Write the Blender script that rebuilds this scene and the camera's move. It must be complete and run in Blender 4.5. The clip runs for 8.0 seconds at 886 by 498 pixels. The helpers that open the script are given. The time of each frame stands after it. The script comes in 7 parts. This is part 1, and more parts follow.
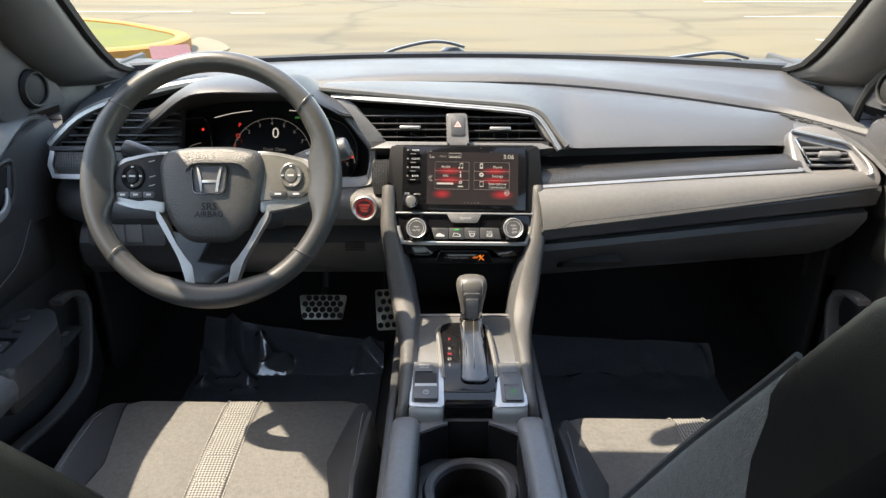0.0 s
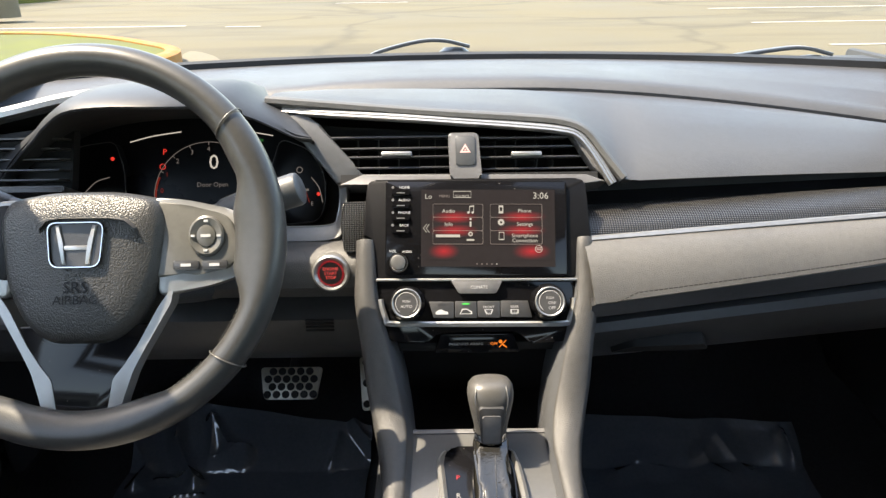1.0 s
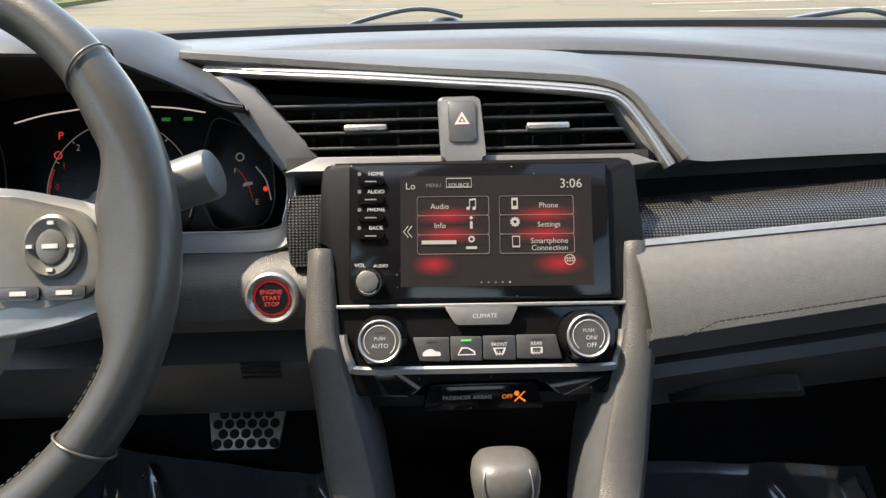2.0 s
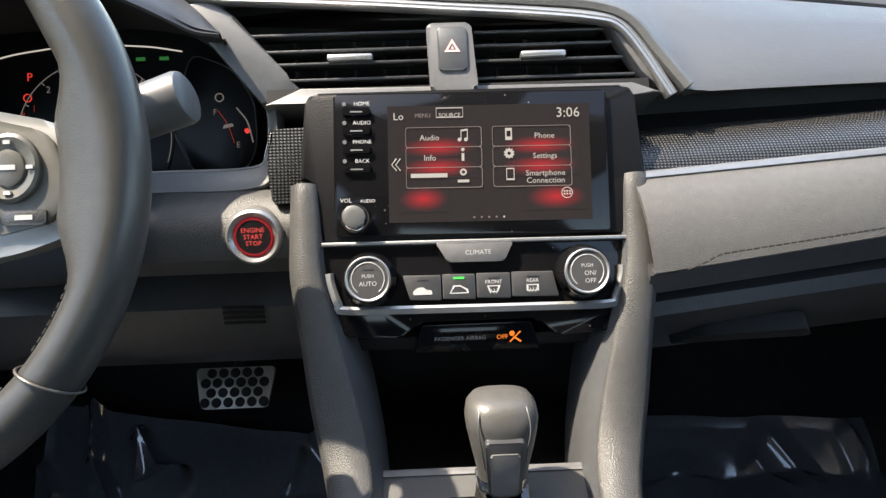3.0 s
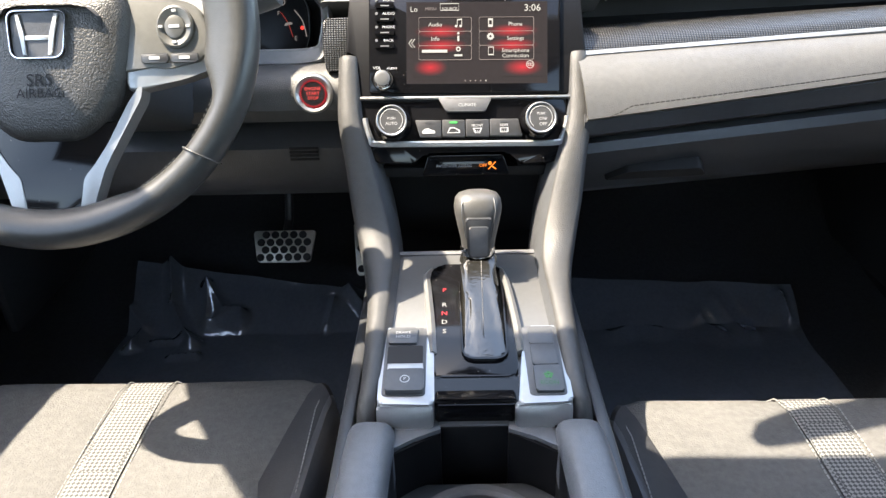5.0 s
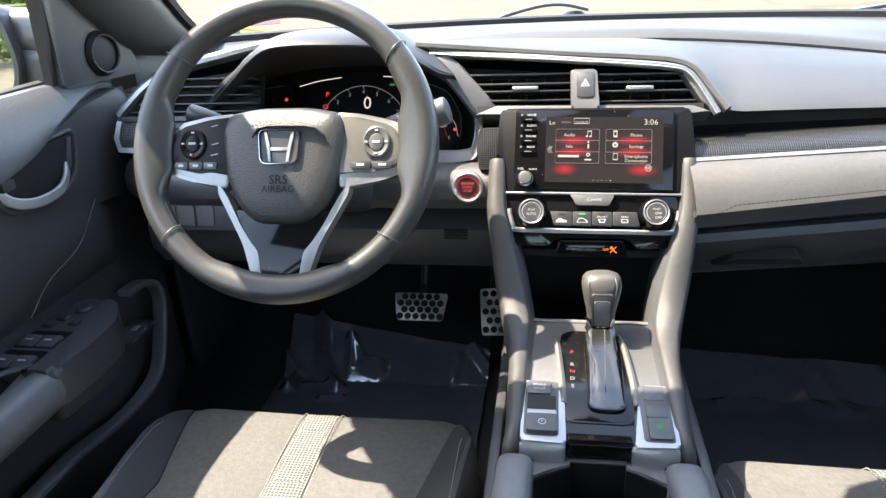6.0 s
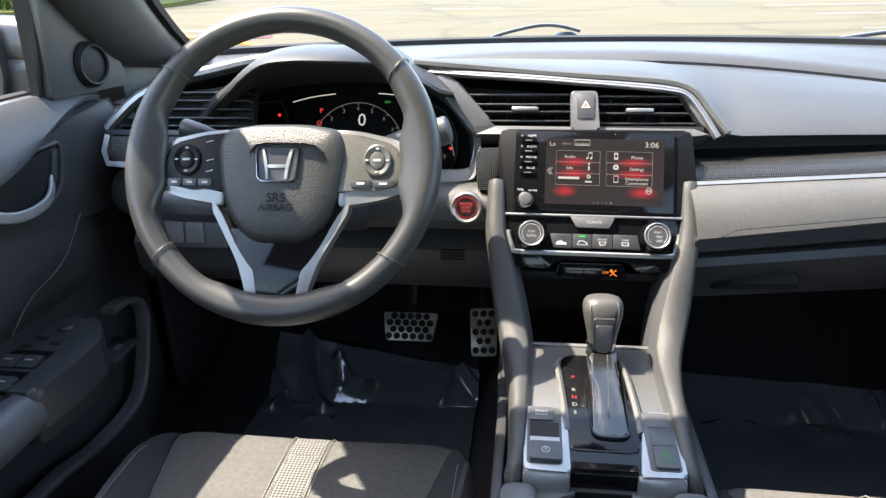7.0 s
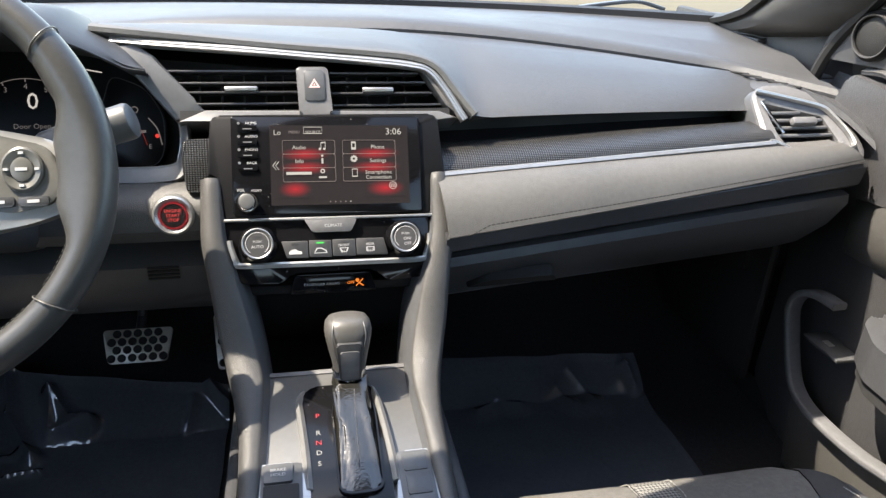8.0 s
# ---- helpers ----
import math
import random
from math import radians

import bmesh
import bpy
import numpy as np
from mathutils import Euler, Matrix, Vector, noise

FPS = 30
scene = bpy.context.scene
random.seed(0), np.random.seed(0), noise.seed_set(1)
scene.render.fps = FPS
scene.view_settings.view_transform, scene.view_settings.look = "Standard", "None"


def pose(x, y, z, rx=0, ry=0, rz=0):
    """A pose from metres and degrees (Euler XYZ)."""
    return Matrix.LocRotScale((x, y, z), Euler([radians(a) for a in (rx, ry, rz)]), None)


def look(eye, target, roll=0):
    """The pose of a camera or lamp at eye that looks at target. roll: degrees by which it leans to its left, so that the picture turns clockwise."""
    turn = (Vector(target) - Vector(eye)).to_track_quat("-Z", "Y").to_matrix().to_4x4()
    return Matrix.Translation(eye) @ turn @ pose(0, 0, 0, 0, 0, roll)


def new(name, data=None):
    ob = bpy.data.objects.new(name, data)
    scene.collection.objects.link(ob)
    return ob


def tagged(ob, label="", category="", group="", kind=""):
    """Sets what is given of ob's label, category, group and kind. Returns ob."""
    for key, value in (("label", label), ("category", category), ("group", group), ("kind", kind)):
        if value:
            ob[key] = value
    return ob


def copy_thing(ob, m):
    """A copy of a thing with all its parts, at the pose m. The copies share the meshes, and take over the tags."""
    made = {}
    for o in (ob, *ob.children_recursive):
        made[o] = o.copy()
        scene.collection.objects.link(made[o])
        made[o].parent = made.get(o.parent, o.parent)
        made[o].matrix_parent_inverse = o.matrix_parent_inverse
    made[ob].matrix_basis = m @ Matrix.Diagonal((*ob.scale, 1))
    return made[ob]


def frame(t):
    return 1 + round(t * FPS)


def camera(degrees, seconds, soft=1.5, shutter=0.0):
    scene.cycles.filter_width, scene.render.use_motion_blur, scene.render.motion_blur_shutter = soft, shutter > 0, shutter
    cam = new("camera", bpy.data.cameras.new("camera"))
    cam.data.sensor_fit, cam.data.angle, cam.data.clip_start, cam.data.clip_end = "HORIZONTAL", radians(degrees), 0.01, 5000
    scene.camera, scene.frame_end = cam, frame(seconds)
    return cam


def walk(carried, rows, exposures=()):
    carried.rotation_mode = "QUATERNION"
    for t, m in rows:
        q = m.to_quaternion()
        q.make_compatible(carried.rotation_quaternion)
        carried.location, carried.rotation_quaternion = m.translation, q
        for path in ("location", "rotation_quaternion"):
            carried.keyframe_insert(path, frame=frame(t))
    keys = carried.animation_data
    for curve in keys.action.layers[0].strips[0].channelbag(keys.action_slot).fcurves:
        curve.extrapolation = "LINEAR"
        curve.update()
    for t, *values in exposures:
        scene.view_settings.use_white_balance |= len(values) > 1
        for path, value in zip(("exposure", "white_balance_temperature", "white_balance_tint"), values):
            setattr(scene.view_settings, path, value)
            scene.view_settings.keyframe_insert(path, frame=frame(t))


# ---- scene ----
cam = camera(64.7, 8.0, soft=1.4)
METRES, EYE, TILT, LEAN, TURN = 1.35, 1.19, -23.5, 0.0, 0.0
ROWS = [
    (0.0, 0.0, 0.0, 0.0, 0.0, 0.0, -0.0),
    (0.5, -0.0029, 0.1348, 0.0313, 0.18, 0.48, 0.46),
    (1.0, 0.0003, 0.2708, 0.0592, 0.22, 0.95, 0.79),
    (1.2, 0.0040, 0.3183, 0.0662, 0.34, 1.26, 1.02),
    (2.3, 0.0012, 0.4622, 0.0611, -0.62, 1.59, 1.79),
    (2.5, 0.0021, 0.4633, 0.0601, -0.63, 1.15, 2.04),
    (3.0, 0.0019, 0.4678, 0.0431, -1.01, -0.57, 2.12),
    (3.5, 0.004, 0.4677, 0.0296, -1.39, -3.05, 1.98),
    (4.0, 0.0024, 0.4356, 0.0028, -1.65, -5.65, 1.67),
    (4.2, 0.0028, 0.4147, -0.0052, -1.90, -6.46, 1.58),
    (5.3, 0.0161, 0.2338, -0.0243, 2.77, -3.62, 0.62),
    (5.5, 0.0142, 0.2019, -0.0158, 4.34, -2.66, 0.2),
    (6.0, -0.0119, 0.1615, -0.0137, 8.84, 0.1, -0.96),
    (6.5, -0.0325, 0.1535, -0.0169, 13.04, 1.83, -2.32),
    (7.0, -0.0342, 0.1706, -0.009, 6.92, 1.43, -1.65),
    (7.5, -0.0199, 0.2425, 0.0131, -3.74, -0.5, 0.74),
    (8.0, 0.0064, 0.2768, 0.0337, -11.01, -2.0, 2.46),
]
walk(cam, [(t, pose(-0.034, 0, EYE, TILT, LEAN, TURN) @ pose(METRES * x, METRES * y, METRES * z, 90 + pitch, roll, yaw)) for t, x, y, z, yaw, pitch, roll in ROWS],
     exposures=[(0.0, 2.83, 8350, 10), (1.0, 2.77, 8350, 10), (2.5, 2.53, 7950, 10), (3.0, 2.72, 7800, 10), (4.0, 3.33, 7350, 10), (5.5, 3.44, 7900, 10), (6.5, 3.11, 7650, 10), (7.5, 2.92, 7550, 10), (8.0, 2.81, 7600, 10)])

# ---- light: a high sun on the driver's side, a little ahead ----
SUN = Vector((-0.490, 0.055, 0.87)).normalized()
world = bpy.data.worlds.new("world")
scene.world = world
world.use_nodes = True
wn = world.node_tree.nodes
sky = wn.new("ShaderNodeTexSky")
sky.sky_type, sky.sun_disc = "NISHITA", False
sky.sun_elevation = math.asin(SUN.z)
sky.sun_rotation = math.atan2(SUN.x, SUN.y)
world.node_tree.links.new(sky.outputs["Color"], wn["Background"].inputs["Color"])
wn["Background"].inputs["Strength"].default_value = 0.15
sun = new("sun", bpy.data.lights.new("sun", "SUN"))
sun.data.energy, sun.data.angle, sun.data.color = 2.15, radians(0.55), (1.0, 0.962, 0.905)
sun.matrix_world = look(SUN * 30, (0, 0, 0))


# ---- materials ----
def material(name, base, rough=0.5, metal=0.0, grain=0.0, grain_size=900.0, vary=0.12, stain=6.0, spec=0.5, coat=0.0, pattern="noise"):
    """A surface with fine relief (grain at grain_size per metre), and colour and gloss that vary over some centimetres."""
    m = bpy.data.materials.new(name)
    m.use_nodes = True
    n, l = m.node_tree.nodes, m.node_tree.links
    b = n["Principled BSDF"]
    b.inputs["Metallic"].default_value = metal
    b.inputs["Specular IOR Level"].default_value = spec
    b.inputs["Coat Weight"].default_value = coat
    b.inputs["Coat Roughness"].default_value = 0.08
    co = n.new("ShaderNodeTexCoord")
    big = n.new("ShaderNodeTexNoise")
    big.inputs["Scale"].default_value, big.inputs["Detail"].default_value = stain, 6
    l.new(co.outputs["Object"], big.inputs["Vector"])
    fine = n.new("ShaderNodeTexNoise")
    fine.inputs["Scale"].default_value, fine.inputs["Detail"].default_value = 160, 3
    l.new(co.outputs["Object"], fine.inputs["Vector"])
    add = n.new("ShaderNodeMath")
    add.operation = "ADD"
    l.new(big.outputs["Fac"], add.inputs[0])
    l.new(fine.outputs["Fac"], add.inputs[1])
    ramp = n.new("ShaderNodeMapRange")
    ramp.inputs["From Min"].default_value, ramp.inputs["From Max"].default_value = 0.7, 1.3
    ramp.inputs["To Min"].default_value, ramp.inputs["To Max"].default_value = 1 - vary, 1 + vary
    l.new(add.outputs[0], ramp.inputs["Value"])
    mul = n.new("ShaderNodeVectorMath")
    mul.operation = "SCALE"
    mul.inputs[0].default_value = base
    l.new(ramp.outputs[0], mul.inputs["Scale"])
    l.new(mul.outputs[0], b.inputs["Base Color"])
    rr = n.new("ShaderNodeMapRange")
    rr.inputs["From Min"].default_value, rr.inputs["From Max"].default_value = 0.3, 0.7
    rr.inputs["To Min"].default_value, rr.inputs["To Max"].default_value = max(0.02, rough * 0.85), min(1, rough * 1.15)
    l.new(big.outputs["Fac"], rr.inputs["Value"])
    l.new(rr.outputs[0], b.inputs["Roughness"])
    if grain:
        tex = n.new("ShaderNodeTexVoronoi" if pattern == "cells" else "ShaderNodeTexNoise")
        tex.inputs["Scale"].default_value = grain_size
        l.new(co.outputs["Object"], tex.inputs["Vector"])
        bump = n.new("ShaderNodeBump")
        bump.inputs["Strength"].default_value, bump.inputs["Distance"].default_value = grain, 0.001
        bump.invert = pattern == "cells"
        l.new(tex.outputs["Distance" if pattern == "cells" else "Fac"], bump.inputs["Height"])
        l.new(bump.outputs[0], b.inputs["Normal"])
    return m


def glow(name, colour, strength):
    m = bpy.data.materials.new(name)
    m.use_nodes = True
    b = m.node_tree.nodes["Principled BSDF"]
    b.inputs["Base Color"].default_value = (*[0.05 * q for q in colour], 1)
    b.inputs["Emission Color"].default_value = (*colour, 1)
    b.inputs["Emission Strength"].default_value = strength
    return m


def glass(name, tint=(0.95, 0.97, 0.96)):
    m = bpy.data.materials.new(name)
    m.use_nodes = True
    n, l = m.node_tree.nodes, m.node_tree.links
    n.remove(n["Principled BSDF"])
    clear, shine, mixer = n.new("ShaderNodeBsdfTransparent"), n.new("ShaderNodeBsdfGlossy"), n.new("ShaderNodeMixShader")
    clear.inputs["Color"].default_value = (*tint, 1)
    shine.inputs["Roughness"].default_value = 0.0
    mixer.inputs[0].default_value = 0.03
    l.new(clear.outputs[0], mixer.inputs[1])
    l.new(shine.outputs[0], mixer.inputs[2])
    l.new(mixer.outputs[0], n["Material Output"].inputs["Surface"])
    return m


def dusty(name):
    """Gloss black with sparse pale dust specks."""
    m = material(name, (0.006, 0.006, 0.007), 0.09, spec=0.28, vary=0.3)
    n, l = m.node_tree.nodes, m.node_tree.links
    co = next(q for q in n if q.type == "TEX_COORD")
    b = n["Principled BSDF"]
    v = n.new("ShaderNodeTexVoronoi")
    v.inputs["Scale"].default_value = 130
    l.new(co.outputs["Object"], v.inputs["Vector"])
    lt = n.new("ShaderNodeMapRange")
    lt.inputs["From Min"].default_value, lt.inputs["From Max"].default_value = 0.05, 0.09
    lt.inputs["To Min"].default_value, lt.inputs["To Max"].default_value = 1.0, 0.0
    l.new(v.outputs["Distance"], lt.inputs["Value"])
    pick = n.new("ShaderNodeMath")
    pick.operation = "GREATER_THAN"
    pick.inputs[1].default_value = 0.62
    sep = n.new("ShaderNodeSeparateColor")
    l.new(v.outputs["Color"], sep.inputs[0])
    l.new(sep.outputs[0], pick.inputs[0])
    mul = n.new("ShaderNodeMath")
    mul.operation = "MULTIPLY"
    l.new(lt.outputs[0], mul.inputs[0])
    l.new(pick.outputs[0], mul.inputs[1])
    mx = n.new("ShaderNodeMix")
    mx.data_type = "RGBA"
    mx.inputs["A"].default_value, mx.inputs["B"].default_value = (0.006, 0.006, 0.007, 1), (0.16, 0.15, 0.14, 1)
    l.new(mul.outputs[0], mx.inputs["Factor"])
    l.new(mx.outputs["Result"], b.inputs["Base Color"])
    return m


def weave():
    """Fine raised dots on a diagonal grid, 2.6 mm apart."""
    m = material("dotted_weave", (0.012, 0.013, 0.016), 0.25, spec=0.5)
    n, l = m.node_tree.nodes, m.node_tree.links
    co = next(q for q in n if q.type == "TEX_COORD")
    sep = n.new("ShaderNodeSeparateXYZ")
    l.new(co.outputs["Object"], sep.inputs[0])
    zy = n.new("ShaderNodeMath")
    zy.operation = "MULTIPLY_ADD"
    zy.inputs[1].default_value = 0.6
    l.new(sep.outputs["Y"], zy.inputs[0])
    l.new(sep.outputs["Z"], zy.inputs[2])
    waves = []
    for a, b in ((1, 1), (1, -1)):
        ma = n.new("ShaderNodeMath")
        ma.operation = "MULTIPLY"
        ma.inputs[1].default_value = b
        l.new(zy.outputs[0], ma.inputs[0])
        ad = n.new("ShaderNodeMath")
        ad.operation = "ADD"
        l.new(sep.outputs["X"], ad.inputs[0])
        l.new(ma.outputs[0], ad.inputs[1])
        sc = n.new("ShaderNodeMath")
        sc.operation = "MULTIPLY"
        sc.inputs[1].default_value = 2 * math.pi / 0.0056
        l.new(ad.outputs[0], sc.inputs[0])
        si = n.new("ShaderNodeMath")
        si.operation = "SINE"
        l.new(sc.outputs[0], si.inputs[0])
        waves.append(si)
    pr = n.new("ShaderNodeMath")
    pr.operation = "MULTIPLY"
    l.new(waves[0].outputs[0], pr.inputs[0])
    l.new(waves[1].outputs[0], pr.inputs[1])
    bump = n.new("ShaderNodeBump")
    bump.inputs["Strength"].default_value, bump.inputs["Distance"].default_value = 0.3, 0.0010
    l.new(pr.outputs[0], bump.inputs["Height"])
    b = n["Principled BSDF"]
    l.new(bump.outputs[0], b.inputs["Normal"])
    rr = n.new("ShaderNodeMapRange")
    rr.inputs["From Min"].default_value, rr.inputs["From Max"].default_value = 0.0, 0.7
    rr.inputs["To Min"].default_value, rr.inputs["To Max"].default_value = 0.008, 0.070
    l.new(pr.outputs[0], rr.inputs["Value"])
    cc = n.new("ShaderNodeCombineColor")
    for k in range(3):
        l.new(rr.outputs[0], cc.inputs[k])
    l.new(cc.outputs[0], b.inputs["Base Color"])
    return m


SOFT = material("soft_dash_vinyl", (0.050, 0.052, 0.056), 0.48, grain=0.3, grain_size=1000, pattern="cells", vary=0.1)
LIP = material("grained_dash_lip", (0.085, 0.085, 0.084), 0.46, grain=0.36, grain_size=800, pattern="cells", vary=0.1)
SMOOTH = material("smooth_dark_plastic", (0.07, 0.073, 0.078), 0.42, grain=0.12, grain_size=1800)
HARD = material("black_hard_plastic", (0.046, 0.047, 0.050), 0.35, grain=0.15, grain_size=800, pattern="cells")
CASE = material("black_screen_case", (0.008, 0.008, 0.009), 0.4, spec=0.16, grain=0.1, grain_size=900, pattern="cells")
FACE = material("smoked_dial_plastic", (0.006, 0.006, 0.007), 0.3, spec=0.15)
DEEP = material("black_recess_plastic", (0.008, 0.008, 0.009), 0.7)
GLOSS = dusty("piano_black")
LEATHER = material("stitched_grey_vinyl", (0.088, 0.086, 0.083), 0.47, grain=0.36, grain_size=1100, pattern="cells")
RAIL = material("grained_rail_plastic", (0.058, 0.057, 0.056), 0.42, grain=0.36, grain_size=1100, pattern="cells")
SILVER = material("satin_silver", (0.38, 0.38, 0.378), 0.36, metal=0.75, vary=0.06)
MATT_SILVER = material("matt_silver_plastic", (0.135, 0.136, 0.136), 0.4, metal=0.4, vary=0.06)
SPOKE = material("light_satin_spoke", (0.30, 0.30, 0.296), 0.34, metal=0.5, vary=0.05)
BEZEL = material("dark_silver_bezel", (0.24, 0.245, 0.25), 0.34, metal=0.45, vary=0.06)
PALE = material("pale_satin_silver", (0.40, 0.40, 0.395), 0.36, metal=0.4, vary=0.06)
CHROME = material("chrome", (0.6, 0.6, 0.61), 0.1, metal=1.0, vary=0.04)
GREY = material("grey_trim_plastic", (0.12, 0.12, 0.124), 0.4, grain=0.15, grain_size=1500)
CARPET = material("black_carpet", (0.032, 0.032, 0.034), 0.95, grain=1.0, grain_size=500, vary=0.3)
CLOTH = material("grey_seat_cloth", (0.100, 0.098, 0.095), 0.9, grain=1.0, grain_size=520, vary=0.2)
BOLSTER = material("dark_seat_cloth", (0.034, 0.035, 0.038), 0.7, grain=0.5, grain_size=700, vary=0.12)
LEATHERETTE = material("dark_leatherette", (0.060, 0.062, 0.067), 0.34, grain=0.2, grain_size=700, pattern="cells")
ARM = material("dark_armrest_vinyl", (0.135, 0.138, 0.146), 0.34, grain=0.2, grain_size=800, pattern="cells")
KNOB = material("grey_knob_leather", (0.072, 0.070, 0.067), 0.40, grain=0.12, grain_size=1000, pattern="cells")
RIM = material("worn_rim_leather", (0.046, 0.046, 0.045), 0.34, grain=0.08, grain_size=900, pattern="cells", vary=0.12, stain=9.0)
AIRBAG = material("airbag_grain_plastic", (0.040, 0.040, 0.039), 0.38, grain=0.5, grain_size=620, pattern="cells")
THREAD = material("grey_thread", (0.26, 0.26, 0.25), 0.8)
WHITE = material("white_print", (0.45, 0.45, 0.45), 0.6)
RUBBER = material("black_rubber", (0.015, 0.015, 0.015), 0.6)
STEEL = material("brushed_steel", (0.62, 0.58, 0.5), 0.4, metal=0.6, grain=0.15, grain_size=500)
ROOF = material("grey_headliner", (0.6, 0.59, 0.57), 0.95, grain=0.5, grain_size=900)
PILLAR = material("grey_pillar_plastic", (0.046, 0.045, 0.044), 0.5, grain=0.3, grain_size=1300)
WEAVE = weave()
HOOD = material("smooth_hood_plastic", (0.030, 0.032, 0.036), 0.5, grain=0.08, grain_size=2000)
PAD = material("grained_door_pad", (0.066, 0.066, 0.068), 0.40, grain=0.4, grain_size=560, pattern="cells")
DOOR = material("charcoal_door_vinyl", (0.058, 0.058, 0.061), 0.36, grain=0.24, grain_size=600, pattern="cells")
DARK = material("matt_black_lining", (0.03, 0.03, 0.031), 0.6, grain=0.1, grain_size=1500)
LIT_PANEL = material("lit_button_panel", (0.095, 0.093, 0.085), 0.34)
KEY = material("dark_key_plastic", (0.05, 0.05, 0.052), 0.4)


# ---- mesh helpers ----
def plane(x, y, z, tilt):
    """A frame on a face that leans back by tilt degrees: u to the right, v up the face, n out of it towards the rear of the car."""
    s, c = math.sin(radians(tilt)), math.cos(radians(tilt))
    return Matrix(((1, 0, 0, x), (0, s, -c, y), (0, c, s, z), (0, 0, 0, 1)))


def thing(name, label, category, group="", kind="", at=(0, 0, 0)):
    ob = new(name)
    ob.location = at
    ob.empty_display_size = 0.05
    return tagged(ob, label, category, group, kind)


def part(name, bm, mat, parent=None, label="", angle=35, recalc=True):
    """Links a bmesh as one mesh object under a thing or a part."""
    if recalc:
        bmesh.ops.recalc_face_normals(bm, faces=bm.faces)
    me = bpy.data.meshes.new(name)
    bm.to_mesh(me)
    bm.free()
    me.materials.append(mat)
    me.shade_smooth()
    me.set_sharp_from_angle(angle=radians(angle))
    ob = new(name, me)
    if parent:
        ob.parent = parent
        p, place = parent, Vector()
        while p:
            place += p.location
            p = p.parent
        ob.location = -place if parent.type == "EMPTY" or place.length else Vector()
    return tagged(ob, label)


def rounded(pts, r, seg=4):
    """Rounds the corners of a polygon."""
    out, k = [], len(pts)
    for i in range(k):
        p, a, b = Vector(pts[i]), Vector(pts[i - 1]), Vector(pts[(i + 1) % k])
        d = min(r, (a - p).length * 0.48, (b - p).length * 0.48)
        q0, q1 = p + (a - p).normalized() * d, p + (b - p).normalized() * d
        for j in range(seg + 1):
            t = j / seg
            out.append(tuple((1 - t) ** 2 * q0 + 2 * t * (1 - t) * p + t * t * q1))
    return out


def rect(u0, v0, u1, v1, r=0.0, seg=4):
    pts = [(u0, v0), (u1, v0), (u1, v1), (u0, v1)]
    return rounded(pts, r, seg) if r else pts


def slab(bm, outline, m, n0, n1, bevel=0.0, seg=2):
    """A plate with that outline in the frame m, from n0 (back) to n1 (front, with bevelled edges)."""
    k = len(outline)
    low = [bm.verts.new(m @ Vector((u, v, n0))) for u, v in outline]
    top = [bm.verts.new(m @ Vector((u, v, n1))) for u, v in outline]
    for i in range(k):
        bm.faces.new((low[i], low[(i + 1) % k], top[(i + 1) % k], top[i]))
    bm.faces.new(low[::-1])
    f = bm.faces.new(top)
    if bevel:
        bmesh.ops.bevel(bm, geom=list(f.edges) + list(f.verts), offset=bevel, segments=seg, affect="EDGES", profile=0.5)
    return bm


def ring(bm, outer, inner, m, n0, n1, bevel=0.0):
    """A frame between two outlines with the same number of corners."""
    k = len(outer)
    loops = [[bm.verts.new(m @ Vector((u, v, n))) for u, v in o] for o, n in ((outer, n0), (outer, n1 - bevel), ([(o[0] + (i[0] - o[0]) * 0.2, o[1] + (i[1] - o[1]) * 0.2) for o, i in zip(outer, inner)], n1), ([(o[0] + (i[0] - o[0]) * 0.8, o[1] + (i[1] - o[1]) * 0.8) for o, i in zip(outer, inner)], n1), (inner, n1 - bevel), (inner, n0))]
    for a, b in zip(loops, loops[1:] + loops[:1]):
        for i in range(k):
            bm.faces.new((a[i], a[(i + 1) % k], b[(i + 1) % k], b[i]))
    return bm


def box(bm, size, m, bevel=0.0, seg=2):
    r = bmesh.ops.create_cube(bm, size=1, matrix=m @ Matrix.Diagonal((*size, 1)))
    if bevel:
        edges = list({e for v in r["verts"] for e in v.link_edges})
        bmesh.ops.bevel(bm, geom=edges, offset=bevel, segments=seg, affect="EDGES", profile=0.5)
    return bm


def lathe(bm, m, profile, seg=32, squash=1.0):
    """Turns a profile of (radius, height) round the n axis of m; closed where the radius is 0."""
    loops = []
    for r, n in profile:
        if r < 1e-6:
            loops.append([bm.verts.new(m @ Vector((0, 0, n)))])
        else:
            loops.append([bm.verts.new(m @ Vector((r * math.cos(2 * math.pi * i / seg), squash * r * math.sin(2 * math.pi * i / seg), n))) for i in range(seg)])
    for a, b in zip(loops, loops[1:]):
        for i in range(seg):
            j = (i + 1) % seg
            if len(a) == 1 and len(b) > 1:
                bm.faces.new((a[0], b[j], b[i]))
            elif len(b) == 1 and len(a) > 1:
                bm.faces.new((a[i], a[j], b[0]))
            elif len(a) > 1:
                bm.faces.new((a[i], a[j], b[j], b[i]))
    return bm


def sheet(bm, rows, close=False, thick=0.0):
    """A skin through rows of points."""
    grid = [[bm.verts.new(p) for p in r] for r in rows]
    for a, b in zip(grid, grid[1:]):
        k = len(a)
        for i in range(k if close else k - 1):
            bm.faces.new((a[i], a[(i + 1) % k], b[(i + 1) % k], b[i]))
    if thick:
        bmesh.ops.recalc_face_normals(bm, faces=bm.faces)
        bmesh.ops.solidify(bm, geom=list(bm.faces), thickness=thick)
    return bm


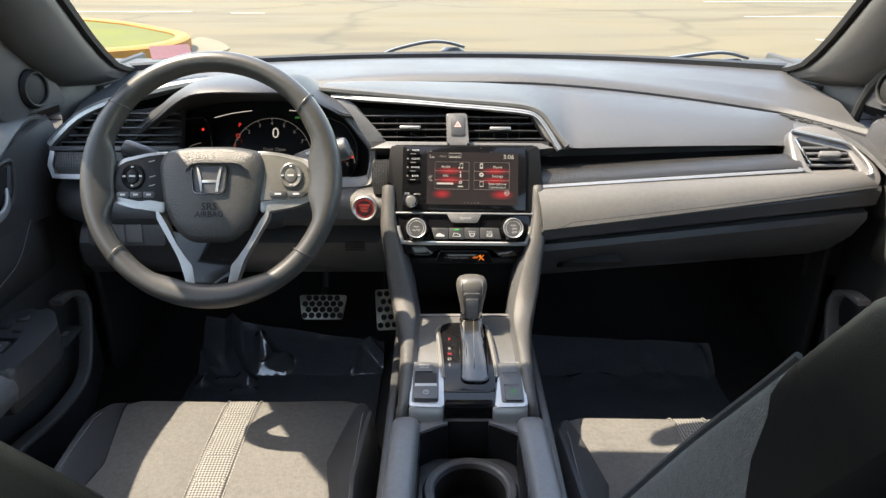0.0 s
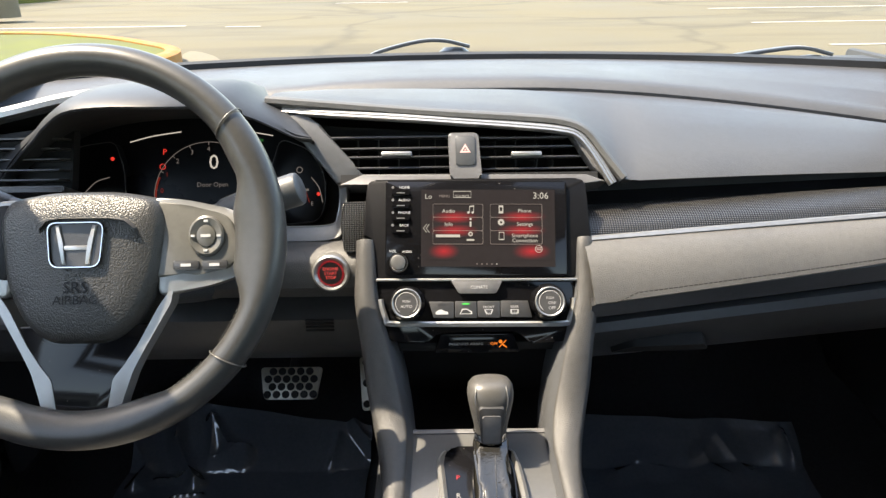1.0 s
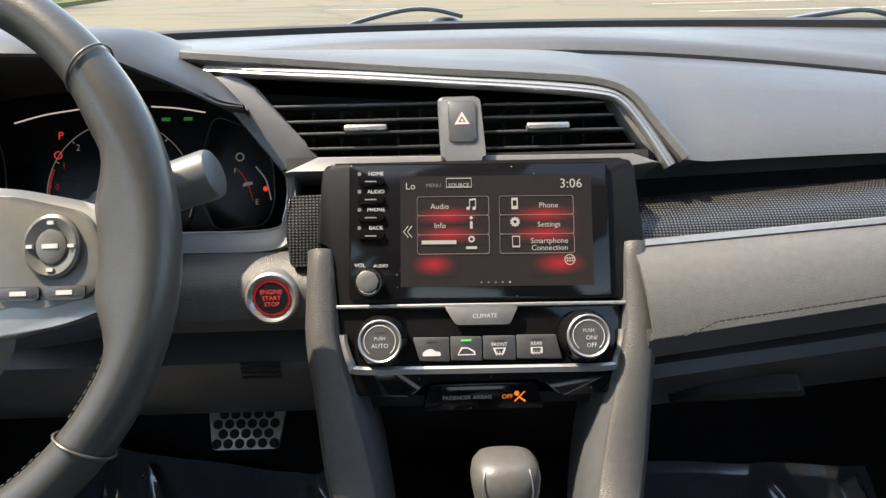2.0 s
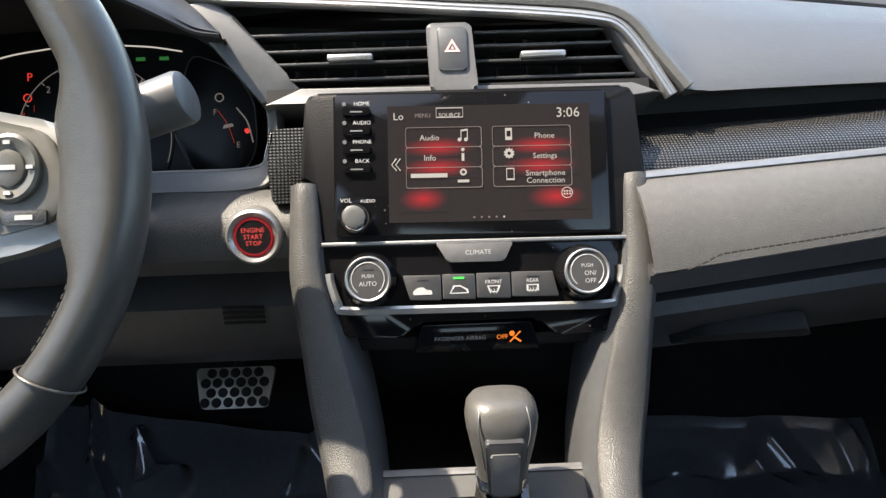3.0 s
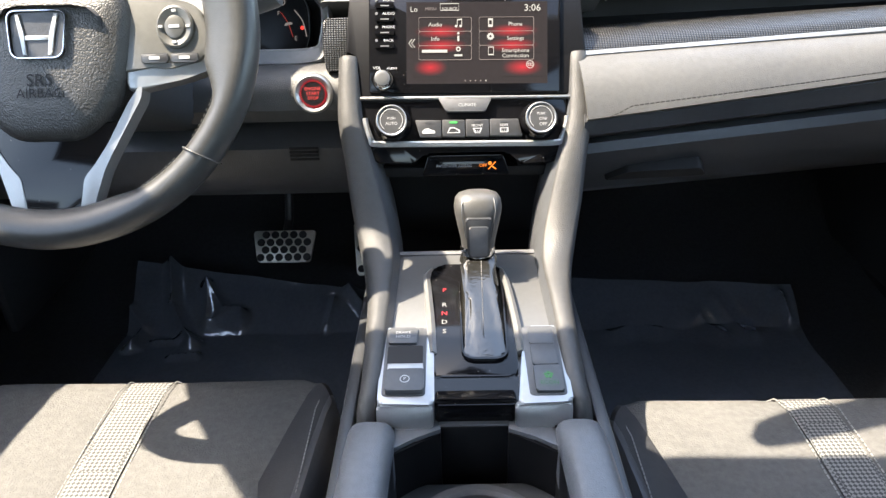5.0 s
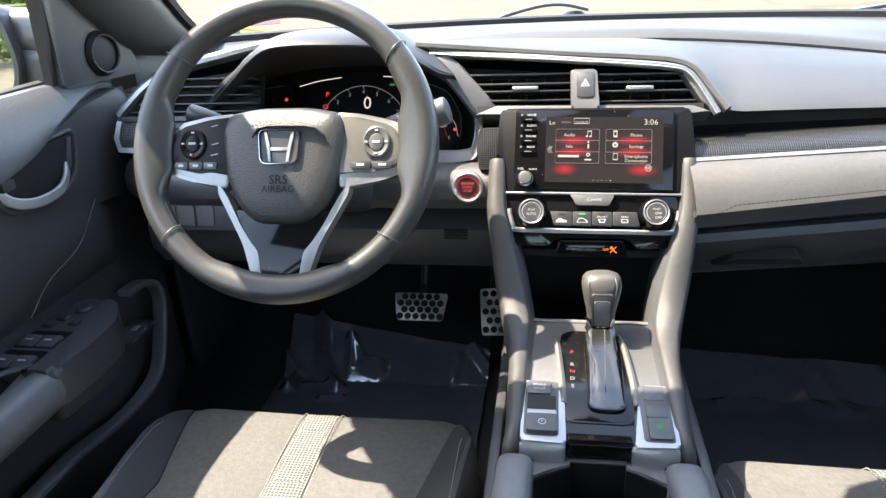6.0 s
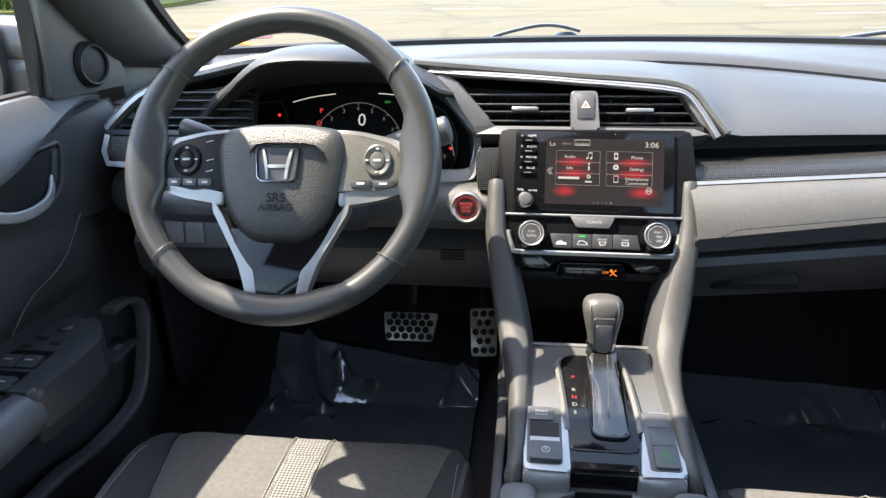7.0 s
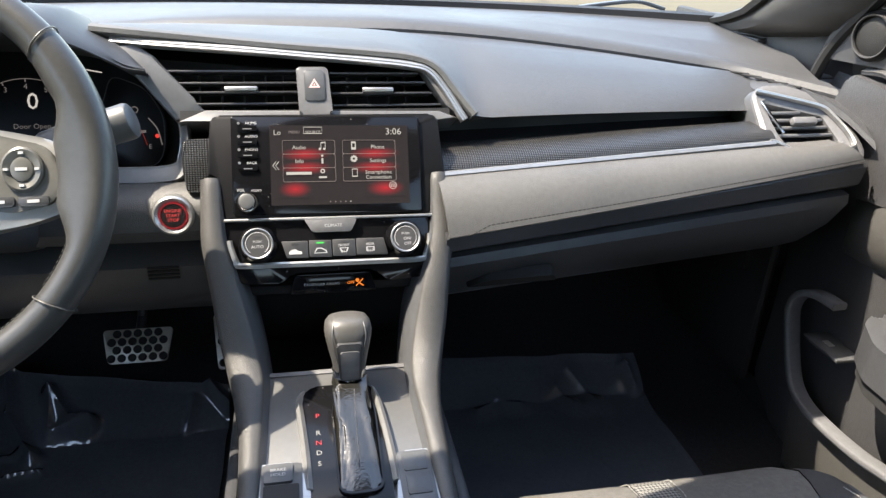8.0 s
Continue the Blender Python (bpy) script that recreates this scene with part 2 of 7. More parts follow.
def curve(pts, count):
    """A smooth line through the points (Catmull-Rom), as count+1 points."""
    p = [Vector(q) for q in pts]
    p = [p[0] * 2 - p[1]] + p + [p[-1] * 2 - p[-2]]
    out = []
    for i in range(count + 1):
        s = min(i / count * (len(p) - 3), len(p) - 3 - 1e-6)
        k, t = int(s), s - int(s)
        a, b, c, d = p[k:k + 4]
        out.append(0.5 * (2 * b + (c - a) * t + (2 * a - 5 * b + 4 * c - d) * t * t + (3 * b - a - 3 * c + d) * t ** 3))
    return out


def sweep(bm, path, profile, up=(0, 0, 1), closed=False, scale=None):
    """Carries a closed profile of (side, up) along a path."""
    path = [Vector(p) for p in path]
    k, loops = len(path), []
    for i, p in enumerate(path):
        a = path[(i - 1) % k] if closed or i else path[0]
        b = path[(i + 1) % k] if closed or i < k - 1 else path[-1]
        d = (b - a).normalized()
        side = d.cross(Vector(up)).normalized()
        u = side.cross(d)
        s = scale(i / (k - 1)) if scale else 1
        loops.append([bm.verts.new(p + side * x * s + u * y * s) for x, y in profile])
    q = len(profile)
    pairs = list(zip(loops, loops[1:])) + ([(loops[-1], loops[0])] if closed else [])
    for a, b in pairs:
        for i in range(q):
            bm.faces.new((a[i], a[(i + 1) % q], b[(i + 1) % q], b[i]))
    if not closed:
        bm.faces.new(loops[0])
        bm.faces.new(loops[-1][::-1])
    return bm


def circle(r, seg=12, sy=1.0):
    return [(r * math.cos(2 * math.pi * i / seg), sy * r * math.sin(2 * math.pi * i / seg)) for i in range(seg)]


def tube(bm, path, r, seg=10, closed=False, up=(0, 0, 1)):
    return sweep(bm, path, circle(r, seg), up, closed)


def stitches(path, step=0.005, length=0.0035, r=0.0006, up=(0, 0, 1)):
    """A row of short threads along a path."""
    bm = bmesh.new()
    path = [Vector(p) for p in path]
    run = [0.0]
    for a, b in zip(path, path[1:]):
        run.append(run[-1] + (b - a).length)

    def at(s):
        for i in range(len(path) - 1):
            if run[i + 1] >= s:
                return path[i].lerp(path[i + 1], (s - run[i]) / max(1e-9, run[i + 1] - run[i]))
        return path[-1]
    s = 0.0
    while s + length < run[-1]:
        tube(bm, [at(s), at(s + length)], r, 5, up=up)
        s += step
    return bm


def words(bm, text, size, m, u, v, n, align="CENTER", depth=0.0):
    """Flat writing in the built-in font, laid on the frame m at (u, v, n)."""
    cu = bpy.data.curves.new("words", "FONT")
    cu.body, cu.size, cu.align_x, cu.align_y, cu.resolution_u = text, size, align, "CENTER", 2
    ob = new("words", cu)
    bpy.context.view_layer.update()
    me = bpy.data.meshes.new_from_object(ob.evaluated_get(bpy.context.evaluated_depsgraph_get()))
    me.transform(m @ Matrix.Translation((u, v, n)))
    bm.from_mesh(me)
    bpy.data.objects.remove(ob)
    bpy.data.meshes.remove(me)
    return bm


def B():
    return bmesh.new()


def mix(a, b, t):
    return a + (b - a) * t


# ---- outside: car park ----
def worn_asphalt():
    """Sun-bleached asphalt with wide stains, tyre-dark streaks and irregular cracks."""
    m = material("pale_worn_asphalt", (0.088, 0.0725, 0.0405), 0.92, grain=0.4, grain_size=60, vary=0.20, stain=0.35)
    n, l = m.node_tree.nodes, m.node_tree.links
    co = next(q for q in n if q.type == "TEX_COORD")
    b = n["Principled BSDF"]
    base = b.inputs["Base Color"].links[0].from_socket
    wob = n.new("ShaderNodeTexNoise")
    wob.inputs["Scale"].default_value, wob.inputs["Detail"].default_value = 0.5, 4
    l.new(co.outputs["Object"], wob.inputs["Vector"])
    bend = n.new("ShaderNodeVectorMath")
    bend.operation = "MULTIPLY_ADD"
    bend.inputs[1].default_value = (2.4, 2.4, 0)
    l.new(wob.outputs["Color"], bend.inputs[0])
    l.new(co.outputs["Object"], bend.inputs[2])
    cells = n.new("ShaderNodeTexVoronoi")
    cells.feature = "DISTANCE_TO_EDGE"
    cells.inputs["Scale"].default_value = 0.17
    l.new(bend.outputs[0], cells.inputs["Vector"])
    crack = n.new("ShaderNodeMapRange")
    crack.inputs["From Min"].default_value, crack.inputs["From Max"].default_value = 0.003, 0.03
    crack.inputs["To Min"].default_value, crack.inputs["To Max"].default_value = 0.72, 1.0
    l.new(cells.outputs["Distance"], crack.inputs["Value"])
    streak = n.new("ShaderNodeTexNoise")
    streak.inputs["Scale"].default_value, streak.inputs["Detail"].default_value = 0.7, 8
    squash = n.new("ShaderNodeVectorMath")
    squash.operation = "MULTIPLY"
    squash.inputs[1].default_value = (0.25, 1.2, 1)
    l.new(co.outputs["Object"], squash.inputs[0])
    l.new(squash.outputs[0], streak.inputs["Vector"])
    dark = n.new("ShaderNodeMapRange")
    dark.inputs["From Min"].default_value, dark.inputs["From Max"].default_value = 0.32, 0.5
    dark.inputs["To Min"].default_value, dark.inputs["To Max"].default_value = 0.70, 1.0
    l.new(streak.outputs["Fac"], dark.inputs["Value"])
    both = n.new("ShaderNodeMath")
    both.operation = "MULTIPLY"
    l.new(crack.outputs[0], both.inputs[0])
    l.new(dark.outputs[0], both.inputs[1])
    sc = n.new("ShaderNodeVectorMath")
    sc.operation = "SCALE"
    l.new(base, sc.inputs[0])
    l.new(both.outputs[0], sc.inputs["Scale"])
    l.new(sc.outputs[0], b.inputs["Base Color"])
    return m


def outside():
    asphalt = worn_asphalt()
    paint = material("white_road_paint", (0.30, 0.28, 0.24), 0.8, vary=0.35, stain=3.0)
    yellow = material("yellow_kerb_paint", (0.235, 0.100, 0.010), 0.7, vary=0.22)
    concrete = material("pale_concrete", (0.118, 0.100, 0.068), 0.9, vary=0.3, stain=2.5)
    turf = material("mown_grass", (0.066, 0.074, 0.008), 0.95, grain=1, grain_size=40, vary=0.4, stain=1.5)
    bm = B()
    bmesh.ops.create_grid(bm, x_segments=40, y_segments=40, size=600)
    tagged(part("ground", bm, asphalt), "pale worn asphalt of a sunny car park", "ground", kind="structure")
    for x0, y0, x1, y1 in ((5.9, 16.75, 11, 16.9), (5.4, 13.15, 10.5, 13.27), (5.05, 9.78, 10, 9.9), (-4.05, 13.85, -3.4, 13.97), (-9.5, 14.15, -4.9, 14.3), (5.9, 20.3, 11, 20.45), (-3, 21, -1, 21.15)):
        bm = B()
        box(bm, (x1 - x0, y1 - y0, 0.006), pose((x0 + x1) / 2, (y0 + y1) / 2, 0.006), 0.001, 1)
        tagged(part("road_line", bm, paint), "white painted parking bay line on asphalt", "road marking", "bay lines", "structure")
    # island: kerb ring with grass inside
    island = thing("traffic_island", "grass traffic island with a yellow painted kerb", "traffic island")
    outer = rounded([(-3.05, 8.0), (-3.1, 9.1), (-4.6, 10.7), (-6.2, 11.7), (-9.0, 12.0), (-9.5, 10.0), (-6.0, 8.0), (-3.9, 7.4)], 0.6, 6)
    inner = [(x + (-6.0 - x) * 0.075, y + (9.8 - y) * 0.075) for x, y in outer]
    part("kerb", ring(B(), outer, inner, Matrix.Identity(4), 0.0, 0.17, 0.02), yellow, island, "yellow painted kerb with worn top")
    part("turf", slab(B(), inner, Matrix.Identity(4), 0.02, 0.13), turf, island, "mown grass")
    bm = B()
    slab(bm, rounded([(-3.0, 8.3), (-2.6, 8.8), (-2.95, 9.6), (-3.5, 10.3), (-3.3, 9.0)], 0.4), Matrix.Identity(4), -0.02, 0.012)
    tagged(part("concrete_apron", bm, concrete), "pale patched concrete beside the kerb", "pavement", kind="structure")
    # lamp post on a plinth
    lamp = thing("street_lamp", "grey lamp post on a concrete plinth", "street lamp", at=(-9.3, 15.9, 0))
    part("plinth", lathe(B(), pose(-9.3, 15.9, 0.1), [(0, 0), (0.34, 0), (0.34, 0.42), (0.31, 0.46), (0, 0.46)], 20), concrete, lamp)
    part("pole", lathe(B(), pose(-9.3, 15.9, 0.5), [(0, 0), (0.16, 0), (0.16, 0.05), (0.075, 0.06), (0.055, 6), (0, 6)], 14), GREY, lamp)
    # far verge and trees
    bm = B()
    verge = [(-60, 14.0), (-26, 15.5), (-16.5, 18.5), (-12.6, 24), (-15.2, 38), (-20, 80), (-90, 80)]
    slab(bm, rounded(verge, 2), Matrix.Identity(4), -0.1, 0.16, 0.04)
    tagged(part("grass_verge", bm, turf), "sunlit mown grass verge with a kerb", "grass", kind="stuff")
    bark = material("grey_bark", (0.16, 0.12, 0.085), 0.9, grain=1, grain_size=60)
    leaf = material("green_leaves", (0.068, 0.115, 0.017), 0.8, vary=0.5, stain=2, spec=0.25)
    rng = random.Random(4)

    def tree(h, seed):
        r = random.Random(seed)
        t = thing("tree", "leafy green broadleaf tree on a grass verge", "tree", "trees along the verge")
        bm = B()
        lean = r.uniform(-0.3, 0.3)
        trunk = [(lean * k * k, 0.1 * math.sin(3 * k), h * 0.75 * k) for k in (0, 0.2, 0.4, 0.6, 0.8, 1)]
        sweep(bm, trunk, circle(0.16, 8), (0, 1, 0), scale=lambda s: 1.1 - 0.8 * s)
        tips = []
        for k in range(14):
            s = r.uniform(0.3, 1)
            a = r.uniform(0, 6.28)
            o = Vector((lean * s * s, 0.1 * math.sin(3 * s), h * 0.75 * s))
            d = Vector((math.cos(a), math.sin(a), r.uniform(0.1, 0.7))) * r.uniform(1.0, 2.2) * (1.25 - 0.6 * s)
            sweep(bm, [o, o + d * 0.5 + Vector((0, 0, 0.08)), o + d], circle(0.05, 5), (0.3, 0.2, 1), scale=lambda s: 1 - 0.75 * s)
            tips += [(o + d * q, 0.55) for q in (0.5, 0.75, 1.0)]
        part("trunk", bm, bark, t)
        verts, faces = [], []
        for c, rad in tips:
            for _ in range(60):
                p = c + Vector((r.gauss(0, rad), r.gauss(0, rad), r.gauss(0, rad * 0.8)))
                a, b2 = Vector((r.gauss(0, 1), r.gauss(0, 1), r.gauss(0, 0.6))).normalized(), Vector((r.gauss(0, 1), r.gauss(0, 1), r.gauss(0, 1))).normalized()
                s = r.uniform(0.08, 0.16)
                i = len(verts)
                verts += [p - a * s, p + b2 * s * 0.5, p + a * s, p - b2 * s * 0.5]
                faces.append((i, i + 1, i + 2, i + 3))
        me = bpy.data.meshes.new("crown")
        me.from_pydata(verts, [], faces)
        me.materials.append(leaf)
        ob = new("crown", me)
        ob.parent = t
        return t
    kinds = [tree(7.0, 1), tree(8.5, 2), tree(6.2, 3)]
    spots = []
    for k in range(26):
        spots.append((-16 - 0.9 * k + rng.uniform(-1, 1), 25 - 0.1 * k + rng.uniform(-1.5, 1.5) + 3 * (k % 3)))
    for k in range(9):
        spots.append((-13 - rng.uniform(0, 3), 7 - 3.2 * k))
    for i, (x, y) in enumerate(spots):
        m = pose(x, y, 0.12 if i < 26 else 0.0, 0, 0, rng.uniform(0, 360)) @ Matrix.Diagonal((1, 1, 1, 1))
        if i < 3:
            kinds[i].matrix_basis = m
        else:
            copy_thing(kinds[i % 3], m)


    # hedge of small leaves, along the car park edge
    verts, faces = [], []
    for k in range(30000):
        if k % 2:
            x, y = -10.8 + rng.gauss(0, 0.6), rng.uniform(-24, 7)
        else:
            q = rng.uniform(0, 1)
            x, y = mix(-14.5, -34, q) + rng.gauss(0, 0.8), mix(22.5, 21, q) + rng.gauss(0, 0.8)
        z = abs(rng.gauss(0, 1.5)) + 0.1
        a, b2 = Vector((rng.gauss(0, 1), rng.gauss(0, 1), rng.gauss(0, 0.6))).normalized(), Vector((rng.gauss(0, 1), rng.gauss(0, 1), rng.gauss(0, 1))).normalized()
        sz = rng.uniform(0.08, 0.17)
        i = len(verts)
        c = Vector((x, y, z))
        verts += [c - a * sz, c + b2 * sz * 0.5, c + a * sz, c - b2 * sz * 0.5]
        faces.append((i, i + 1, i + 2, i + 3))
    me = bpy.data.meshes.new("hedge")
    me.from_pydata(verts, [], faces)
    me.materials.append(leaf)
    tagged(new("hedge", me), "dense leafy green hedge along the car park", "hedge", kind="stuff")


outside()


# ---- car shell ----
def pillar_line(side, count=8):
    """Inner edge of the windscreen pillar, from its foot to the roof."""
    return curve([(side * 0.728, 1.575, 0.934), (side * 0.705, 1.44, 0.966), (side * 0.690, 1.325, 1.034), (side * 0.68, 1.235, 1.106), (side * 0.655, 1.09, 1.195), (side * 0.615, 0.96, 1.272), (side * 0.58, 0.88, 1.315)], count)


def shell():
    # carpeted floor with footwells, tunnel and bulkhead as one folded skin
    bm = B()
    sec = [(-0.80, 0.30), (-0.72, 0.27), (-0.18, 0.27), (-0.13, 0.33), (-0.10, 0.50), (0.10, 0.50), (0.13, 0.33), (0.18, 0.27), (0.72, 0.27), (0.80, 0.30)]
    ys = [(-1.2, 0), (0.4, 0), (1.25, 0), (1.42, 0.0), (1.55, 0.05), (1.70, 0.17), (1.80, 0.35), (1.82, 0.62)]
    sheet(bm, [[(x, y, max(z, 0.27 + r) if r else z) for x, z in sec] for y, r in ys], thick=-0.01)
    tagged(part("floor", bm, CARPET), "black carpeted car floor and footwells", "floor", kind="structure")
    bm = B()
    box(bm, (1.6, 0.03, 0.38), pose(0, 1.83, 0.715), 0.01)
    tagged(part("wall_front", bm, DEEP), "black bulkhead under the windscreen", "wall", kind="structure")
    for side, name in ((-1, "wall_left"), (1, "wall_right")):
        bm = B()
        box(bm, (0.05, 3.1, 0.10), pose(side * 0.80, 0.25, 0.29), 0.01)
        box(bm, (0.02, 0.46, 0.52), pose(side * 0.745, 1.52, 0.60), 0.01)
        box(bm, (0.02, 0.95, 0.70), pose(side * 0.815, 1.40, 0.585), 0.01)
        box(bm, (0.10, 0.14, 0.06), pose(side * 0.76, 1.32, 0.85), 0.006)
        box(bm, (0.16, 0.38, 0.05), pose(side * 0.800, 1.62, 0.903), 0.006)
        box(bm, (0.09, 0.46, 0.34), pose(side * 0.767, 1.565, 0.715), 0.01)
        tagged(part(name, bm, DARK), "black plastic sill and kick panel", "wall", kind="structure")
    for side in (-1, 1):
        line = pillar_line(side, 12)
        bm = B()
        rows = []
        for i, p in enumerate([line[0] + Vector((-side * 0.035, -0.02, -0.10)), line[0] + Vector((-side * 0.018, -0.01, -0.05))] + line):
            t = max(0, i - 2) / 12
            w = mix(0.19, 0.10, t)
            p = Vector(p)
            back = Vector((side * 0.16, -1, -0.02)).normalized()
            inw = Vector((-side, -0.1, -0.15)).normalized()
            rows.append([p + Vector((side * 0.006, 0.012, 0.01)), p, p + back * w * 0.1 + inw * 0.010, p + back * w * 0.35 + inw * 0.020, p + back * w * 0.7 + inw * 0.014, p + back * w * 0.95, p + back * w + Vector((side * 0.02, 0, 0)), p + back * w * 0.5 + Vector((side * 0.05, 0, 0.02))])
        sheet(bm, rows, close=True)
        tagged(part("trim_pillar", bm, PILLAR), "grey plastic windscreen pillar trim", "pillar", kind="structure")
        bm = B()
        sheet(bm, [[p + Vector((0, 0.012, 0.012)), p + Vector((-side * 0.012, 0.016, 0.004)), p + Vector((-side * 0.010, 0.006, -0.002)), p + Vector((side * 0.004, 0.0, 0.004))] for p in line], close=True)
        tagged(part("trim_seal", bm, RUBBER), "black rubber windscreen seal", "seal", kind="structure")
        # pillar foot falling behind the dash end
        bm = B()
        sheet(bm, [[(side * (0.756 + d), y, z + 0.012), (side * (0.742 + d), y, z), (side * (0.735 + d), y, mix(z, 0.86, 0.35)), (side * (0.735 + d), y, mix(z, 0.86, 0.7)), (side * (0.742 + d), y, 0.85)] for y, z, d in ((1.60, 0.930, 0.0), (1.52, 0.936, 0.0), (1.44, 0.944, 0.0), (1.37, 0.950, 0.002), (1.325, 0.952, 0.006), (1.305, 0.950, 0.016))])
        tagged(part("trim_foot", bm, PILLAR), "grey plastic foot of the windscreen pillar", "pillar", kind="structure")
        # centre and rear pillars, roof rail
        for y0, w in ((-0.02, 0.09), (-0.85, 0.20)):
            bm = B()
            sheet(bm, [[(side * x, y0 + s * w / 2 + 0.0, z) for s in (-1, 1)] + [(side * (x + 0.05), y0 + s * w / 2, z) for s in (1, -1)] for x, z in ((0.76, 0.25), (0.75, 0.6), (0.74, 0.9), (0.66, 1.12), (0.565, 1.32))], close=True)
            tagged(part("trim_pillar", bm, PILLAR), "grey plastic door pillar trim", "pillar", kind="structure")
        bm = B()
        sweep(bm, curve([(side * 0.60, 0.88, 1.315), (side * 0.585, 0.5, 1.335), (side * 0.56, -0.3, 1.325), (side * 0.55, -1.1, 1.25)], 10), circle(0.035, 8))
        tagged(part("trim_rail", bm, ROOF), "grey cloth roof rail", "trim", kind="structure")
    bm = B()
    sheet(bm, [[(x, y, z - 0.03 * (x / 0.57) ** 2) for x in (-0.59, -0.4, -0.2, 0, 0.2, 0.4, 0.59)] for y, z in ((HEADER, 1.335), (0.85, 1.365), (0.5, 1.385), (0, 1.39), (-0.6, 1.36), (-1.1, 1.28))], thick=0.03)
    tagged(part("ceiling", bm, ROOF), "light grey cloth headliner", "ceiling", kind="structure")
    bm = B()
    box(bm, (1.6, 0.06, 0.75), pose(0, -1.15, 0.62), 0.02)
    tagged(part("wall_rear", bm, BOLSTER), "dark cloth rear bench back", "wall", kind="structure")
    # windscreen and rear window
    clear = glass("windscreen_glass")
    bm = B()
    rows = []
    for k in range(9):
        t = k / 8
        l, r = pillar_line(-1, 8)[k], pillar_line(1, 8)[k]
        bow = mix(0.19, 0.08, t)
        rows.append([(mix(l.x, r.x, s), mix(l.y, r.y, s) + bow * (1 - (2 * s - 1) ** 2) + 0.012, mix(l.z, r.z, s) + 0.012 + 0.02 * t * (1 - (2 * s - 1) ** 2)) for s in [j / 12 for j in range(13)]])
    sheet(bm, rows)
    ws = tagged(part("window_1", bm, clear), "clear curved windscreen glass", "windscreen", kind="structure")
    ws.visible_shadow = False
    # black band of the windscreen foot
    bm = B()
    sweep(bm, [Vector(p) + Vector((0, -0.004, -0.004)) for p in rows[0]], [(-0.012, -0.012), (0.010, -0.012), (0.010, 0.004), (-0.012, 0.006)])
    tagged(part("trim_band", bm, DEEP), "black band at the windscreen foot", "trim", kind="structure")


HEADER = 0.905
shell()


# ---- dashboard ----
DASH = thing("dashboard", "dark soft-touch dashboard with silver trim and air vents", "dashboard", at=(0, 1.3, 0.8))
HU = plane(0, 1.105, 0.84, 28)
VENT = plane(0, 1.15, 0.875, 28)


def seam(x):
    a = max(0.0, abs(x) - 0.1) / 0.525
    return Vector((x, 1.42 - 0.075 * (x / 0.625) ** 2 - 1.0 * max(0.0, abs(x) - 0.63), 0.943 - 0.046 * a ** 1.5))


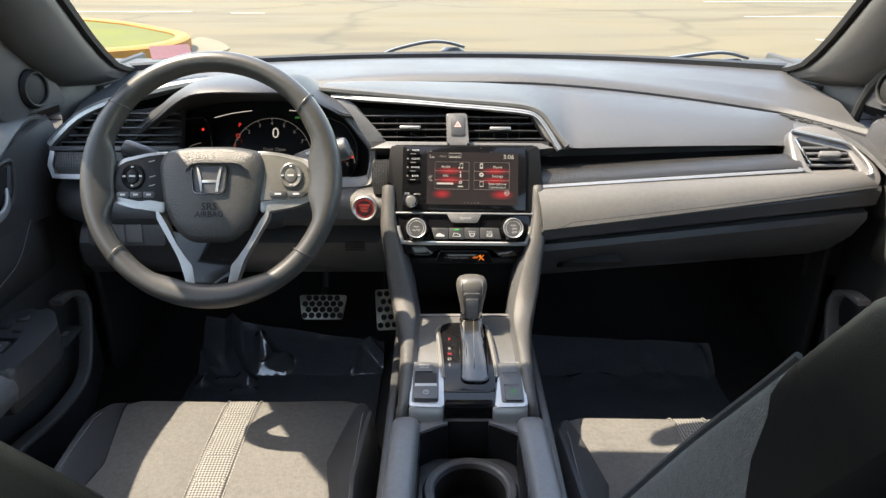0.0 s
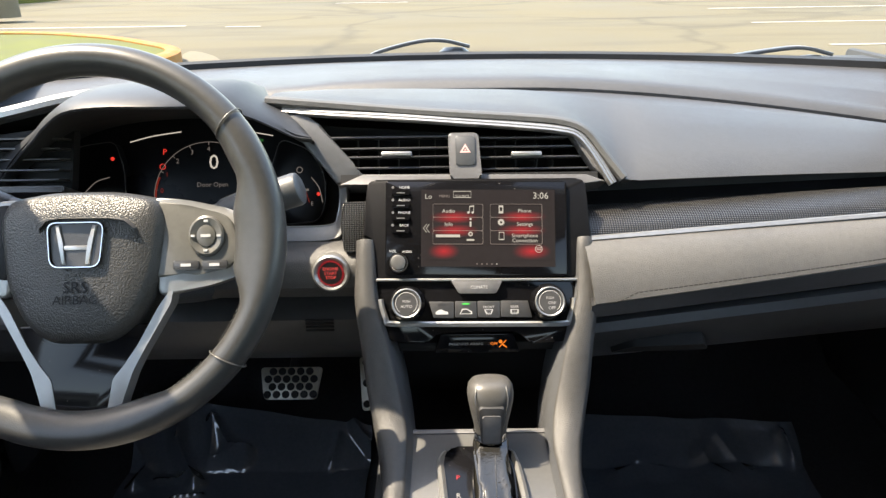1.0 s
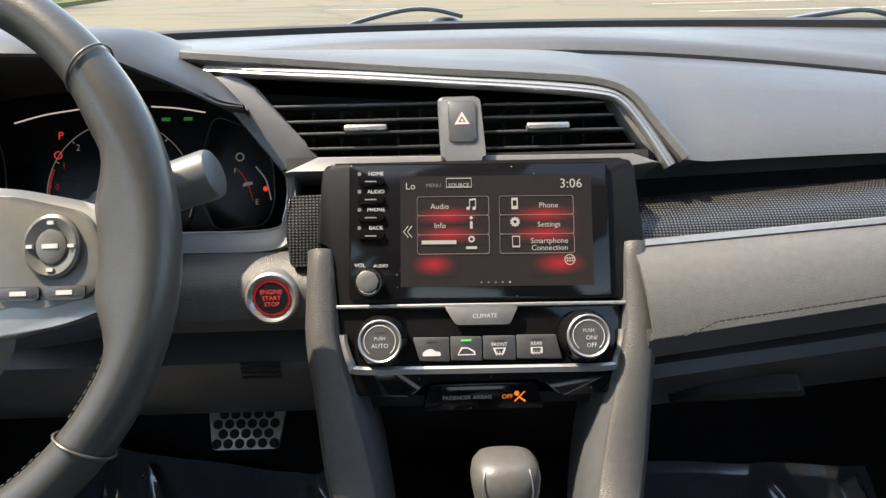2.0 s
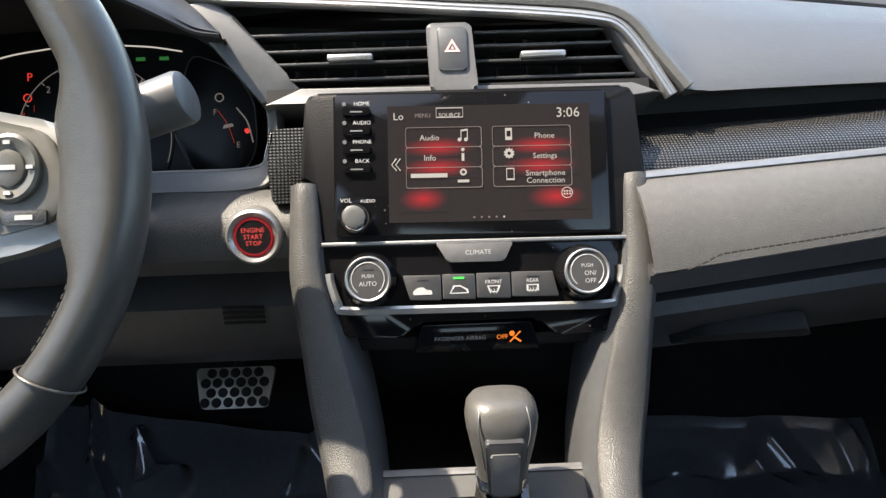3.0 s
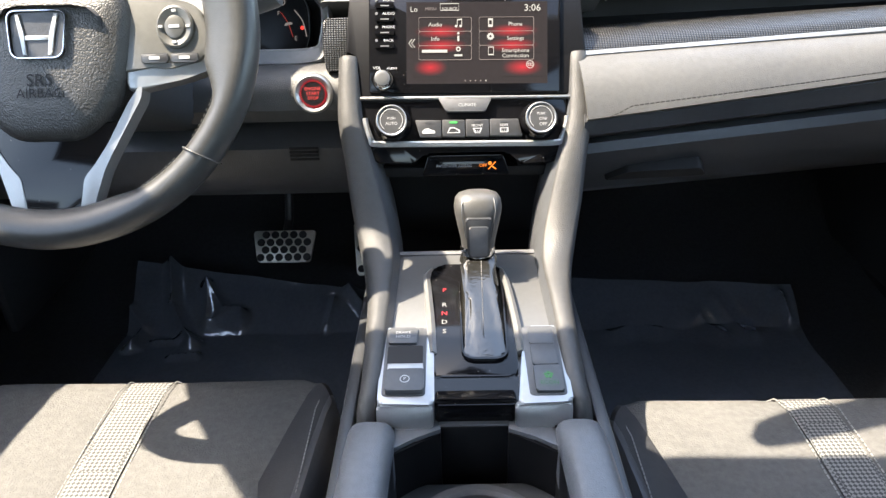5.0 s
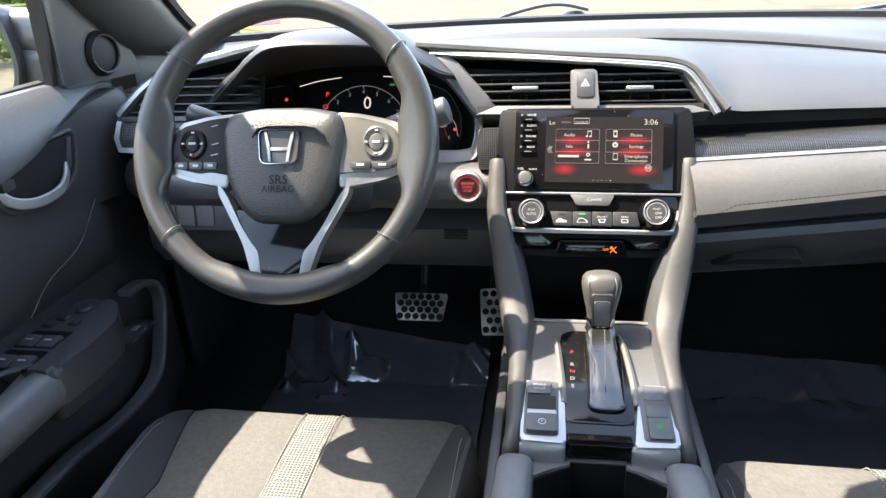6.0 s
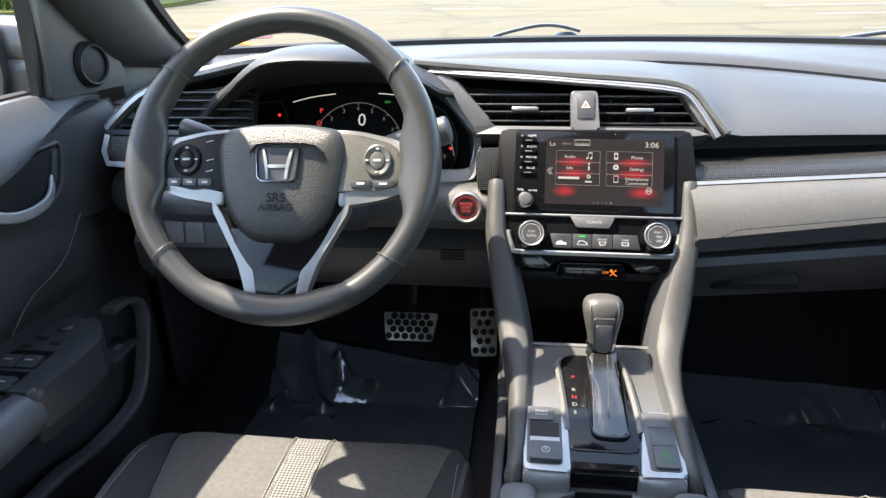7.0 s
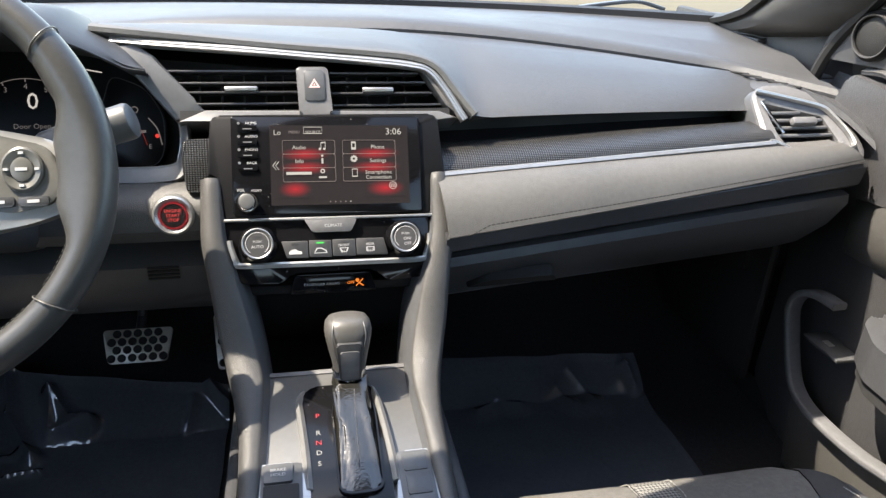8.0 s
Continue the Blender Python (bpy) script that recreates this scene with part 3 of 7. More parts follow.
def dash_pads():
    # upper cowl from the windscreen to the seam, with a rounded lip
    bm = B()
    rows = []
    for k in range(41):
        x = -0.725 + 1.45 * k / 40
        s = seam(x)
        foot = 1.775 - 0.175 * (x / 0.735) ** 2
        rows.append([(x, 1.84, 0.89), (x, foot + 0.02, 0.925), (x, foot - 0.01, 0.936), (x, mix(foot, s.y, 0.35), 0.944 - 0.3 * (0.943 - s.z)), (x, mix(foot, s.y, 0.7), 0.950 - 0.6 * (0.943 - s.z)), (x, s.y + 0.05, s.z + 0.0095), (x, s.y + 0.022, s.z + 0.0085), (x, s.y + 0.007, s.z + 0.004), (x, s.y, s.z - 0.004), (x, s.y + 0.004, s.z - 0.02), (x, s.y + 0.06, s.z - 0.03)])
    sheet(bm, rows)
    part("dash_top", bm, SOFT, DASH, "upper dash pad under the windscreen")
    # passenger pad: from the seam to the vent trim, then to its rounded lower edge
    low = curve([(-0.245, 1.205, 0.962), (-0.175, 1.198, 0.957), (-0.05, 1.192, 0.947), (0.056, 1.188, 0.940), (0.105, 1.186, 0.935), (0.132, 1.180, 0.925), (0.152, 1.168, 0.902), (0.174, 1.152, 0.876)], 28)
    top = [seam(mix(-0.245, 0.21, k / 28)) for k in range(29)]
    bm = B()
    rows = []
    for a, b in zip(top, low):
        mid = a.lerp(b, 0.5) + Vector((0, 0, 0.008))
        rows.append([a + Vector((0, 0.006, -0.012)), a + Vector((0, -0.004, -0.008)), a.lerp(mid, 0.5) + Vector((0, 0, 0.002)), mid, mid.lerp(b, 0.55) + Vector((0, 0, 0.005)), b + Vector((0, 0.012, 0.003)), b + Vector((0, 0.003, 0.0)), b + Vector((0, 0.004, -0.006))])
    for k in range(1, 19):
        t = k / 18
        x = mix(0.174, 0.60, t)
        a = seam(mix(0.21, 0.632, t))
        y = mix(1.155, 1.205, t)
        b = Vector((x, y, 0.873 - 0.008 * t * t))
        rows.append([a + Vector((0, 0.006, -0.012)), a + Vector((0, -0.004, -0.008)), a.lerp(b, 0.3) + Vector((0, 0, 0.010)), a.lerp(b, 0.55) + Vector((0, 0, 0.013)), a.lerp(b, 0.8) + Vector((0, 0, 0.010)), b + Vector((0, 0.012, 0.008)), b + Vector((0, 0.001, 0.0)), b + Vector((0, 0.03, -0.008))])
    sheet(bm, rows)
    part("passenger_pad", bm, SOFT, DASH, "large smooth passenger side pad")
    # silver strip round the centre vents, and the grey lip outside it
    path = [p + Vector((0, -0.003, 0)) for p in curve([(-0.226, 1.202, 0.9545), (-0.175, 1.193, 0.9515), (-0.094, 1.188, 0.947), (-0.012, 1.185, 0.941), (0.056, 1.182, 0.936), (0.103, 1.18, 0.931), (0.124, 1.177, 0.925), (0.141, 1.167, 0.906), (0.162, 1.149, 0.874)], 34)]
    part("vent_trim", sweep(B(), path, [(-0.0055, -0.006), (0.0045, -0.006), (0.0045, 0.0005), (0.003, 0.0028), (0.001, 0.002), (0.0, 0.0002), (-0.001, 0.001), (-0.004, 0.0), (-0.0055, -0.002)], up=(0, -0.88, 0.47)), SILVER, DASH, "bright silver strip round the vents")
    path = [p + Vector((0, -0.004, 0.003)) for p in low]
    part("vent_lip", sweep(B(), path, [(-0.0075, -0.012), (0.005, -0.012), (0.005, -0.002), (0.003, 0.002), (-0.002, 0.003), (-0.006, 0.0), (-0.0075, -0.004)], up=(0, -0.88, 0.47)), LIP, DASH, "grained rolled lip above the silver strip")


def louvres(name, outline_left, outline_right, zs, m, parent, depth=0.03, tilt=10):
    """Slats between two edges u(v), one mesh each."""
    for v in zs:
        u0, u1 = outline_left(v), outline_right(v)
        bm = B()
        box(bm, (u1 - u0, 0.0024, depth), m @ Matrix.Translation(((u0 + u1) / 2, v, -depth / 2 - 0.006)) @ pose(0, 0, 0, tilt), 0.0008, 2)
        part(name, bm, HARD, parent)


def centre_vents():
    v = thing("centre_air_vent", "pair of black slatted air vents beside a hazard button", "air vent", at=(0, 1.17, 0.9))
    bm = B()
    slab(bm, [(-0.215, 0.09), (-0.16, 0.0), (0.145, 0.0), (0.155, 0.02), (0.115, 0.066)], VENT, -0.075, -0.06)
    slab(bm, [(-0.155, 0.0), (0.145, 0.0), (0.145, 0.012), (-0.155, 0.012)], VENT, -0.07, -0.0)
    part("duct", bm, DEEP, v)
    left = lambda q: mix(-0.137, -0.185, (q - 0.012) / 0.06)
    zs = (0.0235, 0.0365, 0.047, 0.0605)
    louvres("slat", left, lambda q: -0.028, zs, VENT, v)
    louvres("slat", lambda q: 0.009, lambda q: mix(0.137, 0.112, (q - 0.02) / 0.04), (0.0205, 0.0345, 0.047, 0.058), VENT, v)
    for u in (-0.14, -0.115, -0.09, -0.065, -0.045, 0.03, 0.055, 0.08, 0.1):
        bm = B()
        box(bm, (0.0016, 0.055, 0.014), VENT @ Matrix.Translation((u, 0.04, -0.045)))
        part("vane", bm, HARD, v)
    for u, q in ((-0.0895, 0.0365), (0.063, 0.0345)):
        bm = B()
        box(bm, (0.036, 0.0055, 0.010), VENT @ Matrix.Translation((u, q, -0.004)), 0.002)
        part("slider", bm, SILVER, v, "silver vent slider")
    # sill and the strut towards the instruments
    part("vent_sill", slab(B(), [(-0.158, -0.001), (-0.128, 0.012), (0.132, 0.0085), (0.155, 0.0), (0.12, -0.003)], VENT, -0.05, 0.002, 0.0015), GREY, v, "grey lower vent edge")
    part("strut", slab(B(), [(-0.226, 0.084), (-0.16, 0.002), (-0.127, 0.011), (-0.142, 0.024), (-0.180, 0.074), (-0.200, 0.088)], VENT, -0.03, -0.003, 0.003), SMOOTH, v, "smooth grey strut")
    part("right_fillet", slab(B(), [(0.112, 0.063), (0.14, 0.018), (0.152, 0.006), (0.158, 0.012), (0.128, 0.058)], VENT, -0.02, -0.001, 0.002), GREY, v)
    hz = part("hazard_block", slab(B(), rounded([(-0.029, 0.058), (0.006, 0.058), (0.010, 0.004), (-0.027, 0.004)], 0.004), VENT, -0.03, 0.009, 0.003, 3), GREY, v, "grey block between the vents")
    part("hazard_button", slab(B(), rect(-0.0205, 0.02, 0.002, 0.054, 0.003), VENT, 0.006, 0.0105, 0.001), SMOOTH, hz)
    red = material("red_print", (0.7, 0.42, 0.4), 0.5)
    bm = B()
    ring(bm, [(-0.0155, 0.034), (-0.003, 0.034), (-0.00925, 0.0445)], [(-0.0125, 0.0357), (-0.006, 0.0357), (-0.00925, 0.0412)], VENT, 0.0104, 0.0109)
    slab(bm, [(-0.0105, 0.0365), (-0.008, 0.0365), (-0.00925, 0.039)], VENT, 0.0104, 0.0109)
    part("hazard_triangle", bm, red, hz, "red warning triangle")


def lower_dash():
    # passenger side bands, from the textured strip down to the glove box
    n = 24

    def at(t, y0, z0, y1, z1, x0=0.13, x1=0.575, bow=0.0):
        return Vector((mix(x0, x1, t), mix(y0, y1, t) - bow * math.sin(math.pi * t), mix(z0, z1, t)))
    bm = B()
    rows = []
    for k in range(n + 1):
        t = k / n
        rows.append([at(t, 1.165, 0.838, 1.19, 0.852), at(t, 1.142, 0.8375, 1.168, 0.8515), at(t, 1.122, 0.832, 1.150, 0.848), at(t, 1.112, 0.826, 1.144, 0.844), at(t, 1.108, 0.820, 1.143, 0.840)])
    sheet(bm, rows, thick=-0.003)
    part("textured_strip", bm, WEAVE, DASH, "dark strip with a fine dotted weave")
    bm = B()
    sheet(bm, [[at(t, 1.15, 0.834, 1.175, 0.848), at(t, 1.225, 0.838, 1.245, 0.848), at(t, 1.23, 0.870, 1.25, 0.868)] for t in (0, 0.25, 0.5, 0.75, 1)])
    part("recess", bm, DEEP, DASH, "black recess under the pad")
    path = [at(k / n, 1.098, 0.8225, 1.136, 0.8395, 0.121, 0.572) for k in range(n + 1)]
    part("silver_strip", sweep(B(), path, [(-0.004, -0.003), (0.003, -0.003), (0.003, 0.003), (-0.001, 0.004), (-0.004, 0.002)], up=(0, -0.5, 0.85)), SILVER, DASH, "bright silver strip along the dash")
    # light vinyl panel, narrowing to the right
    bm = B()
    rows = []
    for k in range(n + 1):
        t = k / n
        a = at(t, 1.097, 0.819, 1.136, 0.836, 0.121, 0.66)
        b = at(t, 1.050, 0.770, 1.112, 0.822, 0.128, 0.69, 0.004)
        rows.append([a + Vector((0, 0.01, 0)), a, a.lerp(b, 0.25) + Vector((0, -0.006, 0.004)), a.lerp(b, 0.55) + Vector((0, -0.007, 0.004)), a.lerp(b, 0.85) + Vector((0, -0.003, 0.0015)), b, b + Vector((0, 0.006, -0.004))])
    sheet(bm, rows, thick=-0.004)
    part("vinyl_panel", bm, LEATHER, DASH, "light grey grained vinyl panel with stitched edge")
    line = [at(k / n, 1.047, 0.783, 1.110, 0.8255, 0.172, 0.69, 0.004) + Vector((0, -0.004, 0.0)) for k in range(n + 1)]
    line = [Vector((0.150, 1.044, 0.771)), Vector((0.160, 1.043, 0.776))] + line
    part("stitching", stitches(line, 0.0055, 0.004, 0.0007), DEEP, DASH, "dark stitching along the vinyl edge")
    # black band, ledge and glove box
    bm = B()
    rows = []
    for k in range(n + 1):
        t = k / n
        rows.append([at(t, 1.056, 0.771, 1.116, 0.820, 0.126, 0.70), at(t, 1.050, 0.764, 1.112, 0.812, 0.126, 0.70), at(t, 1.052, 0.748, 1.118, 0.786, 0.126, 0.70), at(t, 1.066, 0.740, 1.13, 0.778, 0.126, 0.70), at(t, 1.09, 0.735, 1.15, 0.772, 0.126, 0.70)])
    sheet(bm, rows, thick=-0.004)
    part("lower_band", bm, HARD, DASH)
    gb = part("glove_box", sheet(B(), [[at(t, 1.078, 0.738, 1.135, 0.777, 0.128, 0.685), at(t, 1.060, 0.736, 1.118, 0.772, 0.128, 0.69), at(t, 1.056, 0.726, 1.116, 0.760, 0.128, 0.69), at(t, 1.078, 0.700, 1.130, 0.725, 0.128, 0.68), at(t, 1.110, 0.662, 1.155, 0.688, 0.13, 0.66), at(t, 1.135, 0.646, 1.18, 0.668, 0.13, 0.64), at(t, 1.22, 0.640, 1.25, 0.655, 0.13, 0.62)] for t in [k / n for k in range(n + 1)]], thick=-0.006), HARD, DASH, "closed black glove box lid")
    g = plane(0.215, 1.085, 0.694, -38)
    part("latch_recess", slab(B(), rounded([(-0.055, -0.012), (0.06, -0.004), (0.05, 0.012), (-0.03, 0.006)], 0.004), g, -0.01, 0.005, 0.002), DEEP, gb, "recessed glove box latch")


def around(outline, k=56):
    """The outline again with k points at even angles round its middle."""
    pts = [Vector(p) for p in outline]
    c = sum(pts, Vector((0, 0))) / len(pts)
    out = []
    for i in range(k):
        a = 2 * math.pi * i / k
        d = Vector((math.cos(a), math.sin(a)))
        best = 0.0
        for p, q in zip(pts, pts[1:] + pts[:1]):
            e = q - p
            den = d.x * e.y - d.y * e.x
            if abs(den) > 1e-12:
                w = p - c
                t = (w.x * e.y - w.y * e.x) / den
                s = (w.x * d.y - w.y * d.x) / den
                if -1e-6 <= s <= 1 + 1e-6 and t > best:
                    best = t
        out.append(tuple(c + d * best))
    return out


def right_end():
    """Rounded grey end of the dash with the passenger's side vent."""
    m = plane(0.60, 1.127, 0.828, 50)
    cap = [(-0.036, 0.014), (-0.030, 0.098), (-0.01, 0.112), (0.03, 0.112), (0.065, 0.102), (0.091, 0.078), (0.106, 0.036), (0.108, 0.002), (0.095, -0.013), (0.05, -0.016), (-0.004, -0.014)]
    hole = rounded([(-0.021, 0.084), (0.064, 0.060), (0.071, 0.032), (0.076, 0.018), (-0.003, 0.010), (-0.012, 0.033)], 0.004, 3)
    v = thing("side_air_vent", "grey slatted side vent at the dash end by the passenger", "air vent", "side vents", at=(0.63, 1.17, 0.86))
    part("vent_surround", ring(B(), around(rounded(cap, 0.012, 4)), around(hole), m, -0.05, 0.0, 0.004), GREY, v, "rounded grey vent surround")
    part("duct", slab(B(), rounded(cap, 0.012, 4), m, -0.07, -0.045), DEEP, v)
    bm = sheet(B(), [[m @ Vector((u * s + du, q * s, n)) for u, q in around(rounded(cap, 0.012, 4))] for s, du, n in ((0.99, 0, -0.004), (1.05, 0.001, -0.02), (1.06, 0.002, -0.06), (1.0, 0.0, -0.12))], close=True)
    part("end_cap", bm, SMOOTH, v)
    crest = curve([(0.598, 1.222, 0.884), (0.61, 1.220, 0.892), (0.63, 1.214, 0.897), (0.66, 1.197, 0.890), (0.69, 1.165, 0.870), (0.712, 1.125, 0.842)], 16)
    rows = []
    for k, p in enumerate(crest):
        s = seam(mix(0.605, 0.735, k / 16)) + Vector((0, 0.012, -0.008))
        rows.append([p + Vector((0, -0.006, -0.01)), p, p.lerp(s, 0.3) + Vector((0, 0, 0.003)), p.lerp(s, 0.7) + Vector((0, 0, 0.002)), s])
    part("end_pad", sheet(B(), rows), SOFT, DASH, "dash end falling to the side vent")
    for k in range(5):
        o = Vector((0.606 + 0.008 * k, 1.292 - 0.019 * k, 0.9005 - 0.0008 * k))
        bm = B()
        box(bm, (0.026, 0.006, 0.003), Matrix.Translation(o - Vector((0, 0, 0.0015))) @ pose(0, 0, 0, -6, 0, -50), 0.001)
        part("defroster_slot", bm, DEEP, DASH, "dark side window defroster slot")
    for q, u0, u1 in ((0.070, -0.018, 0.035), (0.058, -0.014, 0.064), (0.046, -0.010, 0.067), (0.034, -0.008, 0.07), (0.021, -0.003, 0.074)):
        bm = B()
        box(bm, (u1 - u0, 0.0045, 0.013), m @ Matrix.Translation(((u0 + u1) / 2, q, -0.010)) @ pose(0, 0, 0, 30), 0.0015)
        part("slat", bm, GREY, v)
    bm = B()
    box(bm, (0.036, 0.011, 0.010), m @ Matrix.Translation((0.026, 0.047, 0.004)), 0.003)
    part("slider", bm, GREY, v)
    path = curve([(-0.027, 0.097, 0.005), (0.023, 0.083, 0.005), (0.062, 0.070, 0.005), (0.074, 0.055, 0.005), (0.084, 0.034, 0.005), (0.088, 0.014, 0.005), (0.080, 0.004, 0.005), (0.034, 0.000, 0.005), (0.004, -0.003, 0.005), (-0.004, -0.001, 0.005), (-0.014, 0.008, 0.005), (-0.027, 0.016, 0.005), (-0.034, 0.017, 0.005)], 60)
    part("silver_loop", sweep(B(), [m @ p for p in path], [(-0.0022, -0.004), (0.0022, -0.004), (0.0022, 0.0015), (0.0, 0.003), (-0.0022, 0.0015)], up=m.to_3x3() @ Vector((0, 0, 1))), SILVER, v, "bright silver loop round the vent")
    part("chrome_edge", sweep(B(), [m @ Vector(p) for p in ((-0.024, 0.080, 0.003), (-0.014, 0.045, 0.004), (-0.009, 0.030, 0.003))], circle(0.0018, 8)), CHROME, v)


def left_vent():
    v = thing("side_air_vent", "black slatted side vent under a silver arc", "air vent", "side vents", at=(-0.62, 1.17, 0.9))
    m = plane(-0.62, 1.155, 0.876, 28)
    part("duct", slab(B(), rounded([(-0.075, 0.0), (0.13, 0.0), (0.13, 0.085), (0.03, 0.072), (-0.03, 0.05)], 0.01), m, -0.05, -0.035), DEEP, v)
    part("sill", slab(B(), rect(-0.08, -0.006, 0.14, 0.001, 0.002), m, -0.04, 0.002, 0.001), HARD, v)
    for q in (0.012, 0.024, 0.037, 0.050, 0.062):
        u0 = -0.075 + q * 1.0
        bm = B()
        box(bm, (0.13 - u0, 0.0025, 0.026), m @ Matrix.Translation(((u0 + 0.13) / 2, q, -0.018)) @ pose(0, 0, 0, 10), 0.0008)
        part("slat", bm, HARD, v)


dash_pads()
centre_vents()
lower_dash()
right_end()
left_vent()


# ---- instruments ----
CX = -0.356


def cluster():
    m = plane(CX, 1.165, 0.88, 24)
    nrm = m.to_3x3() @ Vector((0, 0, 1))
    c = thing("instrument_cluster", "dark instrument cluster with lit dials under a hood", "instrument cluster", at=(CX, 1.2, 0.88))
    DEPTH = -0.138
    # edge of the overhanging brow, the line where the hood meets the dash, and how far the hood swells between
    brow = curve([(-0.572, 1.150, 0.835), (-0.568, 1.165, 0.872), (-0.550, 1.170, 0.897), (-0.527, 1.160, 0.916), (-0.492, 1.134, 0.939), (-0.466, 1.113, 0.957), (-0.425, 1.085, 0.979), (-0.382, 1.078, 0.985), (-0.333, 1.08, 0.984), (-0.297, 1.100, 0.980), (-0.274, 1.125, 0.974), (-0.253, 1.135, 0.963), (-0.235, 1.145, 0.952), (-0.218, 1.152, 0.941), (-0.204, 1.156, 0.933), (-0.186, 1.158, 0.930)], 48)
    back = curve([(-0.590, 1.165, 0.835), (-0.588, 1.185, 0.872), (-0.575, 1.195, 0.897), (-0.555, 1.200, 0.914), (-0.53, 1.215, 0.932), (-0.51, 1.26, 0.942), (-0.47, 1.34, 0.944), (-0.41, 1.40, 0.944), (-0.35, 1.41, 0.944), (-0.305, 1.40, 0.948), (-0.280, 1.34, 0.958), (-0.265, 1.29, 0.962), (-0.250, 1.245, 0.961), (-0.233, 1.212, 0.957), (-0.207, 1.180, 0.945), (-0.187, 1.166, 0.928)], 48)
    swell = [p.x for p in curve([(q, 0, 0) for q in (0.0, 0.0, 0.0, 0.002, 0.004, 0.010, 0.018, 0.021, 0.021, 0.021, 0.017, 0.010, 0.006, 0.004, 0.002, 0.0)], 48)]
    rows = []
    for p, q, w in zip(brow, back, swell):
        row = [p + Vector((0, 0.012, -0.007)), p + Vector((0, 0.001, -0.004)), p + Vector((0, 0.0, -0.0015)), p + Vector((0, 0.003, 0.0005))]
        row += [p.lerp(q, t) + Vector((0, 0, w * math.sin(math.pi * t ** 0.75))) for t in (0.06, 0.15, 0.3, 0.45, 0.6, 0.75, 0.88, 1.0)]
        rows.append(row + [q + Vector((0, 0.01, -0.012))])
    part("hood", sheet(B(), rows), HOOD, c, "smooth dark hood over the dials", angle=50)
    # opening: the brow above, the bezel at the right and below, the column side at the left
    inn = [(0.166, 0.050, -0.004), (0.180, 0.031, -0.006), (0.192, 0.008, -0.008), (0.197, -0.018, -0.010), (0.194, -0.044, -0.010), (0.182, -0.056, -0.010), (0.11, -0.057, -0.010), (0.0, -0.057, -0.010), (-0.12, -0.057, -0.010), (-0.20, -0.056, -0.010), (-0.212, -0.052, -0.01), (-0.216, -0.046, 0.0)]
    rim_low = curve([m @ Vector(p) for p in inn], 48)
    top = curve([(-0.262, -0.045, 0), (-0.262, -0.04, 0), (-0.260, -0.03, 0), (-0.255, -0.02, 0), (-0.235, 0.03, 0), (-0.205, 0.062, 0), (-0.16, 0.085, 0), (-0.11, 0.097, 0), (-0.05, 0.102, 0), (0.0, 0.102, 0), (0.05, 0.10, 0), (0.09, 0.093, 0), (0.125, 0.078, 0), (0.15, 0.058, 0), (0.168, 0.04, 0), (0.176, 0.025, 0)], 48)
    low = curve([(0.178, 0.02, 0), (0.180, 0.01, 0), (0.181, -0.005, 0), (0.180, -0.02, 0), (0.178, -0.04, 0), (0.168, -0.058, 0), (0.11, -0.064, 0), (0.0, -0.064, 0), (-0.12, -0.064, 0), (-0.20, -0.062, 0), (-0.245, -0.058, 0), (-0.260, -0.050, 0)], 48)
    mouth = [p + Vector((0, 0.012, -0.007)) for p in brow] + rim_low
    floor = [m @ Vector((p.x, p.y, DEPTH)) for p in top + low]
    part("inner_hood", sheet(B(), [mouth, [p.lerp(q, 0.5) for p, q in zip(mouth, floor)], floor], close=True), DARK, c, "dark inside of the hood")
    face = part("dial_face", slab(B(), [(p.x * 1.02, p.y * 1.02) for p in top + low], m, DEPTH - 0.01, DEPTH), FACE, c, "glossy black dial face")
    # matt silver bezel along the right and lower edge
    inn = inn[:10]
    out = [(0.168, 0.054, 0.003), (0.184, 0.033, 0.004), (0.200, 0.008, 0.004), (0.2065, -0.018, 0.004), (0.2035, -0.058, 0.004), (0.186, -0.074, 0.004), (0.11, -0.075, 0.004), (0.0, -0.075, 0.004), (-0.12, -0.075, 0.004), (-0.205, -0.074, 0.004)]
    bm = B()
    rows = []
    for a, b in zip(curve(inn, 50), curve(out, 50)):
        rows.append([m @ (a + Vector((0, 0, -0.006))), m @ a, m @ a.lerp(b, 0.5), m @ a.lerp(b, 0.92), m @ (b + Vector((0, 0, 0.001))), m @ (b + (b - a) * 0.12 + Vector((0, 0, -0.004))), m @ (b + Vector((0, 0, -0.03)))])
    sheet(bm, rows)
    bezel = part("bezel", bm, BEZEL, c, "matt silver bezel")
    part("bezel_line", tube(B(), [m @ (p + Vector((0, 0, 0.0005))) for p in curve(inn[:9], 40)], 0.0009, 6), SILVER, bezel, "thin bright inner line")
    faint, red, white, dim, green = glow("faint_red_light", (1, 0.08, 0.05), 0.025), glow("red_light", (1, 0.06, 0.05), 0.12), glow("white_light", (0.8, 0.8, 0.82), 0.10), glow("dim_light", (0.6, 0.57, 0.6), 0.032), glow("green_light", (0.1, 0.8, 0.2), 0.022)
    f = m @ Matrix.Translation((0.0, 0.0, DEPTH + 0.0005))
    gc, R = (-0.003, -0.006), 0.0755

    def arc(a0, a1, r, cen, k=24):
        return [f @ Vector((cen[0] + r * math.cos(math.radians(mix(a0, a1, q / k))), cen[1] + r * math.sin(math.radians(mix(a0, a1, q / k))), 0.001)) for q in range(k + 1)]
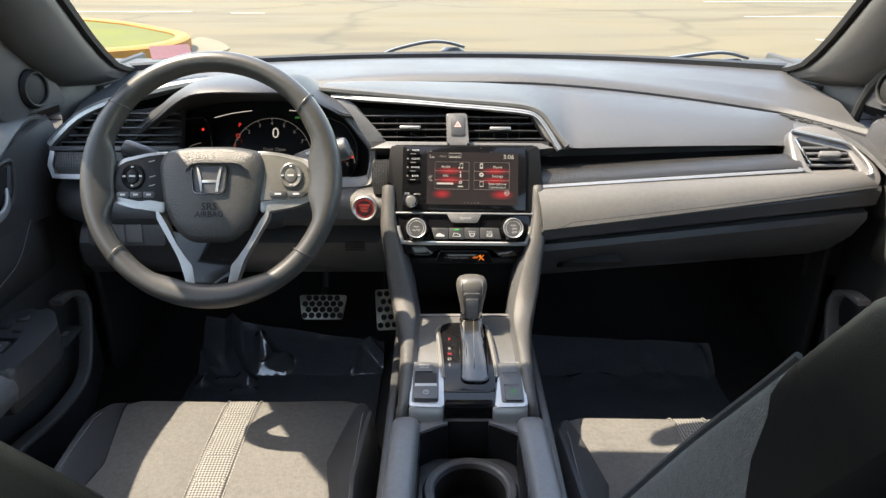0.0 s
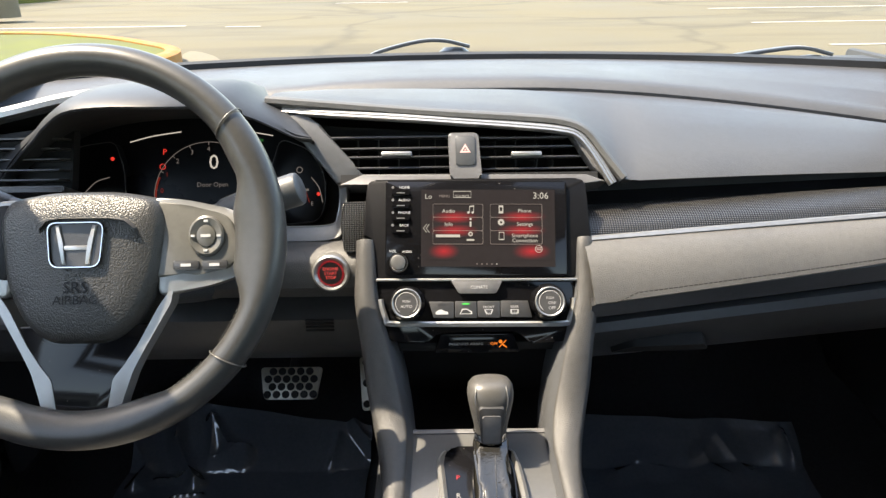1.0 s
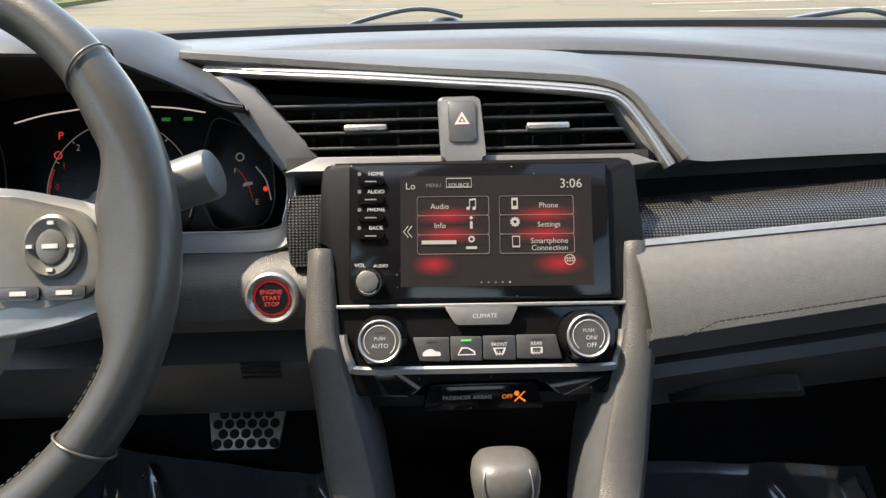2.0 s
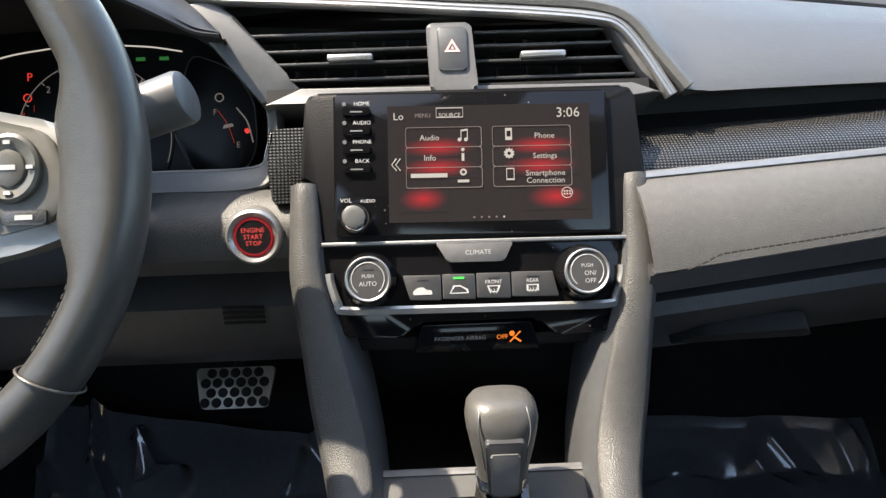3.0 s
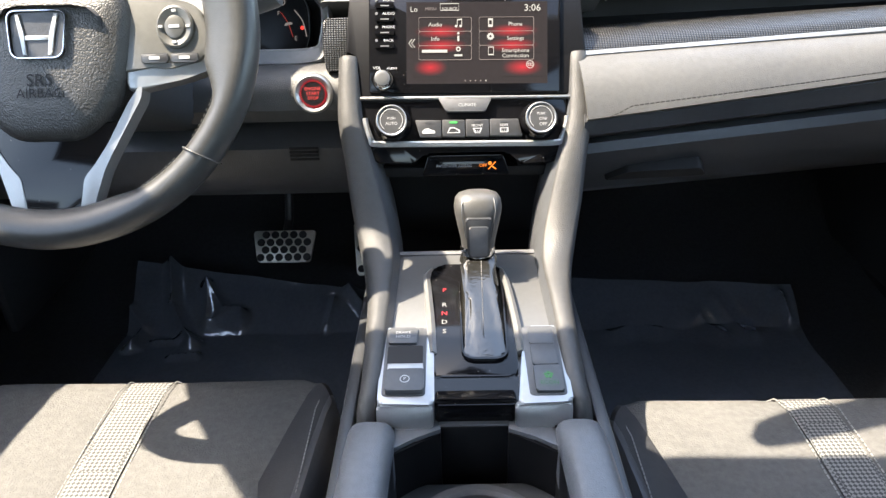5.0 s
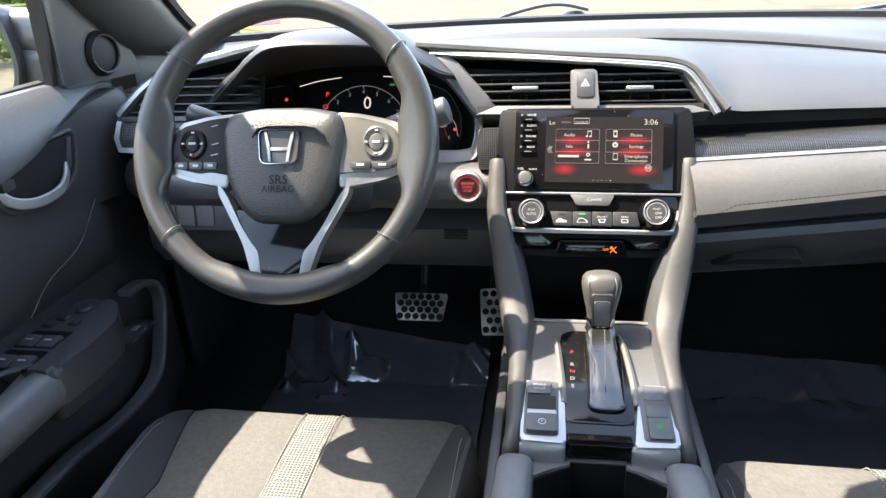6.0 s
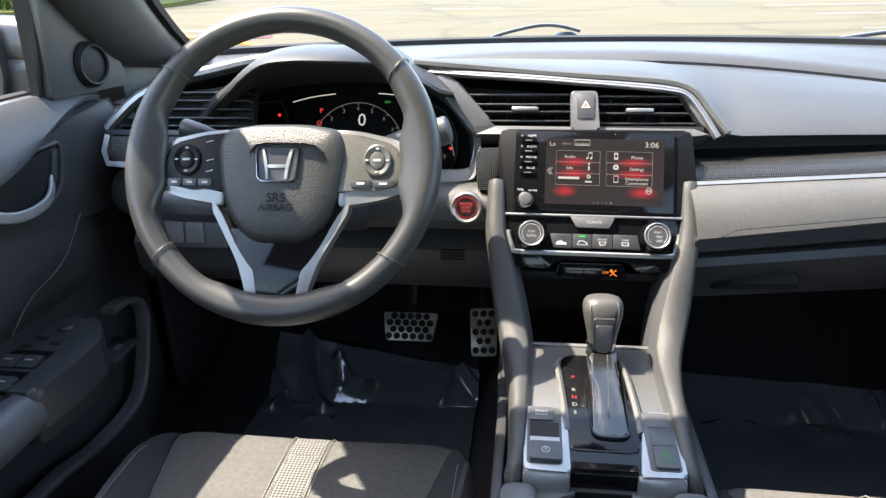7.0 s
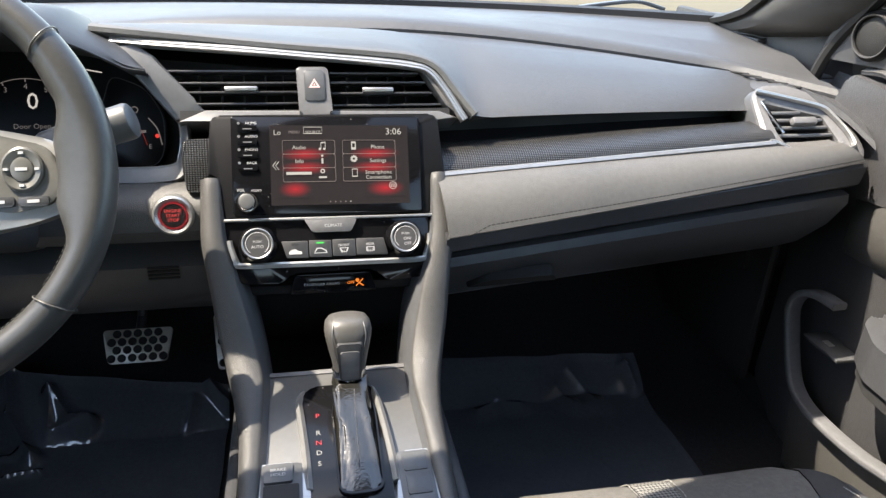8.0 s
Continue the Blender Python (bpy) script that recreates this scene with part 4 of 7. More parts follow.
    part("tacho", lathe(B(), f @ Matrix.Translation((*gc, 0)), [(0.0785, 0.0), (0.078, 0.0008), (0.0765, 0.0008), (0.0758, 0.0002), (0, 0.0002)], 64), FACE, face, "round rev counter")
    part("tacho_scale", tube(B(), arc(200, -20, R, gc, 48), 0.0005, 5, up=(0, -1, 0.4)), dim, face, "pale dial scale")
    for i in range(9):
        a = 172.5 - 20.6 * i
        part("tick", tube(B(), [f @ Vector((gc[0] + r * math.cos(math.radians(a)), gc[1] + r * math.sin(math.radians(a)), 0.001)) for r in (0.0715, 0.0755)], 0.0007, 4), dim, face)
        part("numeral", words(B(), str(i), 0.0095, f, gc[0] + 0.0655 * math.cos(math.radians(a)), gc[1] + 0.0655 * math.sin(math.radians(a)), 0.001), faint if i < 2 else dim, face)
    part("needle_zone", tube(B(), arc(186, 158, 0.0735, gc), 0.0013, 5), faint, face, "red glow at the low end")
    part("speed_readout", words(B(), "0", 0.029, f, 0.004, 0.0405, 0.001), white, face, "lit white 0")
    part("door_message", words(B(), "Door Open", 0.0090, f, 0.002, 0.010, 0.001), dim, face, "small white words")
    part("gear_letter", words(B(), "P", 0.0115, f, -0.064, 0.0560, 0.001), red, face, "red lit P")
    part("brake_lamp", lathe(B(), f @ Matrix.Translation((-0.067, 0.036, 0)), [(0.0042, 0.0003), (0.0042, 0.001), (0.0034, 0.001), (0.0034, 0.0003)], 14), red, face, "small red brake lamp")
    for pts in (((-0.112, 0.0705, 0.001), (-0.08, 0.0785, 0.001), (-0.041, 0.084, 0.001)), ((0.030, 0.0845, 0.001), (0.058, 0.082, 0.001), (0.086, 0.077, 0.001))):
        part("light_arc", tube(B(), [f @ p for p in curve(pts, 10)], 0.0008, 5), white, face, "thin white light arc")
    for u in (0.045, 0.068):
        part("ready_lamp", slab(B(), rect(u - 0.0045, 0.069, u + 0.0045, 0.0725), f, 0.0003, 0.001), green, face, "small green lamp")
    # side gauges: raised dark pods with bright rims
    POD = -0.120
    pods = ((-1, "temperature", [(-0.233, 0.026), (-0.174, 0.0625), (-0.125, 0.0695), (-0.112, 0.03), (-0.108, -0.045), (-0.225, -0.045)]), (1, "fuel", [(0.100, 0.070), (0.139, 0.0545), (0.160, 0.021), (0.161, -0.020), (0.152, -0.0436), (0.10, -0.048), (0.078, 0.0)]))
    for s, name, o in pods:
        o = rounded(o, 0.012, 4)
        pod = part("side_gauge", slab(B(), o[::-s], m, DEPTH, POD, 0.002), FACE, c, "black %s gauge pod" % name)
        part("pod_rim", tube(B(), [m @ Vector((u, v, POD)) for u, v in o], 0.0007, 5, closed=True, up=nrm), GREY, pod)
        g = m @ Matrix.Translation((0, 0, POD + 0.0005))
        if s > 0:
            part("scale", tube(B(), [g @ p for p in curve([(0.124, 0.014, 0.0004), (0.133, 0.0, 0.0004), (0.139, -0.018, 0.0004)], 10)], 0.0005, 5), faint, pod, "thin red fuel scale")
            part("bars", tube(B(), [g @ p for p in curve([(0.142, 0.016, 0.0004), (0.152, 0.002, 0.0004), (0.157, -0.018, 0.0004)], 10)], 0.0008, 5), dim, pod, "pale fuel bars")
            part("gauge_letter", words(B(), "F", 0.008, g, 0.1214, 0.012, 0.0005), dim, pod)
            part("gauge_letter", words(B(), "E", 0.008, g, 0.1427, -0.020, 0.0005), dim, pod)
            part("pump_mark", slab(B(), rounded([(0.128, -0.004), (0.139, -0.002), (0.138, 0.001), (0.130, 0.0)], 0.001, 2), g, 0.0002, 0.0008), dim, pod)
            part("pump_mark", lathe(B(), g @ Matrix.Translation((0.1261, 0.0263, 0)), [(0.0045, 0.0002), (0.0045, 0.0008), (0.0033, 0.0008), (0.0033, 0.0002)], 14), dim, pod)
            part("warning_light", lathe(B(), g @ Matrix.Translation((0.1515, -0.0067, 0)), [(0, 0.0008), (0.0026, 0.0008), (0.0026, 0)], 10), red, pod, "small red warning light")
        else:
            part("warning_light", lathe(B(), g @ Matrix.Translation((-0.128, 0.045, 0)), [(0, 0.0008), (0.0026, 0.0008), (0.0026, 0)], 10), red, pod, "small red warning light")
            part("scale", tube(B(), [g @ p for p in curve([(-0.165, 0.0, 0.0004), (-0.150, 0.014, 0.0004), (-0.132, 0.020, 0.0004)], 10)], 0.0007, 5), dim, pod)


cluster()


def driver_dash():
    # band behind the start button, knee panel and column
    n = 20
    bm = B()
    rows = []
    for k in range(n + 1):
        t = k / n
        x = mix(-0.70, -0.122, t)
        out = 0.05 * (1 - min(1, t * 5)) ** 2
        rows.append([(x, 1.150 + out, 0.809), (x, 1.122 + out, 0.808), (x, 1.104 + out, 0.801), (x, 1.095 + out, 0.788), (x, 1.094 + out, 0.772), (x, 1.102 + out, 0.759), (x, 1.17 + out, 0.750)])
    sheet(bm, rows[:17], thick=-0.004)
    part("driver_band", bm, HARD, DASH, "black band below the dials")
    part("start_panel", sheet(B(), rows[16:], thick=-0.004), RAIL, DASH, "grained panel round the start button")
    bm = B()
    rows = []
    for k in range(n + 1):
        x = mix(-0.66, -0.128, k / n)
        rows.append([(x, 1.15, 0.752), (x, 1.125, 0.742), (x, 1.108, 0.72), (x, 1.11, 0.685), (x, 1.135, 0.652), (x, 1.16, 0.642), (x, 1.26, 0.64)])
    sheet(bm, rows, thick=-0.005)
    knee = part("knee_panel", bm, HARD, DASH, "black knee panel with small grille")
    for i in range(4):
        bm = B()
        box(bm, (0.034, 0.002, 0.003), pose(-0.185, 1.104, 0.722 - 0.0045 * i, 0, 0, 0), 0.0008, 1)
        part("grille_bar", bm, DEEP, knee)
    # textured inserts and silver ends either side of the dials
    strip = WEAVE
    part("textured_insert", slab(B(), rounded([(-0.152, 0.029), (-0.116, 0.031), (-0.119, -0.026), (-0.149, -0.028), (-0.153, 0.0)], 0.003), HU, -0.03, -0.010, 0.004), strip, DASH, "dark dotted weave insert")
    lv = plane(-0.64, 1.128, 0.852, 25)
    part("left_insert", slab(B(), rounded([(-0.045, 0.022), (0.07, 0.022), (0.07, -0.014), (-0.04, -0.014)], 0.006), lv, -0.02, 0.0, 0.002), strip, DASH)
    part("left_silver", sweep(B(), [lv @ Vector(p) for p in ((-0.046, 0.024, 0), (-0.05, 0.0, 0), (-0.043, -0.018, 0), (-0.02, -0.019, 0), (0.075, -0.019, 0))], [(-0.004, -0.006), (0.004, -0.006), (0.004, 0.003), (-0.004, 0.003)], up=(0, -0.9, 0.4)), SILVER, DASH, "silver corner strip")
    arc = curve([(-0.705, 1.166, 0.877), (-0.69, 1.17, 0.892), (-0.655, 1.18, 0.922), (-0.61, 1.195, 0.942), (-0.55, 1.212, 0.955), (-0.49, 1.232, 0.966), (-0.43, 1.25, 0.970)], 18)
    part("left_arc", sweep(B(), arc, [(-0.008, -0.007), (0.005, -0.007), (0.005, 0.004), (-0.001, 0.005), (-0.008, -0.001)], up=(0, -0.9, 0.4)), SILVER, DASH, "bright silver arc over the side vent")
    # pad between left end and cluster
    bm = B()
    rows = []
    for k in range(13):
        t = k / 12
        b = Vector(arc[int(round(t * 18))])
        a = seam(mix(-0.70, -0.40, t))
        rows.append([a + Vector((0, 0.004, -0.01)), a.lerp(b, 0.3) + Vector((0, 0, 0.006)), a.lerp(b, 0.7) + Vector((0, 0, 0.008)), b + Vector((0, 0.006, 0.006)), b + Vector((0, 0.0, 0.0)), b + Vector((0, 0.01, -0.012))])
    sheet(bm, rows)
    part("driver_pad", bm, SOFT, DASH)
    # column shroud
    bm = B()
    secs = []
    for y, z, w, h in ((0.955, 0.872, 0.045, 0.045), (1.0, 0.852, 0.055, 0.055), (1.10, 0.81, 0.06, 0.06), (1.2, 0.775, 0.06, 0.07)):
        secs.append([Vector((CX + w * q[0], y, z + h * q[1])) for q in rounded([(-1, -1), (1, -1), (1, 0.8), (-1, 0.8)], 0.5, 3)])
    sheet(bm, secs, close=True)
    part("column_shroud", bm, HARD, DASH, "black steering column shroud")
    # left switch panel
    sw = plane(-0.585, 1.10, 0.742, 10)
    pn = part("switch_panel", slab(B(), rect(-0.05, -0.022, 0.08, 0.022, 0.006), sw, -0.02, 0.004, 0.002), SMOOTH, DASH, "dark switch panel beside the column")
    for u in (-0.03, 0.0, 0.03):
        part("switch_blank", slab(B(), rect(u - 0.013, -0.015, u + 0.013, 0.015, 0.002), sw, 0.0, 0.0065, 0.0015), GREY, pn)
    # start button
    st = plane(-0.1640, 1.0925, 0.789, 12)
    s = part("start_button", lathe(B(), st, [(0, -0.02), (0.0215, -0.02), (0.0215, 0.002), (0.0205, 0.0045), (0.0190, 0.0055), (0.0150, 0.0035), (0.0142, 0.0025)], 40), SILVER, DASH, "silver ringed engine start button")
    red = glow("red_ring_light", (0.9, 0.03, 0.05), 0.05)
    part("red_ring", lathe(B(), st, [(0.0142, 0.0025), (0.0141, 0.0046), (0.0133, 0.0048), (0.0130, 0.0036)], 40), red, s, "red lit ring")
    part("button_face", lathe(B(), st, [(0.0131, 0.0036), (0.0128, 0.0044), (0.006, 0.0046), (0, 0.0046)], 32), material("start_face", (0.012, 0.006, 0.006), 0.4), s)
    bm = B()
    for i, w in enumerate(("ENGINE", "START", "STOP")):
        words(bm, w, 0.0050, st, 0, 0.0052 - 0.0050 * i, 0.0049)
    part("button_words", bm, glow("red_word_light", (1.0, 0.1, 0.1), 0.13), s, "red words ENGINE START STOP")


driver_dash()


def head_unit():
    S = HU @ Matrix.Rotation(radians(-0.9), 4, "Z")
    h = thing("touchscreen_unit", "black touchscreen head unit showing a red-lit menu", "touchscreen", at=(0, 1.1, 0.85))
    part("housing", slab(B(), rounded([(-0.1265, -0.012), (-0.1215, 0.048), (-0.114, 0.053), (0.118, 0.052), (0.1255, 0.047), (0.131, -0.016), (0.117, -0.016), (0.1155, -0.0595), (-0.1115, -0.0595), (-0.1135, -0.012)], 0.003, 3), HU, -0.05, 0.0, 0.002), CASE, h, "black housing")
    gl = part("glass", slab(B(), rect(-0.1005, -0.057, 0.1025, 0.0495, 0.003), S, 0.0, 0.0035, 0.001), GLOSS, h, "glossy black screen glass")
    scr = material("screen_off_black", (0.008, 0.007, 0.008), 0.12, spec=0.15)
    scr.node_tree.nodes["Principled BSDF"].inputs["Emission Color"].default_value = (0.32, 0.29, 0.31, 1)
    scr.node_tree.nodes["Principled BSDF"].inputs["Emission Strength"].default_value = 0.0125
    part("display", slab(B(), rect(-0.0605, -0.0475, 0.0895, 0.0395), S, 0.003, 0.0037), scr, gl, "lit dark display")
    white, dim = glow("menu_white", (0.8, 0.8, 0.8), 0.095), glow("menu_dim", (0.5, 0.42, 0.42), 0.06)
    redm = bpy.data.materials.new("menu_red")
    redm.use_nodes = True
    n, l = redm.node_tree.nodes, redm.node_tree.links
    b = n["Principled BSDF"]
    b.inputs["Base Color"].default_value = (0.008, 0.007, 0.008, 1)
    b.inputs["Emission Color"].default_value = (0.75, 0.03, 0.035, 1)
    co, gr = n.new("ShaderNodeTexCoord"), n.new("ShaderNodeTexGradient")
    gr.gradient_type = "SPHERICAL"
    mp = n.new("ShaderNodeMapping")
    mp.inputs["Location"].default_value, mp.inputs["Scale"].default_value = (-1, -1, 0), (2, 2, 0)
    l.new(co.outputs["Generated"], mp.inputs["Vector"])
    l.new(mp.outputs[0], gr.inputs["Vector"])
    mx = n.new("ShaderNodeMix")
    mx.data_type = "RGBA"
    mx.inputs["A"].default_value, mx.inputs["B"].default_value = (0.0040, 0.0036, 0.0039, 1), (0.085, 0.004, 0.006, 1)
    pw = n.new("ShaderNodeMath")
    pw.operation = "POWER"
    pw.inputs[1].default_value = 1.6
    l.new(gr.outputs["Fac"], pw.inputs[0])
    l.new(pw.outputs[0], mx.inputs["Factor"])
    l.new(mx.outputs["Result"], b.inputs["Emission Color"])
    b.inputs["Emission Strength"].default_value = 1.0
    b.inputs["Roughness"].default_value, b.inputs["Specular IOR Level"].default_value = 0.12, 0.15
    n0 = 0.0040
    for u0, u1, v0, v1 in ((-0.053, 0.006, 0.000, 0.016), (-0.053, 0.006, -0.0150, 0.001), (-0.054, -0.016, -0.040, -0.0205), (0.022, 0.082, 0.001, 0.016), (0.022, 0.082, -0.0145, 0.001), (0.040, 0.086, -0.040, -0.0205)):
        bm = B()
        vs = [bm.verts.new(S @ Vector((mix(u0, u1, i / 10), mix(v0, v1, j / 4), n0))) for j in range(5) for i in range(11)]
        for j in range(4):
            for i in range(10):
                bm.faces.new([vs[j * 11 + i], vs[j * 11 + i + 1], vs[j * 11 + i + 12], vs[j * 11 + i + 11]])
        part("red_glow", bm, redm, gl, "soft red light streak")
    rows3 = ((0.0232, 0.0078), (0.0081, -0.0073), (-0.0070, -0.0224))
    for v1, v0 in rows3:
        for s, ua, ub in ((1, -0.0475, 0.0090), (-1, 0.0168, 0.0752)):
            bm = B()
            o = rect(ua, v0, ub, v1, 0.002, 3)
            i2 = [(p[0] + (0.0003 if p[0] < (ua + ub) / 2 else -0.0005), p[1] + (0.0005 if p[1] < (v0 + v1) / 2 else -0.0003)) for p in o]
            ring(bm, o, i2, S, 0.0038, 0.0044)
            part("menu_box", bm, dim, gl)
    def put(name, text, size, u, v, mat=white, align="CENTER"):
        part(name, words(B(), text, size, S, u, v - 0.0022, 0.0045, align), mat, gl)
    put("menu_word", "Audio", 0.0060, -0.0297, 0.0172)
    put("menu_word", "Info", 0.0060, -0.0297, 0.0021)
    put("menu_word", "Phone", 0.0060, 0.0555, 0.0175)
    put("menu_word", "Settings", 0.0058, 0.0555, 0.0024)
    put("menu_word", "Smartphone", 0.006, 0.0555, -0.0105)
    put("menu_word", "Connection", 0.006, 0.0555, -0.016)
    put("clock_readout", "3:06", 0.0105, 0.0735, 0.0345)
    put("temperature_readout", "Lo", 0.0078, -0.0525, 0.0335)
    put("source_word", "SOURCE", 0.0043, -0.0145, 0.034)
    put("menu_dim_word", "MENU", 0.0043, -0.0345, 0.034, dim)
    bm = B()
    slab(bm, rect(-0.044, -0.0145, -0.017, -0.0115), S, 0.0042, 0.0046)
    part("name_bar", bm, white, gl, "light bar of unread writing")
    bm = B()
    o = rect(-0.0245, 0.0302, -0.0045, 0.0378)
    ring(bm, o, [(p[0] * 0.97 - 0.0004, 0.034 + (p[1] - 0.034) * 0.85) for p in o], S, 0.0038, 0.0044)
    part("source_box", bm, white, gl)
    # icons
    def icon(name, build):
        bm = B()
        build(bm)
        part(name, bm, white, gl)
    def note(bm):
        for u in (-0.0075, -0.0028):
            slab(bm, circle_at(u, 0.0135, 0.0014), S, 0.0042, 0.0046)
            slab(bm, rect(u + 0.0009, 0.0135, u + 0.0015, 0.0205), S, 0.0042, 0.0046)
        slab(bm, [(-0.0066, 0.0195), (-0.0013, 0.0202), (-0.0013, 0.0215), (-0.0066, 0.0208)], S, 0.0042, 0.0046)
    def circle_at(u, v, r, k=12):
        return [(u + r * math.cos(2 * math.pi * i / k), v + r * math.sin(2 * math.pi * i / k)) for i in range(k)]
    icon("music_icon", note)
    icon("info_icon", lambda bm: (slab(bm, rect(-0.0062, -0.0025, -0.0042, 0.0032), S, 0.0042, 0.0046), slab(bm, circle_at(-0.0052, 0.006, 0.0013), S, 0.0042, 0.0046)))
    icon("link_icon", lambda bm: (ring(bm, circle_at(-0.0052, -0.0108, 0.0026), circle_at(-0.0052, -0.0108, 0.0013), S, 0.004, 0.0046), slab(bm, rect(-0.0095, -0.0185, -0.001, -0.0165), S, 0.0042, 0.0046)))
    icon("phone_icon", lambda bm: ring(bm, rect(0.0265, 0.0125, 0.0315, 0.0215), rect(0.0275, 0.015, 0.0305, 0.0195), S, 0.004, 0.0046))
    icon("gear_icon", lambda bm: ring(bm, [(0.029 + (0.0042 if i % 2 else 0.0031) * math.cos(i * math.pi / 10), 0.0025 + (0.0042 if i % 2 else 0.0031) * math.sin(i * math.pi / 10)) for i in range(20)], circle_at(0.029, 0.0025, 0.0013, 20), S, 0.004, 0.0046))
    icon("handset_icon", lambda bm: ring(bm, rect(0.0265, -0.0175, 0.0325, -0.0085), rect(0.027, -0.0163, 0.032, -0.0093), S, 0.004, 0.0046))
    icon("apps_icon", lambda bm: ring(bm, circle_at(0.071, -0.0275, 0.0042, 20), circle_at(0.071, -0.0275, 0.0036, 20), S, 0.004, 0.0046))
    for i in range(3):
        for j in range(2):
            icon("apps_dot", lambda bm: slab(bm, rect(0.0685 + i * 0.002, -0.029 + j * 0.002, 0.0697 + i * 0.002, -0.0278 + j * 0.002), S, 0.0042, 0.0046))
    for i in range(5):
        part("page_dot", slab(B(), circle_at(0.002 + i * 0.0055, -0.0445, 0.0008, 8), S, 0.0042, 0.0046), white if i == 4 else dim, gl)
    def chevrons(bm):
        for d in (0, 0.003):
            tube(bm, [S @ Vector(p) for p in ((-0.0545 + d, 0.000, 0.0044), (-0.058 + d, -0.0045, 0.0044), (-0.0545 + d, -0.009, 0.0044))], 0.0004, 5)
    icon("back_chevrons", chevrons)
    # keys and volume knob
    for i, w in enumerate(("HOME", "AUDIO", "PHONE", "BACK")):
        v = 0.0365 - 0.0143 * i
        kk = part("key", slab(B(), rect(-0.0935, v - 0.0035, -0.0735, v + 0.0022, 0.001), S, 0.0, 0.0062, 0.001), GLOSS, h, "slim black key with silver line")
        part("key_line", slab(B(), rect(-0.088, v - 0.0018, -0.079, v - 0.0008), S, 0.006, 0.0066), SILVER, kk)
        part("key_word", words(B(), w, 0.0042, S, -0.0795, v + 0.0052, 0.0042), WHITE, gl)
        part("key_icon", slab(B(), [(-0.0925 + 0.0017 * math.cos(q * 1.05), v + 0.0053 + 0.0017 * math.sin(q * 1.05)) for q in range(6)], S, 0.0038, 0.0042), GREY, gl)
    part("vol_word", words(words(B(), "VOL", 0.0045, S, -0.092, -0.0305, 0.0042), "AUDIO", 0.0035, S, -0.076, -0.031, 0.0042), WHITE, gl)
    k = S @ Matrix.Translation((-0.0855, -0.0435, 0))
    kb = part("volume_knob", lathe(B(), k, [(0.0112, 0.0), (0.0115, 0.004), (0.0105, 0.006), (0.0095, 0.006), (0.0092, 0.013), (0.0082, 0.0145)], 36), CHROME, h, "chrome volume knob with grey face")
    part("knob_face", lathe(B(), k, [(0.0082, 0.0145), (0.0076, 0.0148), (0.004, 0.0152), (0, 0.0152)], 28), MATT_SILVER, kb)


head_unit()


